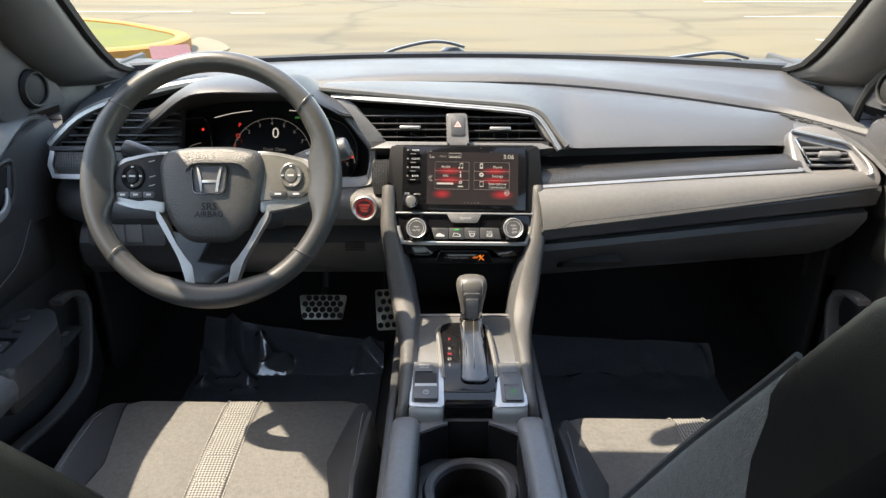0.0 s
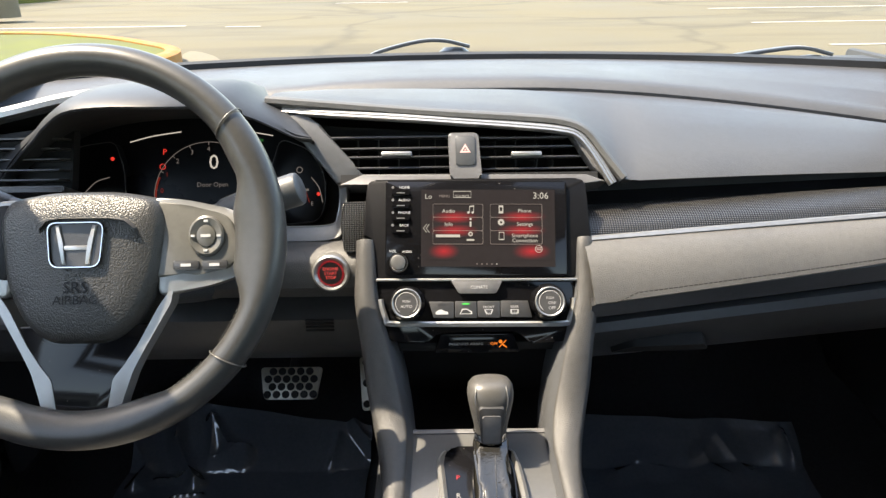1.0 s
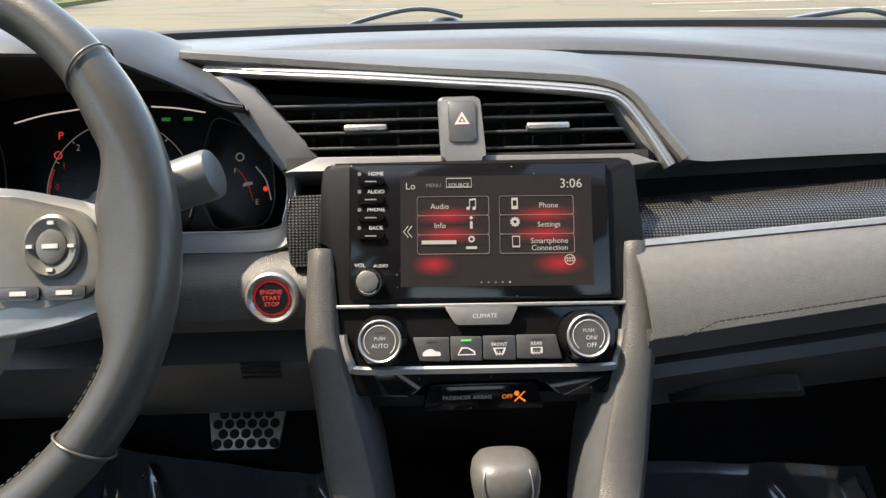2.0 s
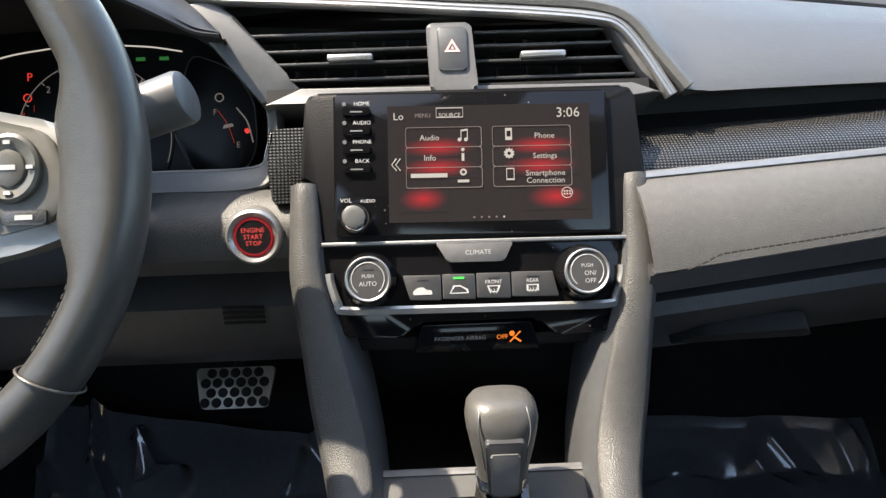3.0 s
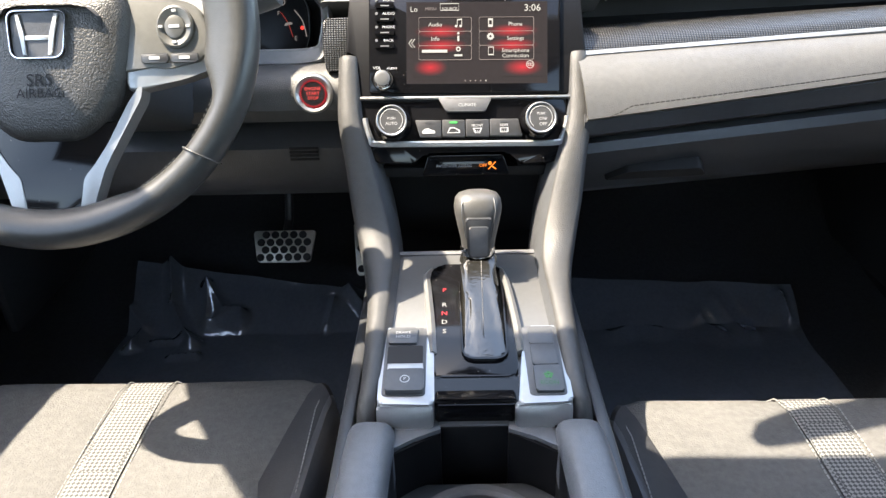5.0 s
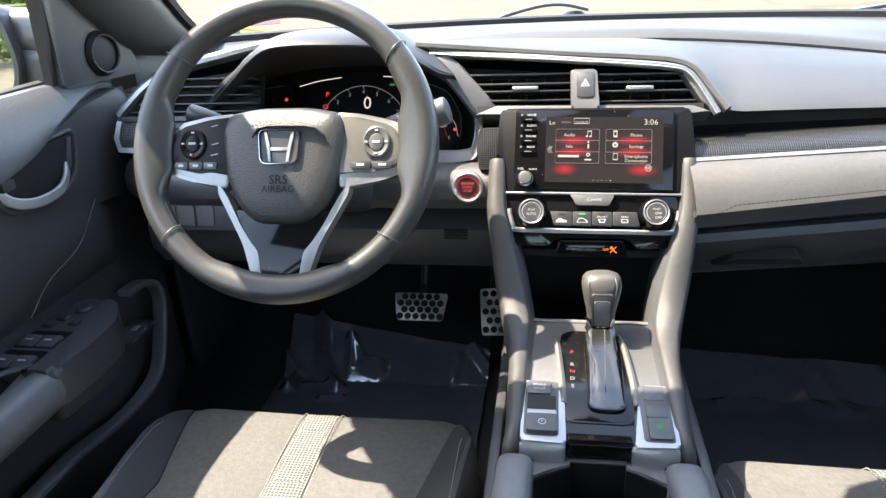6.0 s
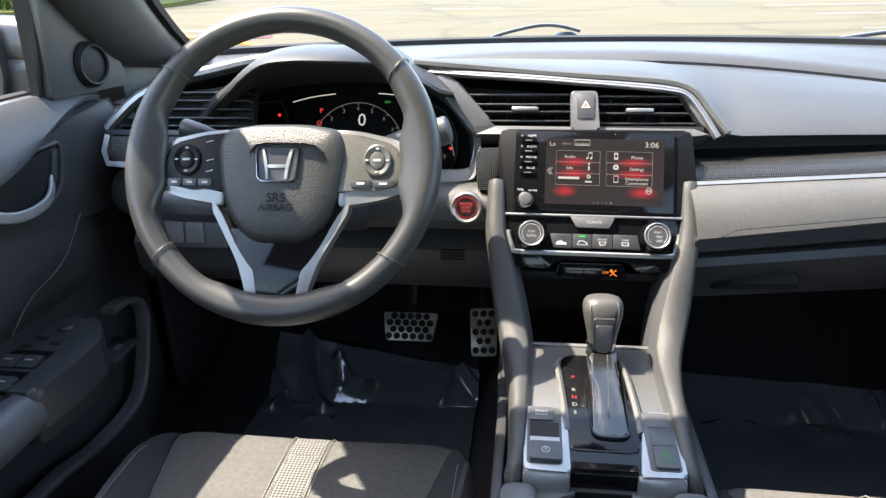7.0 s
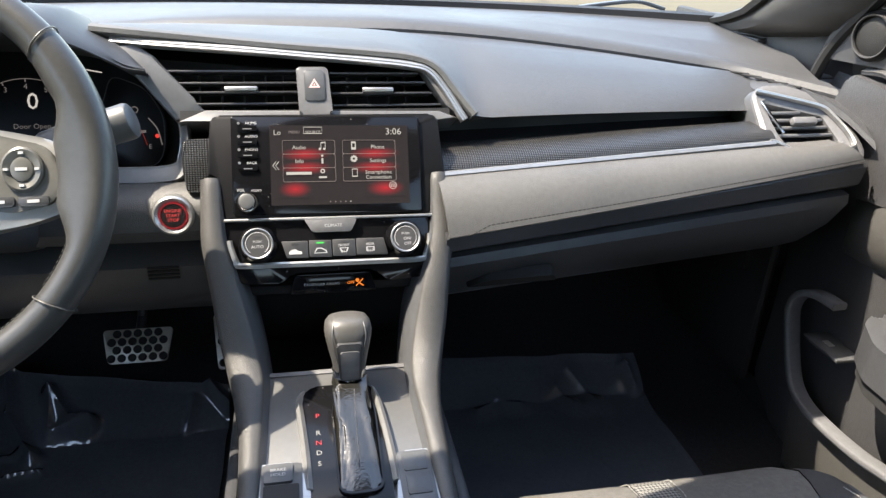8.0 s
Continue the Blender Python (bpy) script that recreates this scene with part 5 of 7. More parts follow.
def climate():
    c = thing("climate_panel", "gloss black climate panel with two silver-ringed dials", "climate control", at=(0, 1.06, 0.76))
    part("panel", slab(B(), rounded([(-0.1115, -0.061), (0.1155, -0.063), (0.112, -0.11), (0.098, -0.131), (0.06, -0.133), (0.045, -0.12), (-0.042, -0.12), (-0.056, -0.131), (-0.096, -0.129), (-0.108, -0.11)], 0.003, 3), HU, -0.05, -0.001, 0.0015), GLOSS, c, "gloss black panel")
    part("silver_line", slab(B(), [(-0.1115, -0.0622), (0.1155, -0.0645), (0.1155, -0.0615), (-0.1115, -0.0592)], HU, -0.004, 0.0035, 0.0008), SILVER, c, "thin silver line under the screen")
    cl = part("climate_key", slab(B(), rounded([(-0.028, -0.0625), (0.029, -0.0635), (0.022, -0.0772), (-0.0195, -0.0768)], 0.002), HU, -0.004, 0.005, 0.001), GREY, c, "grey climate key")
    part("key_word", words(B(), "CLIMATE", 0.0048, HU, 0.003, -0.0705, 0.0053), WHITE, cl)
    # silver U under the dials
    u = curve([(-0.1065, -0.082, 0), (-0.1055, -0.09, 0), (-0.1005, -0.105, 0), (-0.096, -0.1095, 0), (-0.05, -0.1105, 0), (0.05, -0.1115, 0), (0.098, -0.1115, 0), (0.1035, -0.106, 0), (0.1085, -0.092, 0), (0.1095, -0.0835, 0)], 40)
    part("silver_frame", sweep(B(), [HU @ p for p in u], [(-0.003, -0.003), (0.003, -0.003), (0.003, 0.003), (-0.001, 0.0045), (-0.003, 0.003)], up=HU.to_3x3() @ Vector((0, 0, 1))), SILVER, c, "silver strip under the dials")
    for uu, ws in ((-0.077, ("PUSH", "AUTO")), (0.0795, ("PUSH", "ON/", "OFF"))):
        m = HU @ Matrix.Translation((uu, -0.0875, 0))
        d = part("dial", lathe(B(), m, [(0.0200, -0.004), (0.0202, 0.003), (0.0192, 0.006), (0.0180, 0.008), (0.0175, 0.014), (0.0160, 0.0165)], 48), GLOSS, c, "round climate dial")
        part("dial_ring", lathe(B(), m, [(0.0162, 0.0155), (0.0163, 0.0178), (0.0154, 0.0188), (0.0143, 0.0180), (0.0140, 0.0165)], 48), SILVER, d, "bright metal ring")
        part("dial_face", lathe(B(), m, [(0.0141, 0.0165), (0.0139, 0.0176), (0.006, 0.0178), (0, 0.0178)], 40), KEY, d)
        part("dial_arc", tube(B(), [m @ Vector((0.0118 * math.cos(math.radians(q)), 0.0118 * math.sin(math.radians(q)), 0.0178)) for q in range(-50, 231, 14)], 0.0003, 4, up=(0, -0.9, 0.5)), WHITE, d)
        bm = B()
        for i, w in enumerate(ws):
            words(bm, w, 0.0036 if i == 0 else 0.0046, m, 0.002 if len(ws) == 3 and i else 0, 0.003 - 0.0055 * i + (0.001 if len(ws) == 3 else -0.001), 0.0182)
        part("dial_words", bm, WHITE, d)
        if uu < 0:
            part("lamp_slot", slab(B(), rect(-0.004, 0.0065, 0.004, 0.0082), m, 0.0176, 0.0181), HARD, d)
    edges = [-0.0525, -0.0245, 0.0005, 0.0262, 0.0575]
    green = glow("green_lamp", (0.05, 0.9, 0.15), 0.2)
    for i in range(4):
        a, b = edges[i] + 0.0005, edges[i + 1] - 0.0005
        o = [(a - (0.001 if i == 0 else 0), -0.0855), (b, -0.0860), (b + (0.004 if i == 3 else 0), -0.1045), (a + (0.004 if i == 0 else 0), -0.1035)]
        k = part("key", slab(B(), rounded(o, 0.001, 2), HU, -0.004, 0.0045, 0.0008), KEY, c, "grey climate key")
        mid = (a + b) / 2
        part("lamp", slab(B(), rect(mid - 0.004, -0.0895, mid + 0.004, -0.0879), HU, 0.0042, 0.0049), green if i == 1 else HARD, k, "lit green lamp" if i == 1 else "unlit lamp")
        bm = B()
        if i < 2:
            slab(bm, rounded([(mid - 0.007, -0.1), (mid + 0.007, -0.1), (mid + 0.0065, -0.097), (mid + 0.003, -0.0965), (mid, -0.0945), (mid - 0.004, -0.095), (mid - 0.007, -0.0975)], 0.0008, 2), HU, 0.0044, 0.0049) if i == 0 else ring(bm, [(mid - 0.007, -0.1), (mid + 0.007, -0.1), (mid + 0.0065, -0.097), (mid + 0.001, -0.094), (mid - 0.004, -0.094)], [(mid - 0.006, -0.0993), (mid + 0.006, -0.0993), (mid + 0.005, -0.0975), (mid + 0.001, -0.095), (mid - 0.003, -0.095)], HU, 0.0044, 0.0049)
            part("car_icon", bm, WHITE, k)
        else:
            words(bm, "FRONT" if i == 2 else "REAR", 0.0038, HU, mid, -0.0925, 0.0049)
            part("key_word", bm, WHITE, k)
            bm = B()
            if i == 2:
                o = [(mid - 0.005, -0.095), (mid + 0.005, -0.095), (mid + 0.003, -0.1), (mid - 0.003, -0.1)]
            else:
                o = [(mid - 0.0045, -0.1), (mid + 0.0045, -0.1), (mid + 0.0045, -0.0952), (mid - 0.0045, -0.0952)]
            ring(bm, o, [(mid + (p[0] - mid) * 0.7, -0.0975 + (p[1] + 0.0975) * 0.7) for p in o], HU, 0.0044, 0.0049)
            for d in (-0.0022, 0, 0.0022):
                tube(bm, [HU @ Vector((mid + d + q * 0.0006, -0.0975 - 0.0012 * j, 0.0048)) for j, q in enumerate((0, 1, -1, 0))], 0.0003, 4)
            part("demist_icon", bm, WHITE, k)
    # airbag lamp below
    a = thing("airbag_lamp", "black passenger airbag indicator with orange light", "indicator", at=(0, 1.06, 0.71))
    pan = plane(0, 1.0525, 0.716, 12)
    part("lens", slab(B(), rounded([(-0.040, 0.0125), (0.041, 0.0125), (0.048, -0.009), (-0.047, -0.009)], 0.002), pan, -0.03, 0.001, 0.001), GLOSS, a)
    part("indicator_words", words(B(), "PASSENGER AIRBAG", 0.0043, pan, -0.012, 0.001, 0.0013), material("grey_print", (0.3, 0.3, 0.3), 0.6), a)
    orange = glow("orange_lamp", (1.0, 0.25, 0.03), 0.16)
    bm = words(B(), "OFF", 0.0050, pan, 0.0195, 0.001, 0.0013)
    slab(bm, [(0.0268 + 0.0022 * math.cos(i), 0.0035 + 0.0022 * math.sin(i)) for i in range(6)], pan, 0.0009, 0.0014)
    tube(bm, [pan @ Vector(p) for p in ((0.025, -0.003, 0.0012), (0.033, 0.005, 0.0012))], 0.0006, 5)
    tube(bm, [pan @ Vector(p) for p in ((0.028, 0.001, 0.0012), (0.0335, -0.003, 0.0012))], 0.0008, 5)
    part("off_lamp", bm, orange, a, "orange lit OFF symbol")


climate()


# ---- centre console ----
CON = plane(0, 0.9, 0.623, 83)


def console():
    c = thing("centre_console", "grey centre console with silver bezels and cup holder", "console", at=(0, 0.85, 0.3))
    prof = [(1.096, 0.828), (1.090, 0.820), (1.075, 0.795), (1.058, 0.768), (1.034, 0.728), (1.012, 0.69), (0.990, 0.664), (0.96, 0.650), (0.91, 0.643), (0.86, 0.635), (0.81, 0.625), (0.782, 0.612), (0.772, 0.575)]
    xin = [0.114, 0.113, 0.112, 0.110, 0.098, 0.087, 0.079, 0.075, 0.076, 0.077, 0.078, 0.080, 0.082]
    xout = [0.134, 0.134, 0.135, 0.135, 0.128, 0.122, 0.114, 0.105, 0.098, 0.096, 0.095, 0.097, 0.099]
    k = 44
    line = curve([(y, z, 0) for y, z in prof], k)
    wi = curve([(a, b, 0) for a, b in zip(xin, xout)], k)
    for side in (-1, 1):
        rows, walls = [], []
        for i in range(k + 1):
            p, w = line[i], wi[i]
            a, b = line[max(0, i - 1)], line[min(k, i + 1)]
            d = (b - a).normalized()
            nrm = Vector((0, d.y, -d.x))
            if nrm.z < 0:
                nrm = -nrm
            o = Vector((0, p.x, p.y))
            pts = [(w.x + 0.006, -0.02), (w.x, -0.006), (w.x + 0.001, -0.002), (w.x + 0.004, 0.0), ((w.x + w.y) / 2, 0.0015), (w.y - 0.005, 0.0), (w.y, -0.005), (w.y + 0.002, -0.02), (w.y - 0.002, -0.085)]
            rows.append([Vector((side * x, 0, 0)) + o + nrm * h for x, h in pts])
            walls.append([Vector((side * x, 0, 0)) + o + nrm * h for x, h in ((w.x + 0.0005, -0.004), (w.x - 0.003, -0.012), (w.x - 0.008, -0.03), (w.x - 0.008, -0.09))])
        part("side_rail", sheet(B(), rows, close=True), RAIL, c, "grained grey rail beside the stack", angle=60)
        part("rail_inner_wall", sheet(B(), walls), SMOOTH, c, "smooth dark inner wall of the rail")
    # tunnel sides and dark cubby under the stack
    bm = B()
    for side in (-1, 1):
        box(bm, (0.012, 0.75, 0.34), pose(side * 0.106, 0.72, 0.43), 0.004)
        box(bm, (0.01, 0.30, 0.2), pose(side * 0.110, 1.21, 0.66), 0.003)
        box(bm, (0.012, 0.55, 0.26), pose(side * 0.112, 1.30, 0.43), 0.003)
    part("side_panel", bm, HARD, c)
    for nm, size, at in (("cubby_back", (0.21, 0.012, 0.20), (0, 1.17, 0.65)), ("cubby_floor", (0.20, 0.20, 0.012), (0, 1.09, 0.575)), ("cubby_top", (0.20, 0.12, 0.012), (0, 1.13, 0.703))):
        part(nm, box(B(), size, pose(*at), 0.003), DEEP, c)
    # top plate
    part("top_plate", slab(B(), rounded([(-0.086, 0.098), (0.086, 0.098), (0.084, -0.02), (0.08, -0.115), (-0.08, -0.115), (-0.084, -0.02)], 0.004), CON, -0.02, 0.004, 0.002), MATT_SILVER, c, "satin grey top plate")
    part("back_lip", slab(B(), rect(-0.078, 0.095, 0.078, 0.101, 0.002), CON, -0.03, 0.0055, 0.0015), GREY, c)
    # raised silver bezels with switches
    outlines = {-1: [(-0.0805, -0.027), (-0.045, -0.027), (-0.040, -0.040), (-0.0335, -0.0555), (-0.0325, -0.121), (-0.0795, -0.119)], 1: [(0.0815, -0.027), (0.050, -0.027), (0.047, -0.040), (0.044, -0.060), (0.036, -0.121), (0.081, -0.119)]}
    inlays = {-1: (-0.0765, -0.1115, -0.0400, -0.0285), 1: (0.0460, -0.1125, 0.0770, -0.0285)}
    ridges = {-1: [(-0.0345, -0.060, 0.010), (-0.0365, -0.02, 0.012), (-0.0405, 0.03, 0.012), (-0.042, 0.05, 0.010), (-0.037, 0.066, 0.006)], 1: [(0.0435, -0.060, 0.010), (0.042, -0.02, 0.012), (0.038, 0.03, 0.012), (0.0355, 0.05, 0.010), (0.033, 0.066, 0.006)]}
    for side in (-1, 1):
        bz = part("bezel", slab(B(), rounded(outlines[side], 0.005), CON, -0.035, 0.011, 0.003, 3), SILVER, c, "satin silver bezel")
        part("bezel_inlay", slab(B(), rect(*inlays[side], 0.004), CON, 0.0, 0.0116, 0.0008), SMOOTH, bz, "dark grey switch inlay")
        lo, hi = sorted((side * 0.0800, side * 0.0335))
        part("bezel_front", slab(B(), rect(lo, -0.008, hi, 0.0125, 0.003), plane(0, 0.7785, 0.605, 14), -0.02, 0.003, 0.002), SILVER, bz, "grey front face of the bezel")
        part("gate_ridge", sweep(B(), [CON @ p for p in curve(ridges[side], 14)], [(-0.004, -0.012), (0.004, -0.012), (0.0035, 0.0), (0.0, 0.003), (-0.0035, 0.0)]), SILVER, c, "silver ridge beside the gate")
    sw = part("brake_hold_key", slab(B(), rect(-0.0740, -0.0505, -0.0485, -0.0300, 0.002), CON, 0.008, 0.0140, 0.0012), SMOOTH, c, "grey brake hold key")
    part("key_word", words(words(B(), "BRAKE", 0.0048, CON, -0.0612, -0.0375, 0.0144), "HOLD", 0.0048, CON, -0.0612, -0.0428, 0.0144), WHITE, sw)
    # flat black patch for the shade in the open switch well
    part("switch_well", slab(B(), rect(-0.0740, -0.0780, -0.0430, -0.0525, 0.002), CON, 0.006, 0.0122), DEEP, c)
    pb = part("parking_brake_switch", slab(B(), rect(-0.0735, -0.1095, -0.0412, -0.0845, 0.002), CON, 0.006, 0.0165, 0.0015), SMOOTH, c, "dark parking brake switch")
    # light on the slope is put into its pale colour
    part("switch_lit_slope", slab(B(), [(-0.0730, -0.0850), (-0.0418, -0.0850), (-0.0425, -0.0765), (-0.0735, -0.0765)], CON, 0.006, 0.0150, 0.0015), PALE, pb, "switch slope, coloured pale as lit")
    bm = B()
    for cu in (-0.0573,):
        ring(bm, [(cu + 0.0042 * math.cos(i * 0.4189), -0.097 + 0.0042 * math.sin(i * 0.4189)) for i in range(15)], [(cu + 0.0035 * math.cos(i * 0.4189), -0.097 + 0.0035 * math.sin(i * 0.4189)) for i in range(15)], CON, 0.0163, 0.0169)
        words(bm, "P", 0.005, CON, cu, -0.097, 0.0169)
    part("brake_symbol", bm, WHITE, pb)
    part("blank_key", slab(B(), rect(0.0510, -0.0520, 0.0730, -0.0310, 0.002), CON, 0.008, 0.0128, 0.001), SMOOTH, c)
    part("blank_key", slab(B(), rect(0.0515, -0.0785, 0.0735, -0.0535, 0.002), CON, 0.008, 0.0132, 0.001), SMOOTH, c)
    ek = part("econ_key", slab(B(), rect(0.0515, -0.1100, 0.0747, -0.0805, 0.002), CON, 0.008, 0.0142, 0.0015), SMOOTH, c, "dark key with green symbol")
    # the print is given a glow of its own
    green = glow("green_glow_print", (0.05, 0.5, 0.15), 0.05)
    bm = words(B(), "ECON", 0.0056, CON, 0.0632, -0.1015, 0.0146)
    for k2 in range(5):
        a = math.radians(90 + 72 * k2)
        slab(bm, [(0.0632 + 0.0026 * math.cos(a) + 0.0015 * math.cos(j), -0.0925 + 0.0026 * math.sin(a) + 0.0015 * math.sin(j)) for j in range(6)], CON, 0.0141, 0.0146)
    part("econ_symbol", bm, green, ek, "green printed word, made to glow")
    # gloss insert falling forward of the bin
    part("gloss_insert", slab(B(), rounded([(-0.0325, -0.119), (0.0360, -0.119), (0.0395, -0.085), (-0.0340, -0.085)], 0.003), CON, -0.02, 0.0080, 0.006, 4), GLOSS, c, "gloss black insert")
    part("gloss_front", slab(B(), rect(-0.0325, -0.008, 0.0350, 0.014, 0.003), plane(0, 0.784, 0.606, 8), -0.02, 0.002, 0.002), GLOSS, c)
    # storage bin
    for size, at in (((0.17, 0.36, 0.01), (0, 0.63, 0.485)), ((0.062, 0.01, 0.115), (0, 0.781, 0.54)), ((0.17, 0.01, 0.12), (0, 0.56, 0.54)), ((0.006, 0.30, 0.12), (-0.068, 0.64, 0.54)), ((0.006, 0.30, 0.12), (0.068, 0.64, 0.54))):
        part("bin_wall", box(B(), size, pose(*at), 0.002), CASE, c, "black wall of the storage bin")
    for side in (-1, 1):
        part("bin_wall", sheet(B(), [[(side * x, y, z) for x, y in ((0.029, 0.781), (0.030, 0.773), (0.046, 0.764), (0.066, 0.751), (0.072, 0.74))] for z in (0.594, 0.54, 0.49)], thick=0.002), CASE, c, "black wall of the storage bin")
    for side in (-1, 1):
        part("bin_wing", slab(B(), rounded([(side * 0.028, 0.784), (side * 0.090, 0.784), (side * 0.090, 0.733), (side * 0.066, 0.752), (side * 0.046, 0.765), (side * 0.028, 0.773)][::side], 0.002), Matrix.Translation((0, 0, 0.598)), -0.004, 0.0, 0.001), ARM, c, "grey corner beside the bin")
    part("bin_lip", slab(B(), rect(-0.029, 0.777, 0.029, 0.783), Matrix.Translation((0, 0, 0.599)), -0.003, 0.0, 0.001), MATT_SILVER, c, "thin grey lip of the bin")
    m = Matrix.Translation((0.001, 0.699, 0.548))
    cup = part("cup_holder", lathe(B(), m, [(0.064, -0.02), (0.0625, -0.003), (0.06, 0.001), (0.053, 0.002), (0.049, -0.001), (0.0465, -0.006), (0.044, -0.09), (0, -0.09)], 44), DEEP, c, "round black cup holder")
    part("cup_ring", lathe(B(), m, [(0.0600, 0.0010), (0.0585, 0.004), (0.051, 0.0055), (0.048, 0.003), (0.0462, -0.004)], 44), GREY, cup, "grey cup rim")
    part("bin_shelf", ring(B(), around(rounded([(-0.068, -0.12), (0.068, -0.12), (0.068, 0.05), (0.052, 0.066), (-0.052, 0.066), (-0.068, 0.05)], 0.012)), around([(0.058 * math.cos(k3 * 0.2244), 0.058 * math.sin(k3 * 0.2244)) for k3 in range(28)]), m, -0.05, -0.002, 0.002), SMOOTH, c)
    for side in (-1, 1):
        path = curve([(side * 0.083, 0.775, 0.560), (side * 0.0835, 0.770, 0.592), (side * 0.084, 0.745, 0.604), (side * 0.086, 0.65, 0.606), (side * 0.088, 0.50, 0.606), (side * 0.088, 0.36, 0.606)], 24)
        bm = sweep(B(), path, rounded([(-0.019, -0.05), (0.019, -0.05), (0.019, 0.012), (-0.019, 0.012)], 0.014, 4), up=(0, 0.3, 1))
        part("padded_side", bm, ARM, c, "padded dark console side")
    bm = B()
    box(bm, (0.19, 0.30, 0.08), pose(0, 0.36, 0.60), 0.025, 4)
    part("armrest_lid", bm, LEATHERETTE, c, "padded dark armrest lid")


console()


def gear_selector():
    g = thing("gear_selector", "leather gear knob on a wrinkled boot", "gear lever", at=(0.008, 0.93, 0.63))
    gate = part("gate_plate", slab(B(), rounded([(-0.0335, -0.088), (0.0390, -0.088), (0.0415, -0.02), (0.036, 0.052), (0.030, 0.072), (-0.032, 0.072), (-0.040, 0.052), (-0.036, -0.02)], 0.008), CON, -0.01, 0.009, 0.002), GLOSS, g, "gloss black gate plate")
    white, red = glow("gate_white", (0.75, 0.75, 0.75), 0.15), glow("gate_red", (0.9, 0.03, 0.05), 0.2)
    for w, v in zip("PRNDS", (0.029, 0.0064, -0.006, -0.0183, -0.0312)):
        part("gate_letter", words(B(), w, 0.0080, CON, -0.0242, v, 0.0094), red if w in "PN" else white, gate, "red lit letter" if w in "PN" else "white letter")
    # boot: pleated loft from the gate to the collar
    base = rounded([(-0.0068, -0.068), (0.0298, -0.068), (0.0315, 0.03), (0.028, 0.055), (-0.004, 0.055), (-0.0085, 0.03)], 0.012, 6)
    top_c = Vector((0.0095, 0.964, 0.660))
    rows = []
    kk = len(base)
    for j, (t, s) in enumerate(((0, 1.0), (0.05, 0.96), (0.16, 0.88), (0.30, 0.82), (0.45, 0.78), (0.54, 0.76), (0.58, 0.84), (0.61, 0.76), (0.64, 0.86), (0.70, 0.84), (0.84, 0.80), (0.92, 0.84), (1, 0.62))):
        ro = []
        for i, (u, v) in enumerate(base):
            cu, cv = 0.011, 0.0
            w = 1 + 0.11 * math.sin(2 * math.pi * 7 * i / kk + 0.5 * j) * (0.15 + math.sin(math.pi * t)) + 0.03 * math.sin(i * 1.7 + j * 2.1)
            sx, sy = s * w, (s * w if v > 0 else mix(1, 0.42, min(1, t * 1.1)) * w)
            p = CON @ Vector((cu + (u - cu) * sx, (v - cv) * sy * mix(1, 0.62, t), 0.011))
            c2 = CON @ Vector((cu, 0, 0.011))
            ro.append(p + (top_c - c2) * t)
        rows.append(ro)
    boot = part("boot", sheet(B(), rows, close=True), material("gloss_boot_leather", (0.014, 0.0135, 0.012), 0.20, grain=0.35, grain_size=300, spec=0.7, coat=0.4), g, "wrinkled glossy black boot", angle=60)
    part("boot_frame", ring(B(), [(0.011 + (u - 0.011) * 1.12, v * 1.06) for u, v in base], base, CON, 0.006, 0.013, 0.002), GLOSS, g)
    part("stitching", stitches([CON @ Vector((0.011, -0.045 + 0.06 * t, 0.016 + 0.04 * t)) for t in (0, 0.5, 1)], 0.004, 0.003, 0.0005), HARD, boot)
    ax = Matrix.Translation((0.0105, 0.964, 0.651)) @ pose(0, 0, 0, -12)
    part("collar", lathe(B(), ax, [(0, 0.000), (0.0162, 0.000), (0.0172, 0.003), (0.0172, 0.012), (0.0165, 0.0145), (0, 0.0145)], 32, 1.0), CHROME, g, "bright metal collar")
    rows = []
    for h, w, d, oy in ((0.014, 0.0165, 0.0160, 0), (0.024, 0.0180, 0.0175, 0), (0.036, 0.0208, 0.0200, 0), (0.048, 0.0232, 0.0222, 0.001), (0.055, 0.0240, 0.0230, 0.002), (0.062, 0.0228, 0.0215, 0.003), (0.0665, 0.0195, 0.018, 0.003), (0.0690, 0.013, 0.012, 0.003), (0.0697, 0.003, 0.003, 0.003)):
        rows.append([ax @ Vector((w * math.copysign(abs(math.cos(a)) ** 0.72, math.cos(a)), oy + d * math.copysign(abs(math.sin(a)) ** 0.72, math.sin(a)), h)) for a in [2 * math.pi * i / 36 for i in range(36)]])
    bm = sheet(B(), rows, close=True)
    bm.faces.new(list(bm.verts)[-36:])
    knob = part("knob", bm, KNOB, g, "dark leather knob with grey top")
    for s in (-1, 1):
        part("knob_seam", tube(B(), curve([ax @ Vector(p) for p in ((s * 0.0125, -0.0182, 0.026), (s * 0.0145, -0.0208, 0.040), (s * 0.0165, -0.0205, 0.054), (s * 0.0150, -0.0130, 0.0648), (s * 0.013, 0.003, 0.0690))], 16), 0.0006, 5), SMOOTH, knob)
    part("button_surround", slab(B(), rounded([(-0.0105, -0.026), (0.0105, -0.026), (0.0128, 0.016), (-0.0128, 0.016)], 0.003), ax @ Matrix.Translation((0, -0.0185, 0.032)) @ plane(0, 0, 0, -10), -0.012, 0.0036, 0.0015), HARD, knob, "dark panel round the release button")
    part("release_button", slab(B(), rounded([(-0.0085, -0.024), (0.0085, -0.024), (0.0095, 0.008), (-0.0095, 0.008)], 0.002), ax @ Matrix.Translation((0, -0.0185, 0.032)) @ plane(0, 0, 0, -10), -0.012, 0.0048, 0.0015), GREY, knob, "grey release button")


gear_selector()


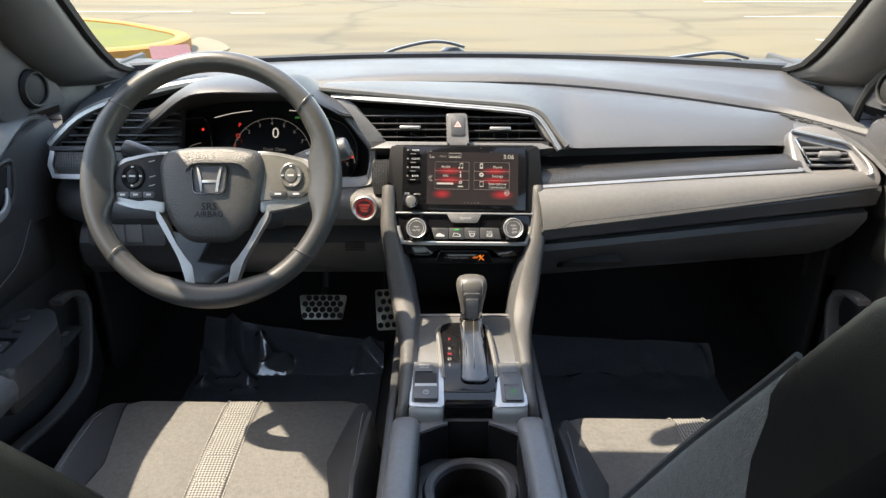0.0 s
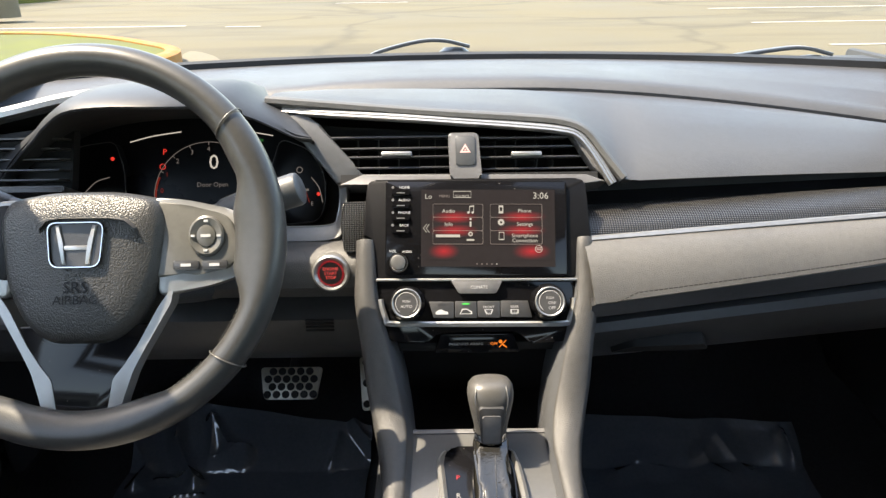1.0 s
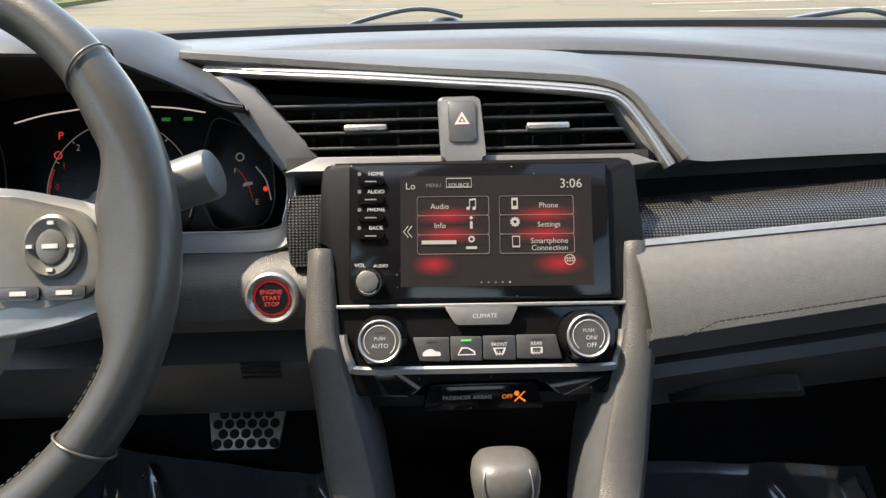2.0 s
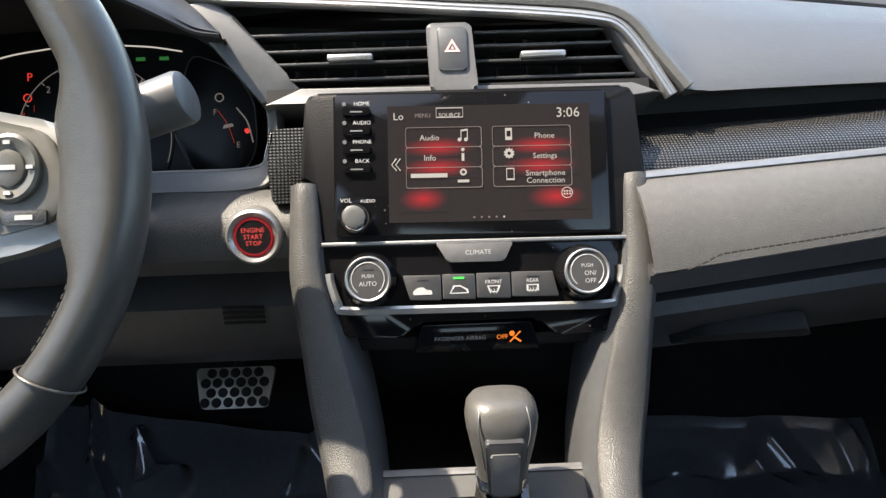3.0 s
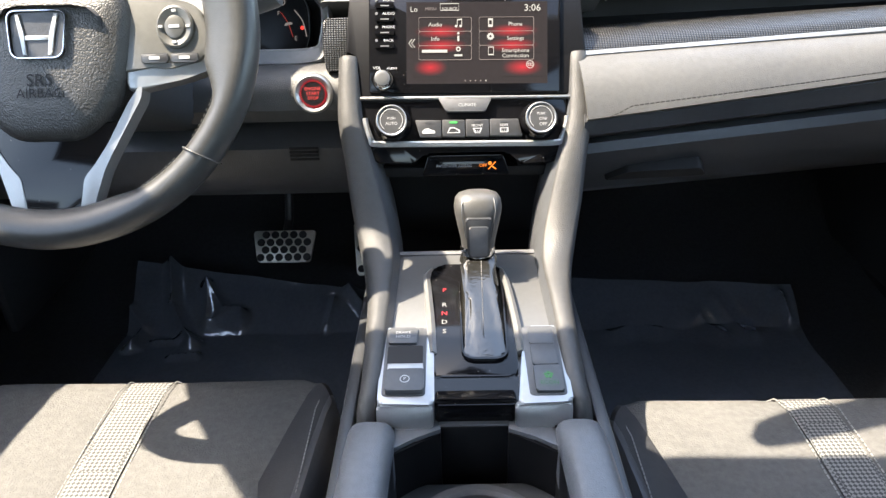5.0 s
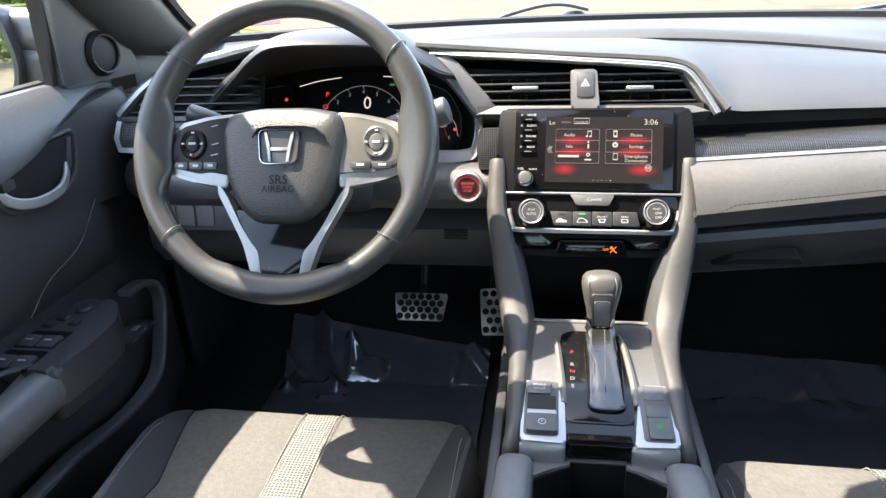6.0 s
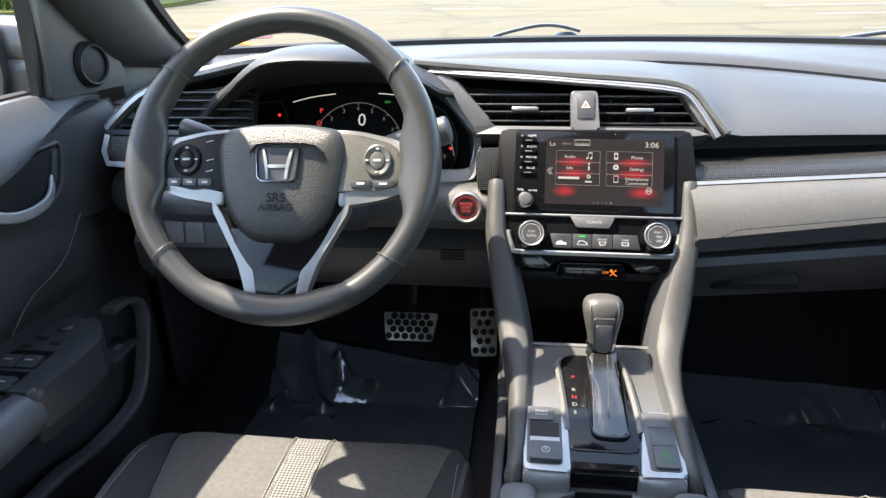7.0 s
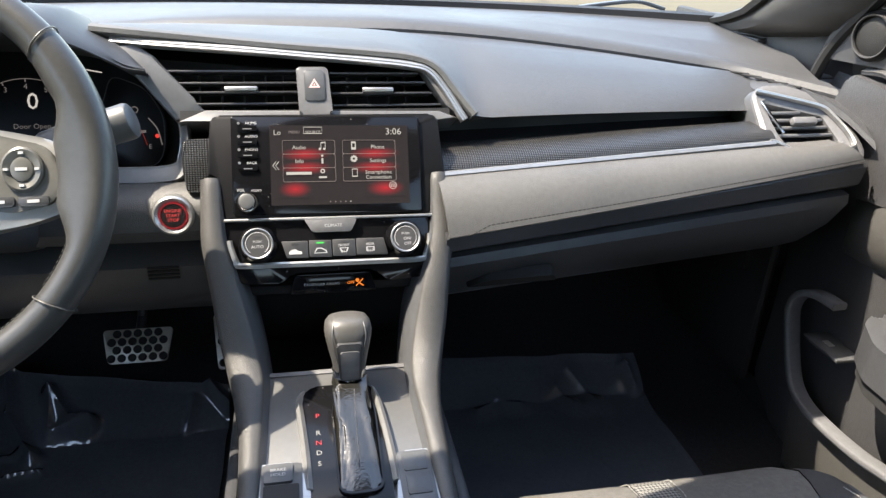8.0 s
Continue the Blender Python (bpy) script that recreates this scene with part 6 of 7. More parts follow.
# ---- steering wheel ----
def steering_wheel():
    c = Vector((-0.3655, 0.9607, 0.8823))
    m = Matrix.Translation(c) @ pose(0, 0, 0, 0, 0, 0.9) @ plane(0, 0, 0, 27.3)
    w = thing("steering_wheel", "worn black leather three-spoke steering wheel with silver spokes", "steering wheel", at=c)
    R, seg = 0.1714, 144
    bm = B()
    loops = []

    def near(deg, at, full, fade):
        """1 within full degrees of at, falling smoothly to 0 over fade degrees."""
        gap = abs((deg - at + 180) % 360 - 180)
        q = min(1.0, max(0.0, (gap - full) / fade))
        return 1 - q * q * (3 - 2 * q)
    for i in range(seg):
        deg = 360 * i / seg
        a = radians(deg)
        grip = max(math.exp(-((deg - q) / 11) ** 2) for q in (27, 153))
        root = max(0.017 * near(deg, 0, 9, 15), 0.017 * near(deg, 180, 9, 15), 0.005 * near(deg, 270, 20, 14))
        r, tck = 0.0150, 0.0165 + 0.001 * grip
        inward = r + 0.0045 * grip + root
        d = Vector((math.cos(a), math.sin(a), 0))
        ring_pts = []
        for j in range(24):
            b = 2 * math.pi * j / 24
            reach = r if math.cos(b) > 0 else inward
            flat = 1 - 0.35 * root / 0.017 * max(0.0, -math.cos(b))
            ring_pts.append(m @ (d * (R + reach * math.cos(b)) + Vector((0, 0, tck * math.sin(b) * flat))))
        loops.append(ring_pts)
    sheet(bm, loops + [loops[0]], close=True)
    bmesh.ops.remove_doubles(bm, verts=bm.verts, dist=1e-6)
    rim = part("rim", bm, RIM, w, "worn black leather rim")
    for deg in (39, 141, 219, 321):
        a = math.radians(deg)
        d, tn = Vector((math.cos(a), math.sin(a), 0)), Vector((-math.sin(a), math.cos(a), 0))
        pts = [m @ (d * (R + 0.0167 * math.cos(b)) + Vector((0, 0, 0.0182 * math.sin(b))) + tn * 0.004 * math.cos(b)) for b in [2 * math.pi * j / 28 for j in range(28)]]
        part("rim_seam", tube(B(), pts, 0.0008, 6, closed=True, up=m.to_3x3() @ tn), KNOB, rim, "raised seam across the rim")
    for a0, a1 in ((143, 216), (324, 397), (225, 255), (285, 316)):
        pts = [m @ Vector(((R - 0.0148) * math.cos(math.radians(mix(a0, a1, k / 20))), (R - 0.0148) * math.sin(math.radians(mix(a0, a1, k / 20))), 0.006)) for k in range(21)]
        part("rim_stitching", stitches(pts, 0.0050, 0.003, 0.0005), KNOB, rim, "light thread inside the rim")
    # airbag cover, domed
    o = rounded([(-0.078, 0.022), (-0.070, 0.041), (-0.03, 0.048), (0.03, 0.048), (0.070, 0.041), (0.078, 0.022), (0.071, -0.035), (0.054, -0.073), (0.030, -0.093), (-0.030, -0.093), (-0.054, -0.073), (-0.071, -0.035)], 0.014, 4)
    rows = []
    cen = Vector((0, -0.02))
    for s, n in ((1.0, -0.035), (1.0, -0.012), (0.99, -0.006), (0.965, -0.001), (0.92, 0.0035), (0.85, 0.0065), (0.6, 0.0090), (0.3, 0.0102), (0.001, 0.0105)):
        rows.append([m @ Vector((cen.x + (u - cen.x) * s, cen.y + (v - cen.y) * s, n)) for u, v in o])
    hub = part("airbag_cover", sheet(B(), rows, close=True), AIRBAG, w, "grained black airbag cover")
    bm = words(B(), "SRS", 0.0150, m, 0, -0.042, 0.0112)
    words(bm, "AIRBAG", 0.0115, m, 0, -0.053, 0.0112)
    part("embossed_words", bm, CASE, hub, "embossed SRS AIRBAG")
    e = rounded([(-0.0225, -0.021), (0.0225, -0.021), (0.026, 0.0205), (-0.026, 0.0205)], 0.009, 5)
    em = part("emblem", ring(B(), e, [(u * 0.95, v * 0.935) for u, v in e], m @ Matrix.Translation((0, -0.003, 0.0045)), -0.004, 0.0095, 0.001), CHROME, hub, "chrome ring emblem")
    part("emblem_back", slab(B(), [(u * 0.93, v * 0.92) for u, v in e], m @ Matrix.Translation((0, -0.003, 0.0045)), -0.004, 0.0066), HARD, em)
    em_m = m @ Matrix.Translation((0, -0.003, 0.0043))
    for s in (-1, 1):
        leg = [(s * 0.0088, -0.0178), (s * 0.0124, -0.0178), (s * 0.0146, -0.001), (s * 0.0188, 0.0175), (s * 0.0146, 0.0175), (s * 0.0112, 0.002), (s * 0.0102, -0.006)][::s]
        part("emblem_bar", slab(B(), leg, em_m, 0.0, 0.0088, 0.0010), SILVER, em)
    part("emblem_bar", slab(B(), [(-0.0105, -0.0050), (0.0105, -0.0050), (0.0112, -0.0008), (-0.0112, -0.0008)], em_m, 0.0, 0.0082, 0.0010), SILVER, em)
    # side spokes
    for s in (-1, 1):
        sp = [(s * 0.060, 0.042), (s * 0.095, 0.038), (s * 0.136, 0.029), (s * 0.148, 0.017), (s * 0.151, -0.008), (s * 0.146, -0.031), (s * 0.12, -0.040), (s * 0.068, -0.051)][::-s]
        so = part("spoke", slab(B(), rounded(sp, 0.008, 3), m, -0.02, -0.004, 0.003, 3), SPOKE, w, "satin silver side spoke")
        pan = [(s * 0.066, 0.037), (s * 0.095, 0.033), (s * 0.130, 0.024), (s * 0.139, 0.013), (s * 0.141, -0.008), (s * 0.136, -0.025), (s * 0.104, -0.032), (s * 0.092, -0.0295), (s * 0.066, -0.034)][::-s]
        # sun and shade in the colour: right panel and switch pale, left black
        pn = part("button_panel", slab(B(), rounded(pan, 0.006, 3), m, -0.006, -0.0015, 0.0015), LIT_PANEL if s > 0 else CASE, so, "button panel, olive grey as sunlit" if s > 0 else "button panel, black as shaded")
        ctr = m @ Matrix.Translation((s * 0.113, 0.004, -0.0015))
        part("thumb_ring", lathe(B(), ctr, [(0.0165, 0.0), (0.0162, 0.0025), (0.0145, 0.0035), (0.009, 0.0015), (0.0085, 0.003), (0.006, 0.0038), (0, 0.0038)], 32, 1.15), LIT_PANEL if s > 0 else CASE, pn, "round thumb switch")
        bm = B()
        for a in (0, 90, 180, 270):
            slab(bm, [(0.0118 * math.cos(math.radians(a)) + q[0], 0.0135 * math.sin(math.radians(a)) + q[1]) for q in ((-0.0018, -0.001), (0.0018, -0.001), (0.0018, 0.001), (-0.0018, 0.001))], ctr, 0.001, 0.0042)
        slab(bm, rect(-0.0045, -0.0013, 0.0045, 0.0013), ctr, 0.003, 0.0043)
        for u, v in ((0.087, 0.026), (0.0855, 0.004), (0.086, -0.009)) if s < 0 else ():
            slab(bm, [(s * u - 0.0045, v - 0.0016), (s * u + 0.004, v + 0.0004), (s * u + 0.0045, v + 0.0016), (s * u - 0.004, v - 0.0004)], m, -0.003, -0.0009)
        part("switch_marks", bm, WHITE, pn, "white switch marks")
        for k in range(3 if s < 0 else 2):
            x0 = (-0.135 + 0.0185 * k) if s < 0 else (0.083 + 0.026 * k)
            x1 = x0 + (0.0165 if s < 0 else 0.023)
            ky = part("small_key", slab(B(), rect(x0, -0.0265, x1, -0.0185, 0.0015), m, -0.003, 0.0005, 0.001), HARD, pn)
            part("key_mark", slab(B(), rect(mix(x0, x1, 0.3), -0.0238, mix(x0, x1, 0.7), -0.0212), m, 0.0004, 0.0009), WHITE, ky)
    # lower spoke: two silver struts and a gloss insert
    for s in (-1, 1):
        st = [(s * 0.068, -0.060), (s * 0.082, -0.040), (s * 0.080, -0.056), (s * 0.053, -0.104), (s * 0.046, -0.118), (s * 0.038, -0.142), (s * 0.032, -0.165), (s * 0.020, -0.166), (s * 0.028, -0.124), (s * 0.038, -0.112), (s * 0.050, -0.094)][::-s]
        part("lower_strut", slab(B(), rounded(st, 0.004, 3), m, -0.022, -0.004, 0.002), SPOKE, w, "silver lower strut")
    part("lower_insert", slab(B(), rounded([(-0.060, -0.075), (0.060, -0.075), (0.046, -0.102), (0.030, -0.126), (0.024, -0.164), (-0.024, -0.164), (-0.030, -0.126), (-0.046, -0.102)], 0.004, 3), m, -0.025, -0.005, 0.002), GLOSS, w, "gloss black lower insert")


steering_wheel()


def stalks():
    for s, tip, label in ((1, (-0.179, 1.046, 0.905), "grey wiper stalk with a round end"), (-1, (-0.525, 1.05, 0.905), "dark lamp stalk beside the wheel")):
        st = thing("column_stalk", label, "stalk", "column stalks", at=(CX, 1.04, 0.86))
        root, tip = Vector((CX + s * 0.04, 1.045, 0.862)), Vector(tip)
        ax = (tip - root).normalized()
        q = root.lerp(tip, 0.42 if s > 0 else 0.66)
        arm = part("arm", sweep(B(), [root, root.lerp(tip, 0.35), q], circle(0.0116 if s > 0 else 0.0095, 20), up=(0, 0, 1)), SMOOTH if s > 0 else HARD, st)
        m = Matrix.Translation(q) @ ax.to_track_quat("Z", "Y").to_matrix().to_4x4() @ Matrix.Diagonal((1, 1, 1, 1) if s > 0 else (0.72, 0.72, 1, 1))
        ln = (tip - q).length
        part("end_knob", lathe(B(), m, [(0.0125, -0.004), (0.0145, 0.0), (0.0166, ln * 0.4), (0.0172, ln - 0.005), (0.0162, ln - 0.0015), (0.0135, ln), (0, ln + 0.0006)], 32), SMOOTH if s > 0 else HARD, st, "round stalk end")
        if s > 0:
            out = Vector((0.3, -0.7, 0.65))
            out = (out - ax * out.dot(ax)).normalized()
            side = out.cross(ax)
            o = q.lerp(tip, 0.32)
            face = Matrix(((ax.x, side.x, out.x, o.x), (ax.y, side.y, out.y, o.y), (ax.z, side.z, out.z, o.z), (0, 0, 0, 1)))
            bm = words(B(), "PULL", 0.0062, face, -0.002, -0.006, 0.0172)
            slab(bm, [(-0.005, 0.001), (0.001, 0.001), (0.003, 0.006), (-0.007, 0.006)], face, 0.0160, 0.0173)
            part("stalk_word", bm, WHITE, st, "white washer symbol and word")


stalks()


def pedals():
    def pad(name, label, m, w0, w1, h, cols, rows_n):
        p = thing(name, label, "pedal", "sport pedals", at=m.translation)
        plate = rounded([(-w0 / 2, -h / 2), (w0 / 2, -h / 2), (w1 / 2, h / 2), (-w1 / 2, h / 2)], 0.006)
        part("pedal_plate", slab(B(), plate, m, -0.008, 0.0, 0.002), STEEL, p, "brushed steel pedal plate")
        for j in range(rows_n):
            for i in range(cols - (j % 2)):
                u = (i - (cols - 1 - (j % 2)) / 2) * (w0 + w1) / 2 / (cols + 0.25)
                v = (j - (rows_n - 1) / 2) * h / (rows_n + 0.15)
                part("rubber_stud", lathe(B(), m @ Matrix.Translation((u, v, 0)), [(0.0068, -0.002), (0.0068, 0.0012), (0.0055, 0.003), (0, 0.003)], 12), RUBBER, p)
        arm = [m @ Vector((0, h * 0.2, -0.008)), m @ Vector((0.0, h, -0.03)), m.translation + Vector((0.01, 0.12, 0.22))]
        part("pedal_arm", tube(B(), arm, 0.008, 8), HARD, p)
    pad("brake_pedal", "steel brake pedal with black rubber studs", plane(-0.310, 1.418, 0.429, 42), 0.092, 0.110, 0.056, 6, 4)
    pad("accelerator_pedal", "steel accelerator pedal with black rubber studs", plane(-0.166, 1.46, 0.40, 42) @ pose(0, 0, 0, 0, 0, 3), 0.050, 0.056, 0.098, 3, 5)


pedals()


# ---- seats ----
def seat(cx, label, inner, y0):
    s = thing("front_seat", label, "car seat", "front seats", at=(cx, 0.7, 0.27))
    slide = -0.033 if cx > 0 else 0.014  # the passenger seat is set further back
    hw = 0.238

    def cushion_z(y):
        return 0.478 - 0.06 * max(0, (0.80 - y)) + 0.01 * math.sin((y - 0.5) * 3)

    def strip(name, x0, x1, mat, lift, lab="", nx=8, dip=0.0018):
        """A sewn panel of the cushion between x0 and x1, rounded over the front edge."""
        rows = []
        prof = [(0.40, None), (0.55, None), (0.70, None), (0.82, None), (0.90, None), (0.95, -0.002), (0.975, -0.008), (0.990, -0.02), (0.998, -0.045), (0.995, -0.10), (0.985, -0.17)]
        for y, dz in prof:
            z = cushion_z(min(y, 0.95)) + (dz or 0)
            r = []
            for i in range(nx + 1):
                t = i / nx
                x = mix(x0, x1, t)
                flare = min(max(0.0, (abs(x) - 0.024) / 0.141), max(0.0, (hw - abs(x)) / (hw - 0.165)))
                shift = math.copysign(0.20 * flare * (min(y, 0.98) - 0.82), x)
                edge = dip * (max(0, abs(2 * t - 1) - 0.7) / 0.3) ** 2
                a = abs(x) / hw
                back = 0.115 * max(0.0, a - 0.58) ** 2 / 0.1764
                r.append((cx + x + shift, y - back, z + lift(x) - edge))
            rows.append(r)
        return part(name, sheet(B(), rows), mat, s, lab)
    flat = lambda x: -0.004 * math.cos(x * 8)
    wing = lambda x: 0.020 * math.sin(min(1.0, max(0.0, (abs(x) - 0.165) / 0.067)) * math.pi * 0.62) - 0.055 * max(0.0, (abs(x) - 0.212) / 0.02) ** 2
    strip("cushion_panel", -0.165, -0.024, CLOTH, flat, "grey cloth cushion panel")
    strip("cushion_panel", 0.024, 0.165, CLOTH, flat, "grey cloth cushion panel")
    strip("checked_stripe", -0.024, 0.024, CHECK, lambda x: 0.001 - 0.004, "light checked centre stripe", dip=0.001)
    strip("bolster", -0.205, -0.165, BOLSTER, wing, "dark cloth bolster panel", 6, 0.001)
    strip("bolster_edge", -hw, -0.205, LEATHERETTE, wing, "dark vinyl bolster edge", 8, 0.001)
    strip("bolster", 0.165, 0.205, BOLSTER, wing, "dark cloth bolster panel", 6, 0.001)
    strip("bolster_edge", 0.205, hw, LEATHERETTE, wing, "dark vinyl bolster edge", 8, 0.001)
    for x in (-0.0275, 0.0275):
        part("stitching", stitches([(cx + x, y, cushion_z(y) - 0.0032) for y in (0.5, 0.7, 0.9, 0.95)] + [(cx + x, 0.98, cushion_z(0.95) - 0.013), (cx + x, 0.995, cushion_z(0.95) - 0.03)], 0.0065, 0.0045, 0.0008), THREAD, s, "light stitching beside the stripe")
    for sd in (-1, 1):
        x = sd * 0.210
        part("stitching", stitches([(cx + x, y - 0.060, cushion_z(y) + 0.0198) for y in (0.5, 0.7, 0.88, 0.95)] + [(cx + x, 0.917, cushion_z(0.95) + 0.011), (cx + x, 0.931, cushion_z(0.95) - 0.001), (cx + x, 0.939, cushion_z(0.95) - 0.026)], 0.0055, 0.004, 0.0007), THREAD, s, "light stitching on the bolster")
    bm = B()
    box(bm, (0.44, 0.52, 0.12), pose(cx, 0.69, 0.37), 0.03, 3)
    for sd in (-1, 1):
        box(bm, (0.03, 0.5, 0.11), pose(cx + sd * 0.222, 0.67, 0.385), 0.012)
    part("seat_base", bm, HARD, s, "black plastic seat base")
    for sd in (-1, 1):
        bm = B()
        box(bm, (0.04, 0.56, 0.07), pose(cx + sd * 0.17, 0.66, 0.30), 0.006)
        part("seat_rail", bm, HARD, s)
    # backrest: rounded sections leaning back, narrower above
    rows = []
    for h, w, d in ((0.0, 0.222, 0.07), (0.05, 0.230, 0.075), (0.15, 0.230, 0.075), (0.30, 0.206, 0.070), (0.42, 0.178, 0.066), (0.46, 0.170, 0.064), (0.53, 0.158, 0.058), (0.58, 0.130, 0.045), (0.60, 0.06, 0.025)):
        cy, cz = y0 - 0.5 * h, 0.49 + 0.93 * h
        sec = []
        for i in range(40):
            a = 2 * math.pi * i / 40
            x = w * math.copysign(abs(math.cos(a)) ** 0.45, math.cos(a))
            y = d * math.copysign(abs(math.sin(a)) ** 0.6, math.sin(a))
            if y > 0:
                y += 0.03 * (abs(x) / w) ** 4 - 0.02 * (1 - (x / w) ** 2)
            sec.append(Vector((cx + x, cy + y, cz + 0.3 * y)))
        rows.append(sec)
    front = [[r[i % 40] for i in range(39, 62)] for r in rows]
    if inner > 0:
        front = [r[::-1] for r in front]
    # lit side painted grey, ending in a tip; the shaded rest painted black
    fine = []
    for k in range(5):
        fine += [[p.lerp(q, j / 4) for p, q in zip(front[k], front[k + 1])] for j in range(4)]
    fine.append(front[5])
    inside, lit_rows, edge_rows = [], [], []
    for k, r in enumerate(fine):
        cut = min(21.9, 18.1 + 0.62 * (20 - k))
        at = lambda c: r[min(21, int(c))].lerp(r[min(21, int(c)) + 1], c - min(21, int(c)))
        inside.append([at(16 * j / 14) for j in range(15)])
        lit_rows.append([at(mix(16, cut, j / 8)) for j in range(9)])
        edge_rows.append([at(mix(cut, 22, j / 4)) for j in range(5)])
    part("backrest", sheet(B(), inside), CASE, s, "backrest cloth, black where it lies in shade")
    part("backrest_top", sheet(B(), front[5:]), CASE, s, "backrest top, black where it lies in shade")
    part("backrest_edge", sheet(B(), edge_rows), CASE, s, "backrest edge, black where it lies in shade")
    part("backrest_lit_side", sheet(B(), lit_rows), CLOTH, s, "cloth side of the backrest, grey where light falls")
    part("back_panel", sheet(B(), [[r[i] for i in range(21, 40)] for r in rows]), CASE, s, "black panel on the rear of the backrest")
    pip = [rows[k][3 if inner > 0 else 17] for k in range(6)]
    if inner < 0:
        part("piping", tube(B(), curve([p + Vector((0, 0.004, 0)) for p in pip], 30), 0.003, 6), LEATHERETTE, s, "dark piping along the backrest")
    bm = B()
    for sd in (-0.06, 0.06):
        tube(bm, [(cx + sd, y0 - 0.275, 0.99), (cx + sd, y0 - 0.3, 1.08)], 0.007, 8, up=(0, 1, 0))
    part("headrest_post", bm, CHROME, s)
    rows = []
    for h, w, d in ((0, 0.09, 0.03), (0.03, 0.115, 0.045), (0.10, 0.12, 0.048), (0.15, 0.10, 0.04), (0.17, 0.06, 0.025)):
        rows.append([Vector((cx + w * math.copysign(abs(math.cos(a)) ** 0.6, math.cos(a)), y0 - 0.3 - 0.2 * h + d * math.copysign(abs(math.sin(a)) ** 0.7, math.sin(a)), 1.07 + h)) for a in [2 * math.pi * i / 32 for i in range(32)]])
    bm = sheet(B(), rows, close=True)
    bm.faces.new([v for v in list(bm.verts)[:32]])
    bm.faces.new([v for v in list(bm.verts)[-32:]])
    part("headrest", bm, BOLSTER, s, "dark cloth headrest")
    s.location.y += slide


def check_material():
    m = material("checked_cloth", (0.5, 0.5, 0.49), 0.9, grain=0.6, grain_size=900)
    n, l = m.node_tree.nodes, m.node_tree.links
    co = next(q for q in n if q.type == "TEX_COORD")
    mp = n.new("ShaderNodeMapping")
    mp.inputs["Rotation"].default_value = (0, 0, radians(45))
    ch = n.new("ShaderNodeTexChecker")
    ch.inputs["Scale"].default_value = 300
    ch.inputs["Color1"].default_value, ch.inputs["Color2"].default_value = (0.20, 0.20, 0.19, 1), (0.05, 0.05, 0.053, 1)
    l.new(co.outputs["Object"], mp.inputs["Vector"])
    l.new(mp.outputs[0], ch.inputs["Vector"])
    b = n["Principled BSDF"]
    l.new(ch.outputs["Color"], b.inputs["Base Color"])
    return m


CHECK = check_material()
seat(-0.372, "grey and black cloth driver's seat with checked stripe", 1, 0.43)
seat(0.367, "grey and black cloth passenger seat with checked stripe", -1, 0.60)


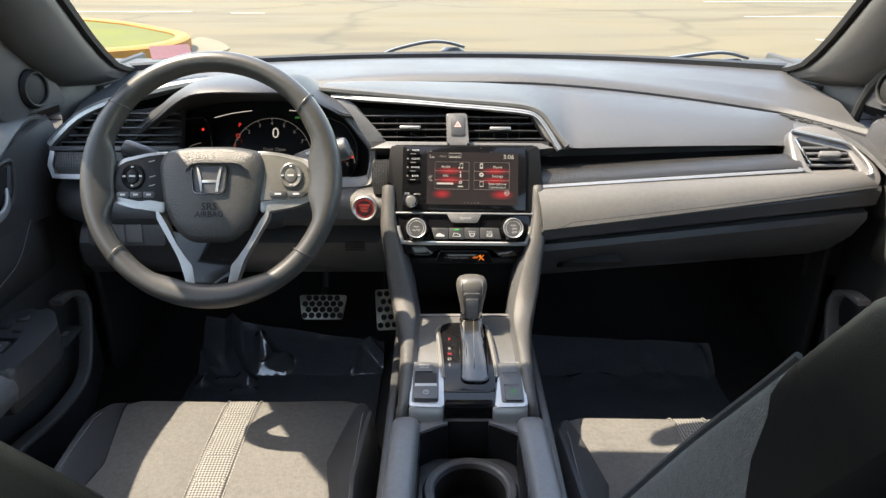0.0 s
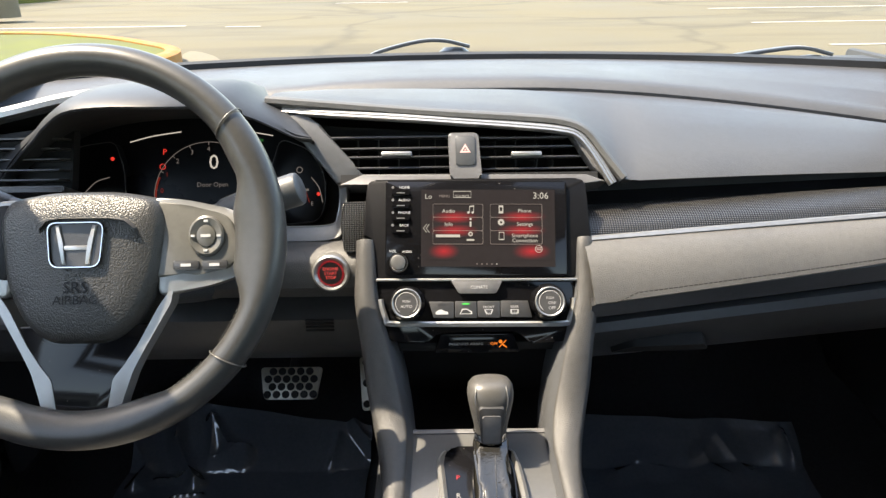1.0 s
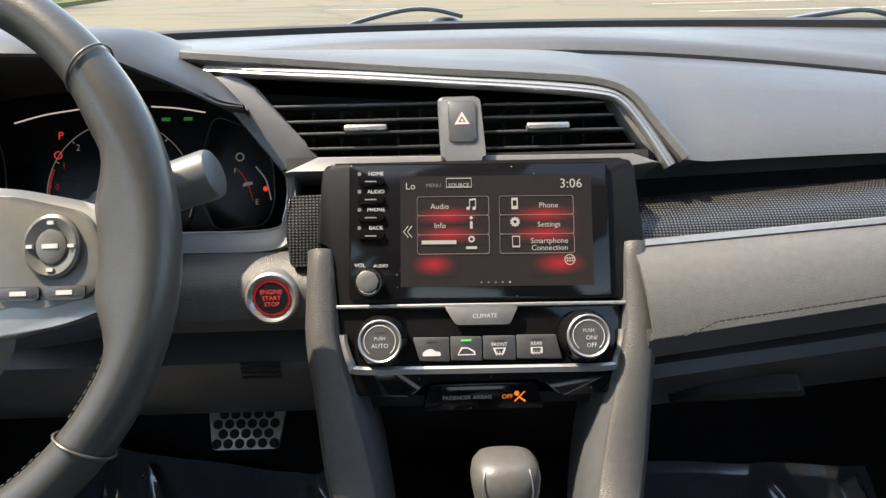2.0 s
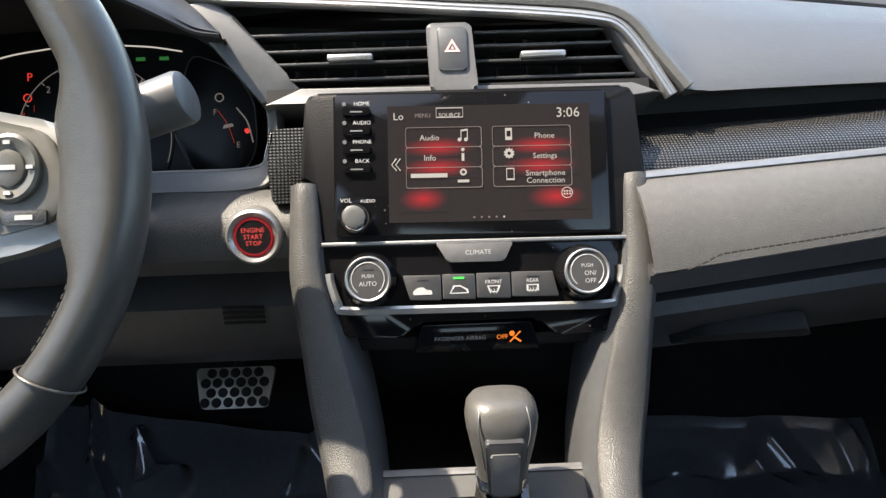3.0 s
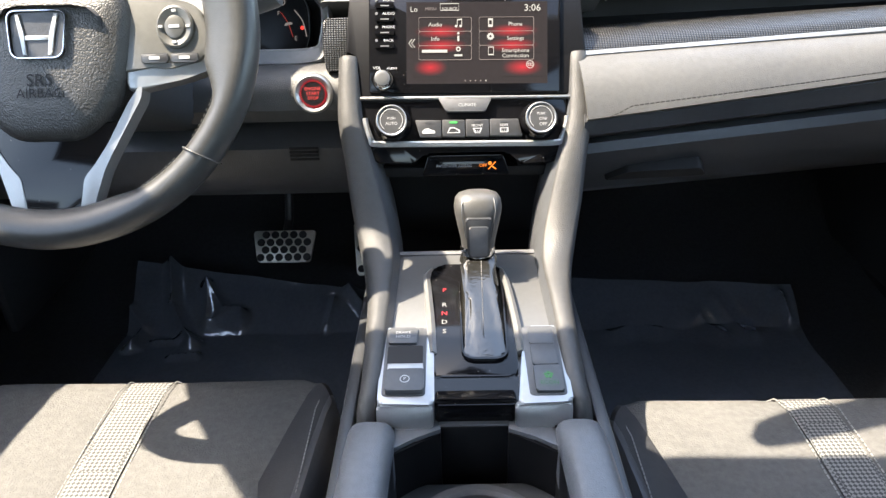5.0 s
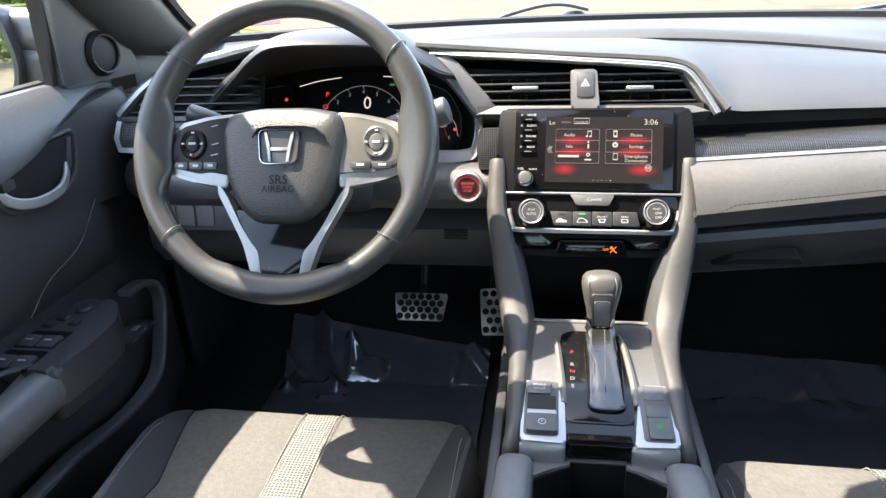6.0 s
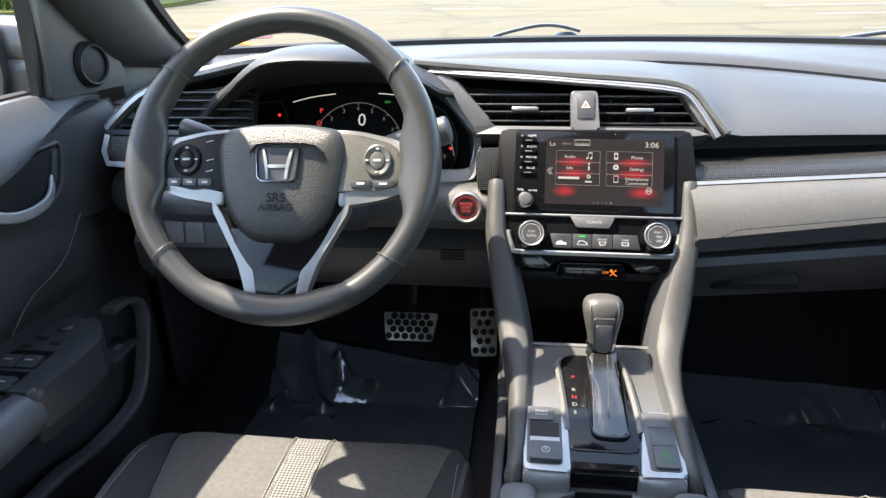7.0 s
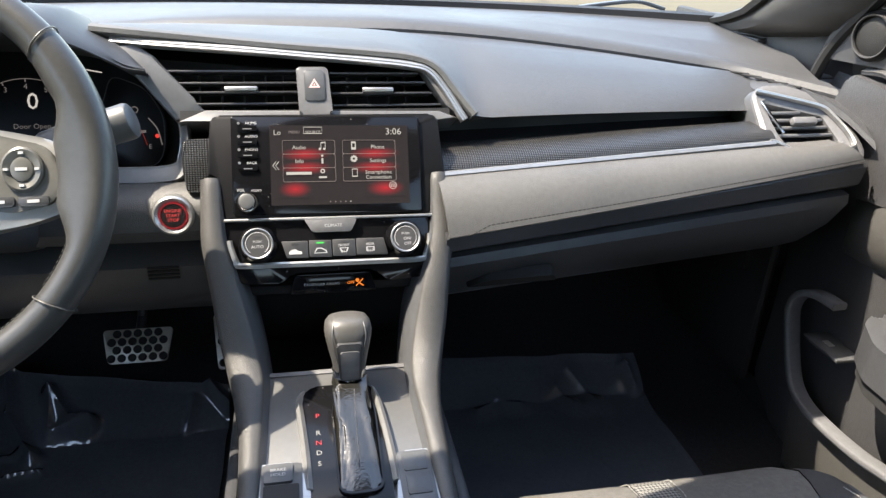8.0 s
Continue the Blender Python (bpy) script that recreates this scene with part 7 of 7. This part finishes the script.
# ---- doors ----
def door(s):
    lab = "dark car door with grey armrest insert and silver handle" if s > 0 else "dark car door with window switches and silver handle"
    d = thing("car_door", lab, "car door", "front doors", at=(s * 0.75, 0.7, 0.3))
    X = lambda x, y, z: Vector((s * x, y, z))
    side = Matrix(((0, 0, -s, s * 0.73), (1, 0, 0, 0), (0, 1, 0, 0), (0, 0, 0, 1)))  # u along y, v up, n into the car
    # main panel
    prof = [(0.79, 0.90), (0.775, 0.905), (0.76, 0.905), (0.748, 0.90), (0.738, 0.88), (0.735, 0.80), (0.742, 0.72), (0.745, 0.62), (0.745, 0.50), (0.742, 0.36), (0.76, 0.28)]
    ys = [-0.02, 0.2, 0.4, 0.6, 0.75, 0.9, 1.0, 1.1, 1.2, 1.26, 1.30]
    rows = [[X(x + 0.03 * max(0, y - 1.15) / 0.15, y, z + (0.012 * max(0, 1.0 - y) if z > 0.85 else 0) - (0.012 * max(0, y - 1.1) / 0.1 if z > 0.9 else 0)) for x, z in prof] for y in ys]
    part("door_panel", sheet(B(), rows, thick=0.004), DOOR, d, "black door panel")
    # upper pad above the crease
    crease = curve([(-0.02, 0.885, 0), (0.5, 0.876, 0), (0.72, 0.866, 0), (0.80, 0.857, 0), (0.84, 0.852, 0), (0.90, 0.855, 0), (0.976, 0.873, 0), (1.08, 0.902, 0), (1.16, 0.922, 0), (1.20, 0.928, 0)], 28)
    rows = []
    for p in crease:
        y, zc = p.x, p.y
        top = 0.937 + 0.012 * max(0, 1.0 - y) - 0.012 * max(0, y - 1.1) / 0.1
        zc = min(zc, top - 0.006)
        f = min(1.0, max(0.0, (1.13 - y) / 0.16))
        rows.append([X(0.768, y, top), X(0.748, y, top + 0.001), X(mix(0.742, 0.736, f), y, mix(top, zc, 0.12)), X(mix(0.735, 0.721, f), y, mix(top, zc, 0.35)), X(mix(0.730, 0.706, f), y, mix(top, zc, 0.65)), X(mix(0.727, 0.697, f), y, mix(top, zc, 0.9)), X(mix(0.728, 0.697, f), y, zc), X(0.729, y, zc - 0.004)])
    part("upper_pad", sheet(B(), rows), PAD, d, "soft grained upper door pad")
    # handle pod, bowl and lever
    pod = part("handle_pod", slab(B(), rounded([(0.845, 0.80), (0.87, 0.835), (0.98, 0.868), (1.10, 0.902), (1.21, 0.915), (1.235, 0.85), (1.22, 0.775), (1.15, 0.757), (0.90, 0.785)], 0.012), side, -0.03, 0.010, 0.006, 3), DOOR, d, "smooth dark handle surround")
    # flat black plate stands for the shade inside the bowl
    part("handle_bowl", slab(B(), rounded([(0.914, 0.846), (0.95, 0.860), (1.014, 0.874), (1.066, 0.876), (1.062, 0.850), (1.050, 0.824), (1.022, 0.808), (0.975, 0.805), (0.930, 0.812), (0.912, 0.828)], 0.010), side, -0.01, 0.0135, 0.001), DEEP, pod, "handle bowl, its shade a flat black plate")
    lever = curve([(0.912, 0.838, 0.012), (0.922, 0.824, 0.020), (0.945, 0.815, 0.025), (0.975, 0.812, 0.026), (1.005, 0.815, 0.024), (1.028, 0.824, 0.018), (1.042, 0.838, 0.012)], 20)
    part("door_lever", sweep(B(), [side @ p for p in lever], rounded([(-0.003, -0.008), (0.003, -0.008), (0.003, 0.006), (-0.003, 0.006)], 0.003, 3), up=(0, 0, 1)), PALE, d, "satin silver door lever")
    part("bowl_blade", slab(B(), [(1.035, 0.828), (1.047, 0.832), (1.060, 0.872), (1.051, 0.872)], side, 0.008, 0.0165, 0.001), SMOOTH, pod, "thin dark blade at the front of the bowl")
    # ring added to draw a highlight round the bowl
    part("bowl_edge", tube(B(), [side @ Vector((u, v, 0.0125)) for u, v in rounded([(0.908, 0.848), (0.95, 0.864), (1.014, 0.879), (1.071, 0.880), (1.067, 0.850), (1.055, 0.820), (1.024, 0.803), (0.975, 0.800), (0.925, 0.806), (0.906, 0.826)], 0.012)], 0.0035, 8, closed=True, up=(1, 0, 0)), DOOR, pod, "raised ring for the highlight round the handle bowl")
    bm = B()
    box(bm, (0.022, 0.014, 0.008), side @ Matrix.Translation((0.922, 0.845, 0.018)), 0.002)
    part("lock_switch", bm, HARD, d)
    # silver accent and bolster below
    part("accent", slab(B(), rounded([(0.0, 0.888), (0.0, 0.855), (0.40, 0.846), (0.72, 0.838), (0.803, 0.829), (0.845, 0.853), (0.72, 0.870)], 0.004), side, -0.02, 0.031, 0.003), PALE, d, "silver accent strip")
    ins = LEATHER if s > 0 else DOOR
    rows = []
    for k in range(19):
        y = mix(-0.02, 1.155, k / 18)
        zt = min(0.848, 0.824 + 0.15 * (0.752 - y))
        zb = mix(0.665, 0.66, k / 18)
        if s > 0:
            zb = 0.675
        f = 1 - max(0, (y - 1.08) / 0.075) ** 2
        rows.append([X(0.742, y, zt), X(mix(0.74, 0.722, f), y, zt - 0.004), X(mix(0.74, 0.716, f), y, mix(zt, zb, 0.3)), X(mix(0.74, 0.720, f), y, mix(zt, zb, 0.7)), X(0.738, y, zb), X(0.746, y, zb - 0.01)])
    part("door_insert", sheet(B(), rows), ins, d, "padded door insert")
    part("insert_seam", tube(B(), curve([X(0.7155, 1.08, 0.773), X(0.7145, 1.021, 0.724), X(0.7145, 0.947, 0.703), X(0.719, 0.905, 0.670)], 14), 0.0008, 5), GREY, d, "thin seam line")
    # armrest: console with switches and a padded rear half
    top = rounded([(s * 0.752, 1.000), (s * 0.730, 1.022), (s * 0.704, 1.034), (s * 0.672, 1.014), (s * 0.644, 0.965), (s * 0.642, 0.90), (s * 0.648, 0.838), (s * 0.752, 0.838)], 0.012, 4)
    part("armrest_front", slab(B(), top, Matrix.Translation((0, 0, 0.636)), -0.052, 0.0, 0.013, 5), LEATHERETTE, d, "dark armrest front")
    part("armrest_underside", slab(B(), [(x * 0.995 + s * 0.008, y - 0.004) for x, y in top], Matrix.Translation((0, 0, 0.584)), -0.02, 0.0), DARK, d, "dark base of the armrest")
    rows = []
    for k in range(15):
        y = mix(0.845, 0.0, k / 14)
        g = min(1, k / 3)
        xi = mix(0.646, 0.640, k / 14)
        zt = mix(0.630, 0.645, k / 14)
        rows.append([X(xi + 0.050, y, zt - 0.03 * g), X(xi + 0.045, y, zt - 0.006), X(xi + 0.030, y, zt + 0.003), X(xi + 0.015, y, zt), X(xi + 0.003, y, zt - 0.01), X(xi, y, zt - 0.025), X(xi + 0.004, y, zt - 0.045), X(0.75, y, zt - 0.064)])
    part("armrest_pad", sheet(B(), rows), ARM if s < 0 else LEATHER, d, "padded armrest with pull cup", angle=80)
    bm = B()
    sheet(bm, [[X(0.735, y, 0.632 + 0.012 * (0.85 - y)), X(0.70, y, 0.60)] for y in (0.84, 0.6, 0.3, 0.0)])
    part("pull_cup", bm, DEEP, d)
    part("cup_edge", tube(B(), curve([X(0.742, 0.0, 0.652), X(0.738, 0.6, 0.645), X(0.73, 0.75, 0.641), X(0.712, 0.82, 0.637), X(0.685, 0.848, 0.634)], 18), 0.004, 6), SMOOTH, d)
    if s < 0:
        for y, w in ((0.908, 0.05), (0.858, 0.05)):
            part("switch_well", slab(B(), rect(s * 0.714 - 0.029, y - 0.021, s * 0.714 + 0.029, y + 0.022, 0.003), Matrix.Translation((0, 0, 0.6355)), -0.004, 0.001), CASE, d, "dark well of the window switches")
            for x in (0.728, 0.700):
                sw = part("window_switch", slab(B(), rect(-0.0125, -0.018, 0.0125, 0.006, 0.002), Matrix.Translation((s * x, y, 0.6335)) @ pose(0, 0, 0, 8), -0.01, 0.0065, 0.002), SMOOTH, d, "dark window switch")
                bm = B()
                box(bm, (0.010, 0.0025, 0.0008), Matrix.Translation((s * x, y - 0.008, 0.6415)))
                part("switch_mark", bm, WHITE, sw)
        for x, y in ((0.730, 0.944), (0.698, 0.952), (0.724, 0.963)):
            bm = B()
            box(bm, (0.014, 0.012, 0.006), pose(s * x, y, 0.638), 0.0015)
            part("small_switch", bm, HARD, d)
        part("mirror_dial", lathe(B(), pose(s * 0.711, 0.992, 0.636), [(0.012, 0), (0.012, 0.003), (0.009, 0.006), (0, 0.006)], 20), HARD, d)
    # pocket: dark opening with a grey lip
    lip = curve([(1.10, 0.607, 0.012), (1.14, 0.605, 0.014), (1.170, 0.590, 0.016), (1.179, 0.562, 0.018), (1.166, 0.525, 0.019), (1.150, 0.490, 0.020), (1.122, 0.452, 0.022), (1.07, 0.440, 0.026), (0.98, 0.446, 0.030), (0.886, 0.466, 0.034), (0.75, 0.472, 0.038), (0.45, 0.475, 0.04), (0.0, 0.475, 0.04)], 60)
    part("pocket_lip", sweep(B(), [side @ p for p in lip], rounded([(-0.0055, -0.016), (0.0055, -0.016), (0.0055, 0.008), (-0.0055, 0.008)], 0.004, 3), up=(1, 0, 0)), ARM, d, "grey pocket lip")
    low = B()
    sheet(low, [[side @ p, side @ Vector((p.x, p.y - 0.05 - 0.1 * (0.6 - p.y), p.z - 0.004)), side @ Vector((p.x, min(p.y - 0.06, 0.29), p.z - 0.02))] for p in lip[28:]])
    part("pocket_wall", low, DOOR if s < 0 else LEATHER, d)
    bm = B()
    box(bm, (0.075, 0.006, 0.05), side @ Matrix.Translation((1.105, 0.535, 0.0)), 0.002)
    shelf = part("pocket_shelf", bm, SMOOTH, d)
    part("shelf_mark", box(B(), (0.016, 0.0012, 0.010), side @ Matrix.Translation((1.11, 0.5386, 0.006)), 0.0004, 1), PALE, shelf, "small pale catch on the shelf")
    part("edge_line", tube(B(), curve([X(0.738, 1.190, 0.515), X(0.738, 1.186, 0.47), X(0.738, 1.16, 0.41)], 8), 0.0012, 5), GREY, d, "thin light edge line")
    # sail panel with tweeter, window frame, pane
    tri = [(1.10, 0.930), (1.30, 0.922), (1.285, 0.955), (1.125, 1.13), (1.10, 1.14)]
    part("sail_panel", slab(B(), rounded(tri, 0.006), side, -0.03, -0.004, 0.004), HARD, d, "dark sail panel with tweeter")
    m = side @ Matrix.Translation((1.196, 0.966, -0.004)) @ pose(0, 0, 0, 0, -10)
    tw = part("tweeter", lathe(B(), m, [(0.034, -0.008), (0.033, 0.008), (0.0285, 0.013), (0.0265, 0.012), (0.0255, 0.008)], 40), CASE, d, "round tweeter")
    part("tweeter_ring", lathe(B(), m, [(0.0285, 0.0128), (0.0280, 0.0148), (0.0262, 0.0142), (0.0258, 0.011)], 40), DARK, tw)
    part("tweeter_mesh", lathe(B(), m, [(0.0258, 0.008), (0.018, 0.0105), (0.008, 0.0118), (0, 0.012)], 28), material("speaker_mesh", (0.012, 0.012, 0.012), 0.7, grain=0.4, grain_size=900, pattern="cells"), tw)
    part("front_channel", sweep(B(), [X(0.752, 1.100, 0.92), X(0.735, 1.085, 1.06), X(0.69, 1.03, 1.18), X(0.645, 0.93, 1.275)], [(-0.006, -0.008), (0.006, -0.008), (0.006, 0.006), (-0.006, 0.006)], up=(0, 1, 0)), RUBBER, d, "black window channel")
    part("window_frame", sweep(B(), curve([X(0.645, 0.93, 1.272), X(0.625, 0.8, 1.297), X(0.61, 0.4, 1.306), X(0.61, 0.03, 1.296)], 10), [(-0.02, -0.015), (0.02, -0.015), (0.02, 0.02), (-0.02, 0.02)]), RUBBER, d)
    pane = part("window_pane", sheet(B(), [[X(0.765, y, 0.93), X(0.74, y, 1.06), X(0.695, y, 1.18), X(0.63, y, 1.285)] for y in (0.03, 0.5, 0.8, 1.08)]), glass("door_glass"), d, "clear door glass")
    pane.visible_shadow = False
    if s > 0:
        part("door_seal", sweep(B(), curve([X(0.735, 1.298, 0.865), X(0.735, 1.292, 0.905), X(0.733, 1.266, 0.951), X(0.731, 1.23, 0.99), X(0.722, 1.18, 1.035)], 14), circle(0.009, 8), up=(1, 0, 0)), RUBBER, d, "black rubber door seal")
    # outer skin
    bm = B()
    sheet(bm, [[X(0.80, y, 0.93), X(0.86, y, 0.87), X(0.885, y, 0.65), X(0.87, y, 0.4), X(0.83, y, 0.24)] for y in (0.1, 0.6, 1.1, 1.35)], thick=0.004)
    part("outer_skin", bm, CARPAINT, d, "metallic grey outer skin")


CARPAINT = material("metallic_grey_paint", (0.055, 0.050, 0.056), 0.34, metal=0.3, coat=0.5, vary=0.05)
door(-1)
door(1)


def rear_sides():
    for s, name in ((-1, "wall_rear_left"), (1, "wall_rear_right")):
        bm = B()
        box(bm, (0.05, 1.05, 0.68), pose(s * 0.77, -0.55, 0.60), 0.01)
        tagged(part(name, bm, HARD), "plain dark rear door panel", "wall", kind="structure")


rear_sides()


def side_mirror(s):
    m = Matrix.Translation((s * 0.945, 1.15, 0.978)) @ pose(0, 0, 0, 0, 0, -s * 8) @ plane(0, 0, 0, 2)
    o = rounded([(-0.10, -0.058), (0.095, -0.066), (0.098, 0.062), (-0.06, 0.066), (-0.105, 0.03)] if s > 0 else [(-0.095, -0.066), (0.085, -0.066), (0.098, -0.02), (0.085, 0.062), (-0.098, 0.066)], 0.026, 6)
    t = thing("side_mirror", "grey door mirror reflecting trees", "side mirror", "door mirrors", at=m.translation)
    rows = []
    for k, n in ((0.95, -0.004), (1.0, 0.0), (1.04, -0.006), (1.06, -0.03), (1.0, -0.07), (0.8, -0.10), (0.4, -0.118), (0.05, -0.122)):
        rows.append([m @ Vector((u * k, v * k, n)) for u, v in o])
    part("mirror_shell", sheet(B(), rows, close=True), CARPAINT, t, "metallic grey mirror shell")
    mm = bpy.data.materials.get("mirror_silver") or material("mirror_silver", (0.85, 0.87, 0.87), 0.02, metal=1.0, vary=0.0)
    part("mirror_glass", slab(B(), [(u * 0.95, v * 0.95) for u, v in o], m, -0.008, -0.002), mm, t, "mirror glass")
    part("mirror_frame", ring(B(), [(u * 1.05, v * 1.05) for u, v in o], [(u * 0.94, v * 0.94) for u, v in o], m, -0.03, 0.003, 0.003), HARD, t, "black frame round the glass")
    part("mirror_foot", sweep(B(), [(s * 0.90, 1.225, 0.955), (s * 0.84, 1.225, 0.95), (s * 0.775, 1.225, 0.945)], rounded([(-0.05, -0.05), (0.05, -0.05), (0.05, 0.03), (-0.05, 0.03)], 0.02), up=(0, 0, 1)), HARD, t, "black mirror foot")
    part("mirror_cap", sweep(B(), [(s * 0.905, 1.225, 1.000), (s * 0.85, 1.228, 0.998), (s * 0.79, 1.232, 0.992)], rounded([(-0.052, -0.03), (0.052, -0.03), (0.045, 0.035), (-0.045, 0.035)], 0.022), up=(0, 0, 1)), CARPAINT, t, "metallic grey cap over the mirror foot")


side_mirror(-1)
side_mirror(1)


def rear_view_mirror():
    t = thing("rear_view_mirror", "black rear-view mirror on a stalk behind the windscreen", "mirror", at=(0.0, 0.96, 1.27))
    # unseen mirror, slimmed and placed to fit its shadow on the seat
    m = Matrix.Translation((-0.035, 0.938, 1.245)) @ pose(0, 0, 0, 0, 0, 14) @ plane(0, 0, 0, -6)
    o = rounded([(-0.100, -0.012), (0.100, -0.020), (0.112, 0.002), (0.100, 0.020), (-0.100, 0.014), (-0.110, 0.002)], 0.010, 5)
    rows = [[m @ Vector((u * k, v * k, n)) for u, v in o] for k, n in ((0.95, 0.0), (1.0, -0.004), (1.0, -0.016), (0.85, -0.032), (0.5, -0.042), (0.02, -0.044))]
    part("mirror_case", sheet(B(), rows, close=True), HARD, t, "black mirror case")
    part("mirror_glass", slab(B(), [(u * 0.95, v * 0.95) for u, v in o], m, -0.004, 0.0005), bpy.data.materials["mirror_silver"], t, "mirror glass")
    part("mirror_stalk", sweep(B(), [(-0.020, 0.968, 1.25), (0.0, 1.0, 1.285), (0.01, 1.01, 1.325)], circle(0.012, 10), up=(0, 1, 0)), HARD, t)
    # unseen block, widened to darken the front of the passenger seat
    part("shade_block", slab(B(), rounded([(-0.085, -0.06), (0.10, -0.06), (0.10, 0.06), (-0.085, 0.06)], 0.02), Matrix.Translation((0.055, 0.975, 1.315)) @ pose(0, 0, 0, -25), -0.02, 0.012, 0.006), HARD, t, "unseen black block that shades the passenger seat")


rear_view_mirror()


# ---- windscreen wipers and sticker ----
def wiper(x0, x1, y, z):
    w = thing("wiper", "grey windscreen wiper arm resting at the glass foot", "wiper", "wipers", at=(x1, y, z))
    part("pivot_cap", lathe(B(), pose(x1, y + 0.015, z - 0.03, -10), [(0.034, 0), (0.032, 0.018), (0.022, 0.026), (0, 0.028)], 20), HARD, w)
    part("wiper_arm", sweep(B(), curve([(x1 + 0.03, y, z), (x1 - 0.02, y - 0.005, z + 0.012), (x1 - 0.07, y - 0.01, z + 0.012), (mix(x1, x0, 0.8), y - 0.015, z - 0.004), (x0, y - 0.02, z - 0.018)], 16), rounded([(-0.008, -0.003), (0.008, -0.003), (0.008, 0.004), (-0.008, 0.004)], 0.002, 2)), HARD, w)
    part("blade", sweep(B(), [(x1 + 0.1, y - 0.0, z - 0.03), (mix(x1, x0, 0.5), y - 0.01, z - 0.032), (x0 - 0.35, y - 0.03, z - 0.034)], [(-0.006, -0.006), (0.006, -0.006), (0.003, 0.006), (-0.003, 0.006)]), RUBBER, w)


wiper(-0.19, -0.01, 1.845, 0.951)
wiper(0.43, 0.665, 1.72, 0.941)
bm = B()
box(bm, (1.70, 1.0, 0.03), pose(0, 2.42, 0.785, -11), 0.01)
box(bm, (1.62, 0.2, 0.04), pose(0, 1.88, 0.86, -8), 0.01)
tagged(part("bonnet", bm, CARPAINT), "metallic grey sloping bonnet", "bonnet", kind="structure")
st = Matrix.Translation((-0.605, 1.51, 0.984)) @ pose(0, 0, 0, 0, 0, 26) @ plane(0, 0, 0, 50)
bm = slab(B(), rect(-0.04, -0.018, 0.04, 0.018, 0.003), st, 0, 0.001)
tagged(part("windscreen_sticker", bm, material("faded_red_sticker", (0.13, 0.05, 0.065), 0.6)), "faded red sticker in the windscreen corner", "sticker")


# ---- clear film on the floor ----
def crease(p, line, width):
    """1 on the line, falling to 0 at the width; fades towards its ends."""
    best = 0.0
    for (ax, ay), (bx, by) in zip(line, line[1:]):
        a, d = Vector((ax, ay)), Vector((bx - ax, by - ay))
        k = min(1.0, max(0.0, (p - a).dot(d) / d.length_squared))
        best = max(best, 1.0 - (p - a - d * k).length / width)
    return best


def film_sheet(x0, x1, y0, y1a, y1b, seed, creases, label):
    bm = B()
    nx, ny = 170, 170
    off = Vector((seed * 3.1, seed * 1.7, 0))
    rows = []
    for j in range(ny + 1):
        r = []
        for i in range(nx + 1):
            u, v = i / nx, j / ny
            x, y = mix(x0, x1, u), mix(y0, mix(y1a, y1b, u), v)
            base = 0.283 + 0.8 * max(0.0, y - 1.36)
            p = Vector((x * 5, y * 5, 0)) + off
            warp = p + 0.5 * Vector((noise.noise(p * 1.1), noise.noise(p * 1.1 + Vector((5, 1, 2))), 0))
            h = 0.006 * noise.noise(p * 0.7) + 0.0012 * noise.noise(warp * 2.2) + 0.005 * max(0.0, noise.noise(p * 0.4)) * (1 - abs(noise.noise(warp * 1.3))) ** 9
            flat = Vector((x, y)) + 0.006 * Vector((noise.noise(p * 3), noise.noise(p * 3 + Vector((9, 0, 0)))))
            for line, width, height in creases:
                h += height * crease(flat, line, width) ** 1.4
            h *= min(1.0, max(0.0, (y - 1.12) / 0.06))
            edge = min(u, 1 - u, v, 1 - v)
            x += 0.012 * noise.noise(Vector((y * 9, seed, 0)))
            r.append((x, y + 0.008 * noise.noise(Vector((x * 8, seed + 4, 0))), base + h + 0.002 * max(0, 0.03 - edge) / 0.03))
        rows.append(r)
    sheet(bm, rows)
    return tagged(part("floor_film", bm, FILM), label, "floor cover", "floor films")


FILM = material("clear_plastic_film", (0.112, 0.126, 0.150), 0.10, spec=0.9, coat=1.0, vary=0.10, stain=12.0)
film_sheet(-0.60, -0.175, 1.0, 1.475, 1.42, 1, [
    ([(-0.533, 1.468), (-0.527, 1.401), (-0.471, 1.33)], 0.022, 0.022),
    ([(-0.465, 1.428), (-0.462, 1.374), (-0.399, 1.381)], 0.018, 0.014),
    ([(-0.465, 1.428), (-0.432, 1.39), (-0.399, 1.381)], 0.022, 0.018),
    ([(-0.598, 1.393), (-0.567, 1.364), (-0.57, 1.32)], 0.020, 0.018),
    ([(-0.542, 1.338), (-0.50, 1.342)], 0.014, 0.008),
    ([(-0.496, 1.29), (-0.455, 1.299)], 0.013, 0.009),
    ([(-0.205, 1.421), (-0.174, 1.387)], 0.018, 0.016),
    ([(-0.246, 1.363), (-0.234, 1.405)], 0.014, 0.010),
    ([(-0.304, 1.182), (-0.276, 1.174)], 0.012, 0.006)], "crinkled glossy plastic film over the driver's floor")
film_sheet(0.15, 0.585, 0.98, 1.437, 1.42, 2, [
    ([(0.414, 1.373), (0.45, 1.327)], 0.030, 0.012),
    ([(0.263, 1.345), (0.298, 1.364), (0.34, 1.354)], 0.035, 0.010),
    ([(0.557, 1.406), (0.568, 1.361)], 0.020, 0.014),
    ([(0.441, 1.40), (0.485, 1.333)], 0.034, 0.010)], "crinkled glossy plastic film over the passenger floor")
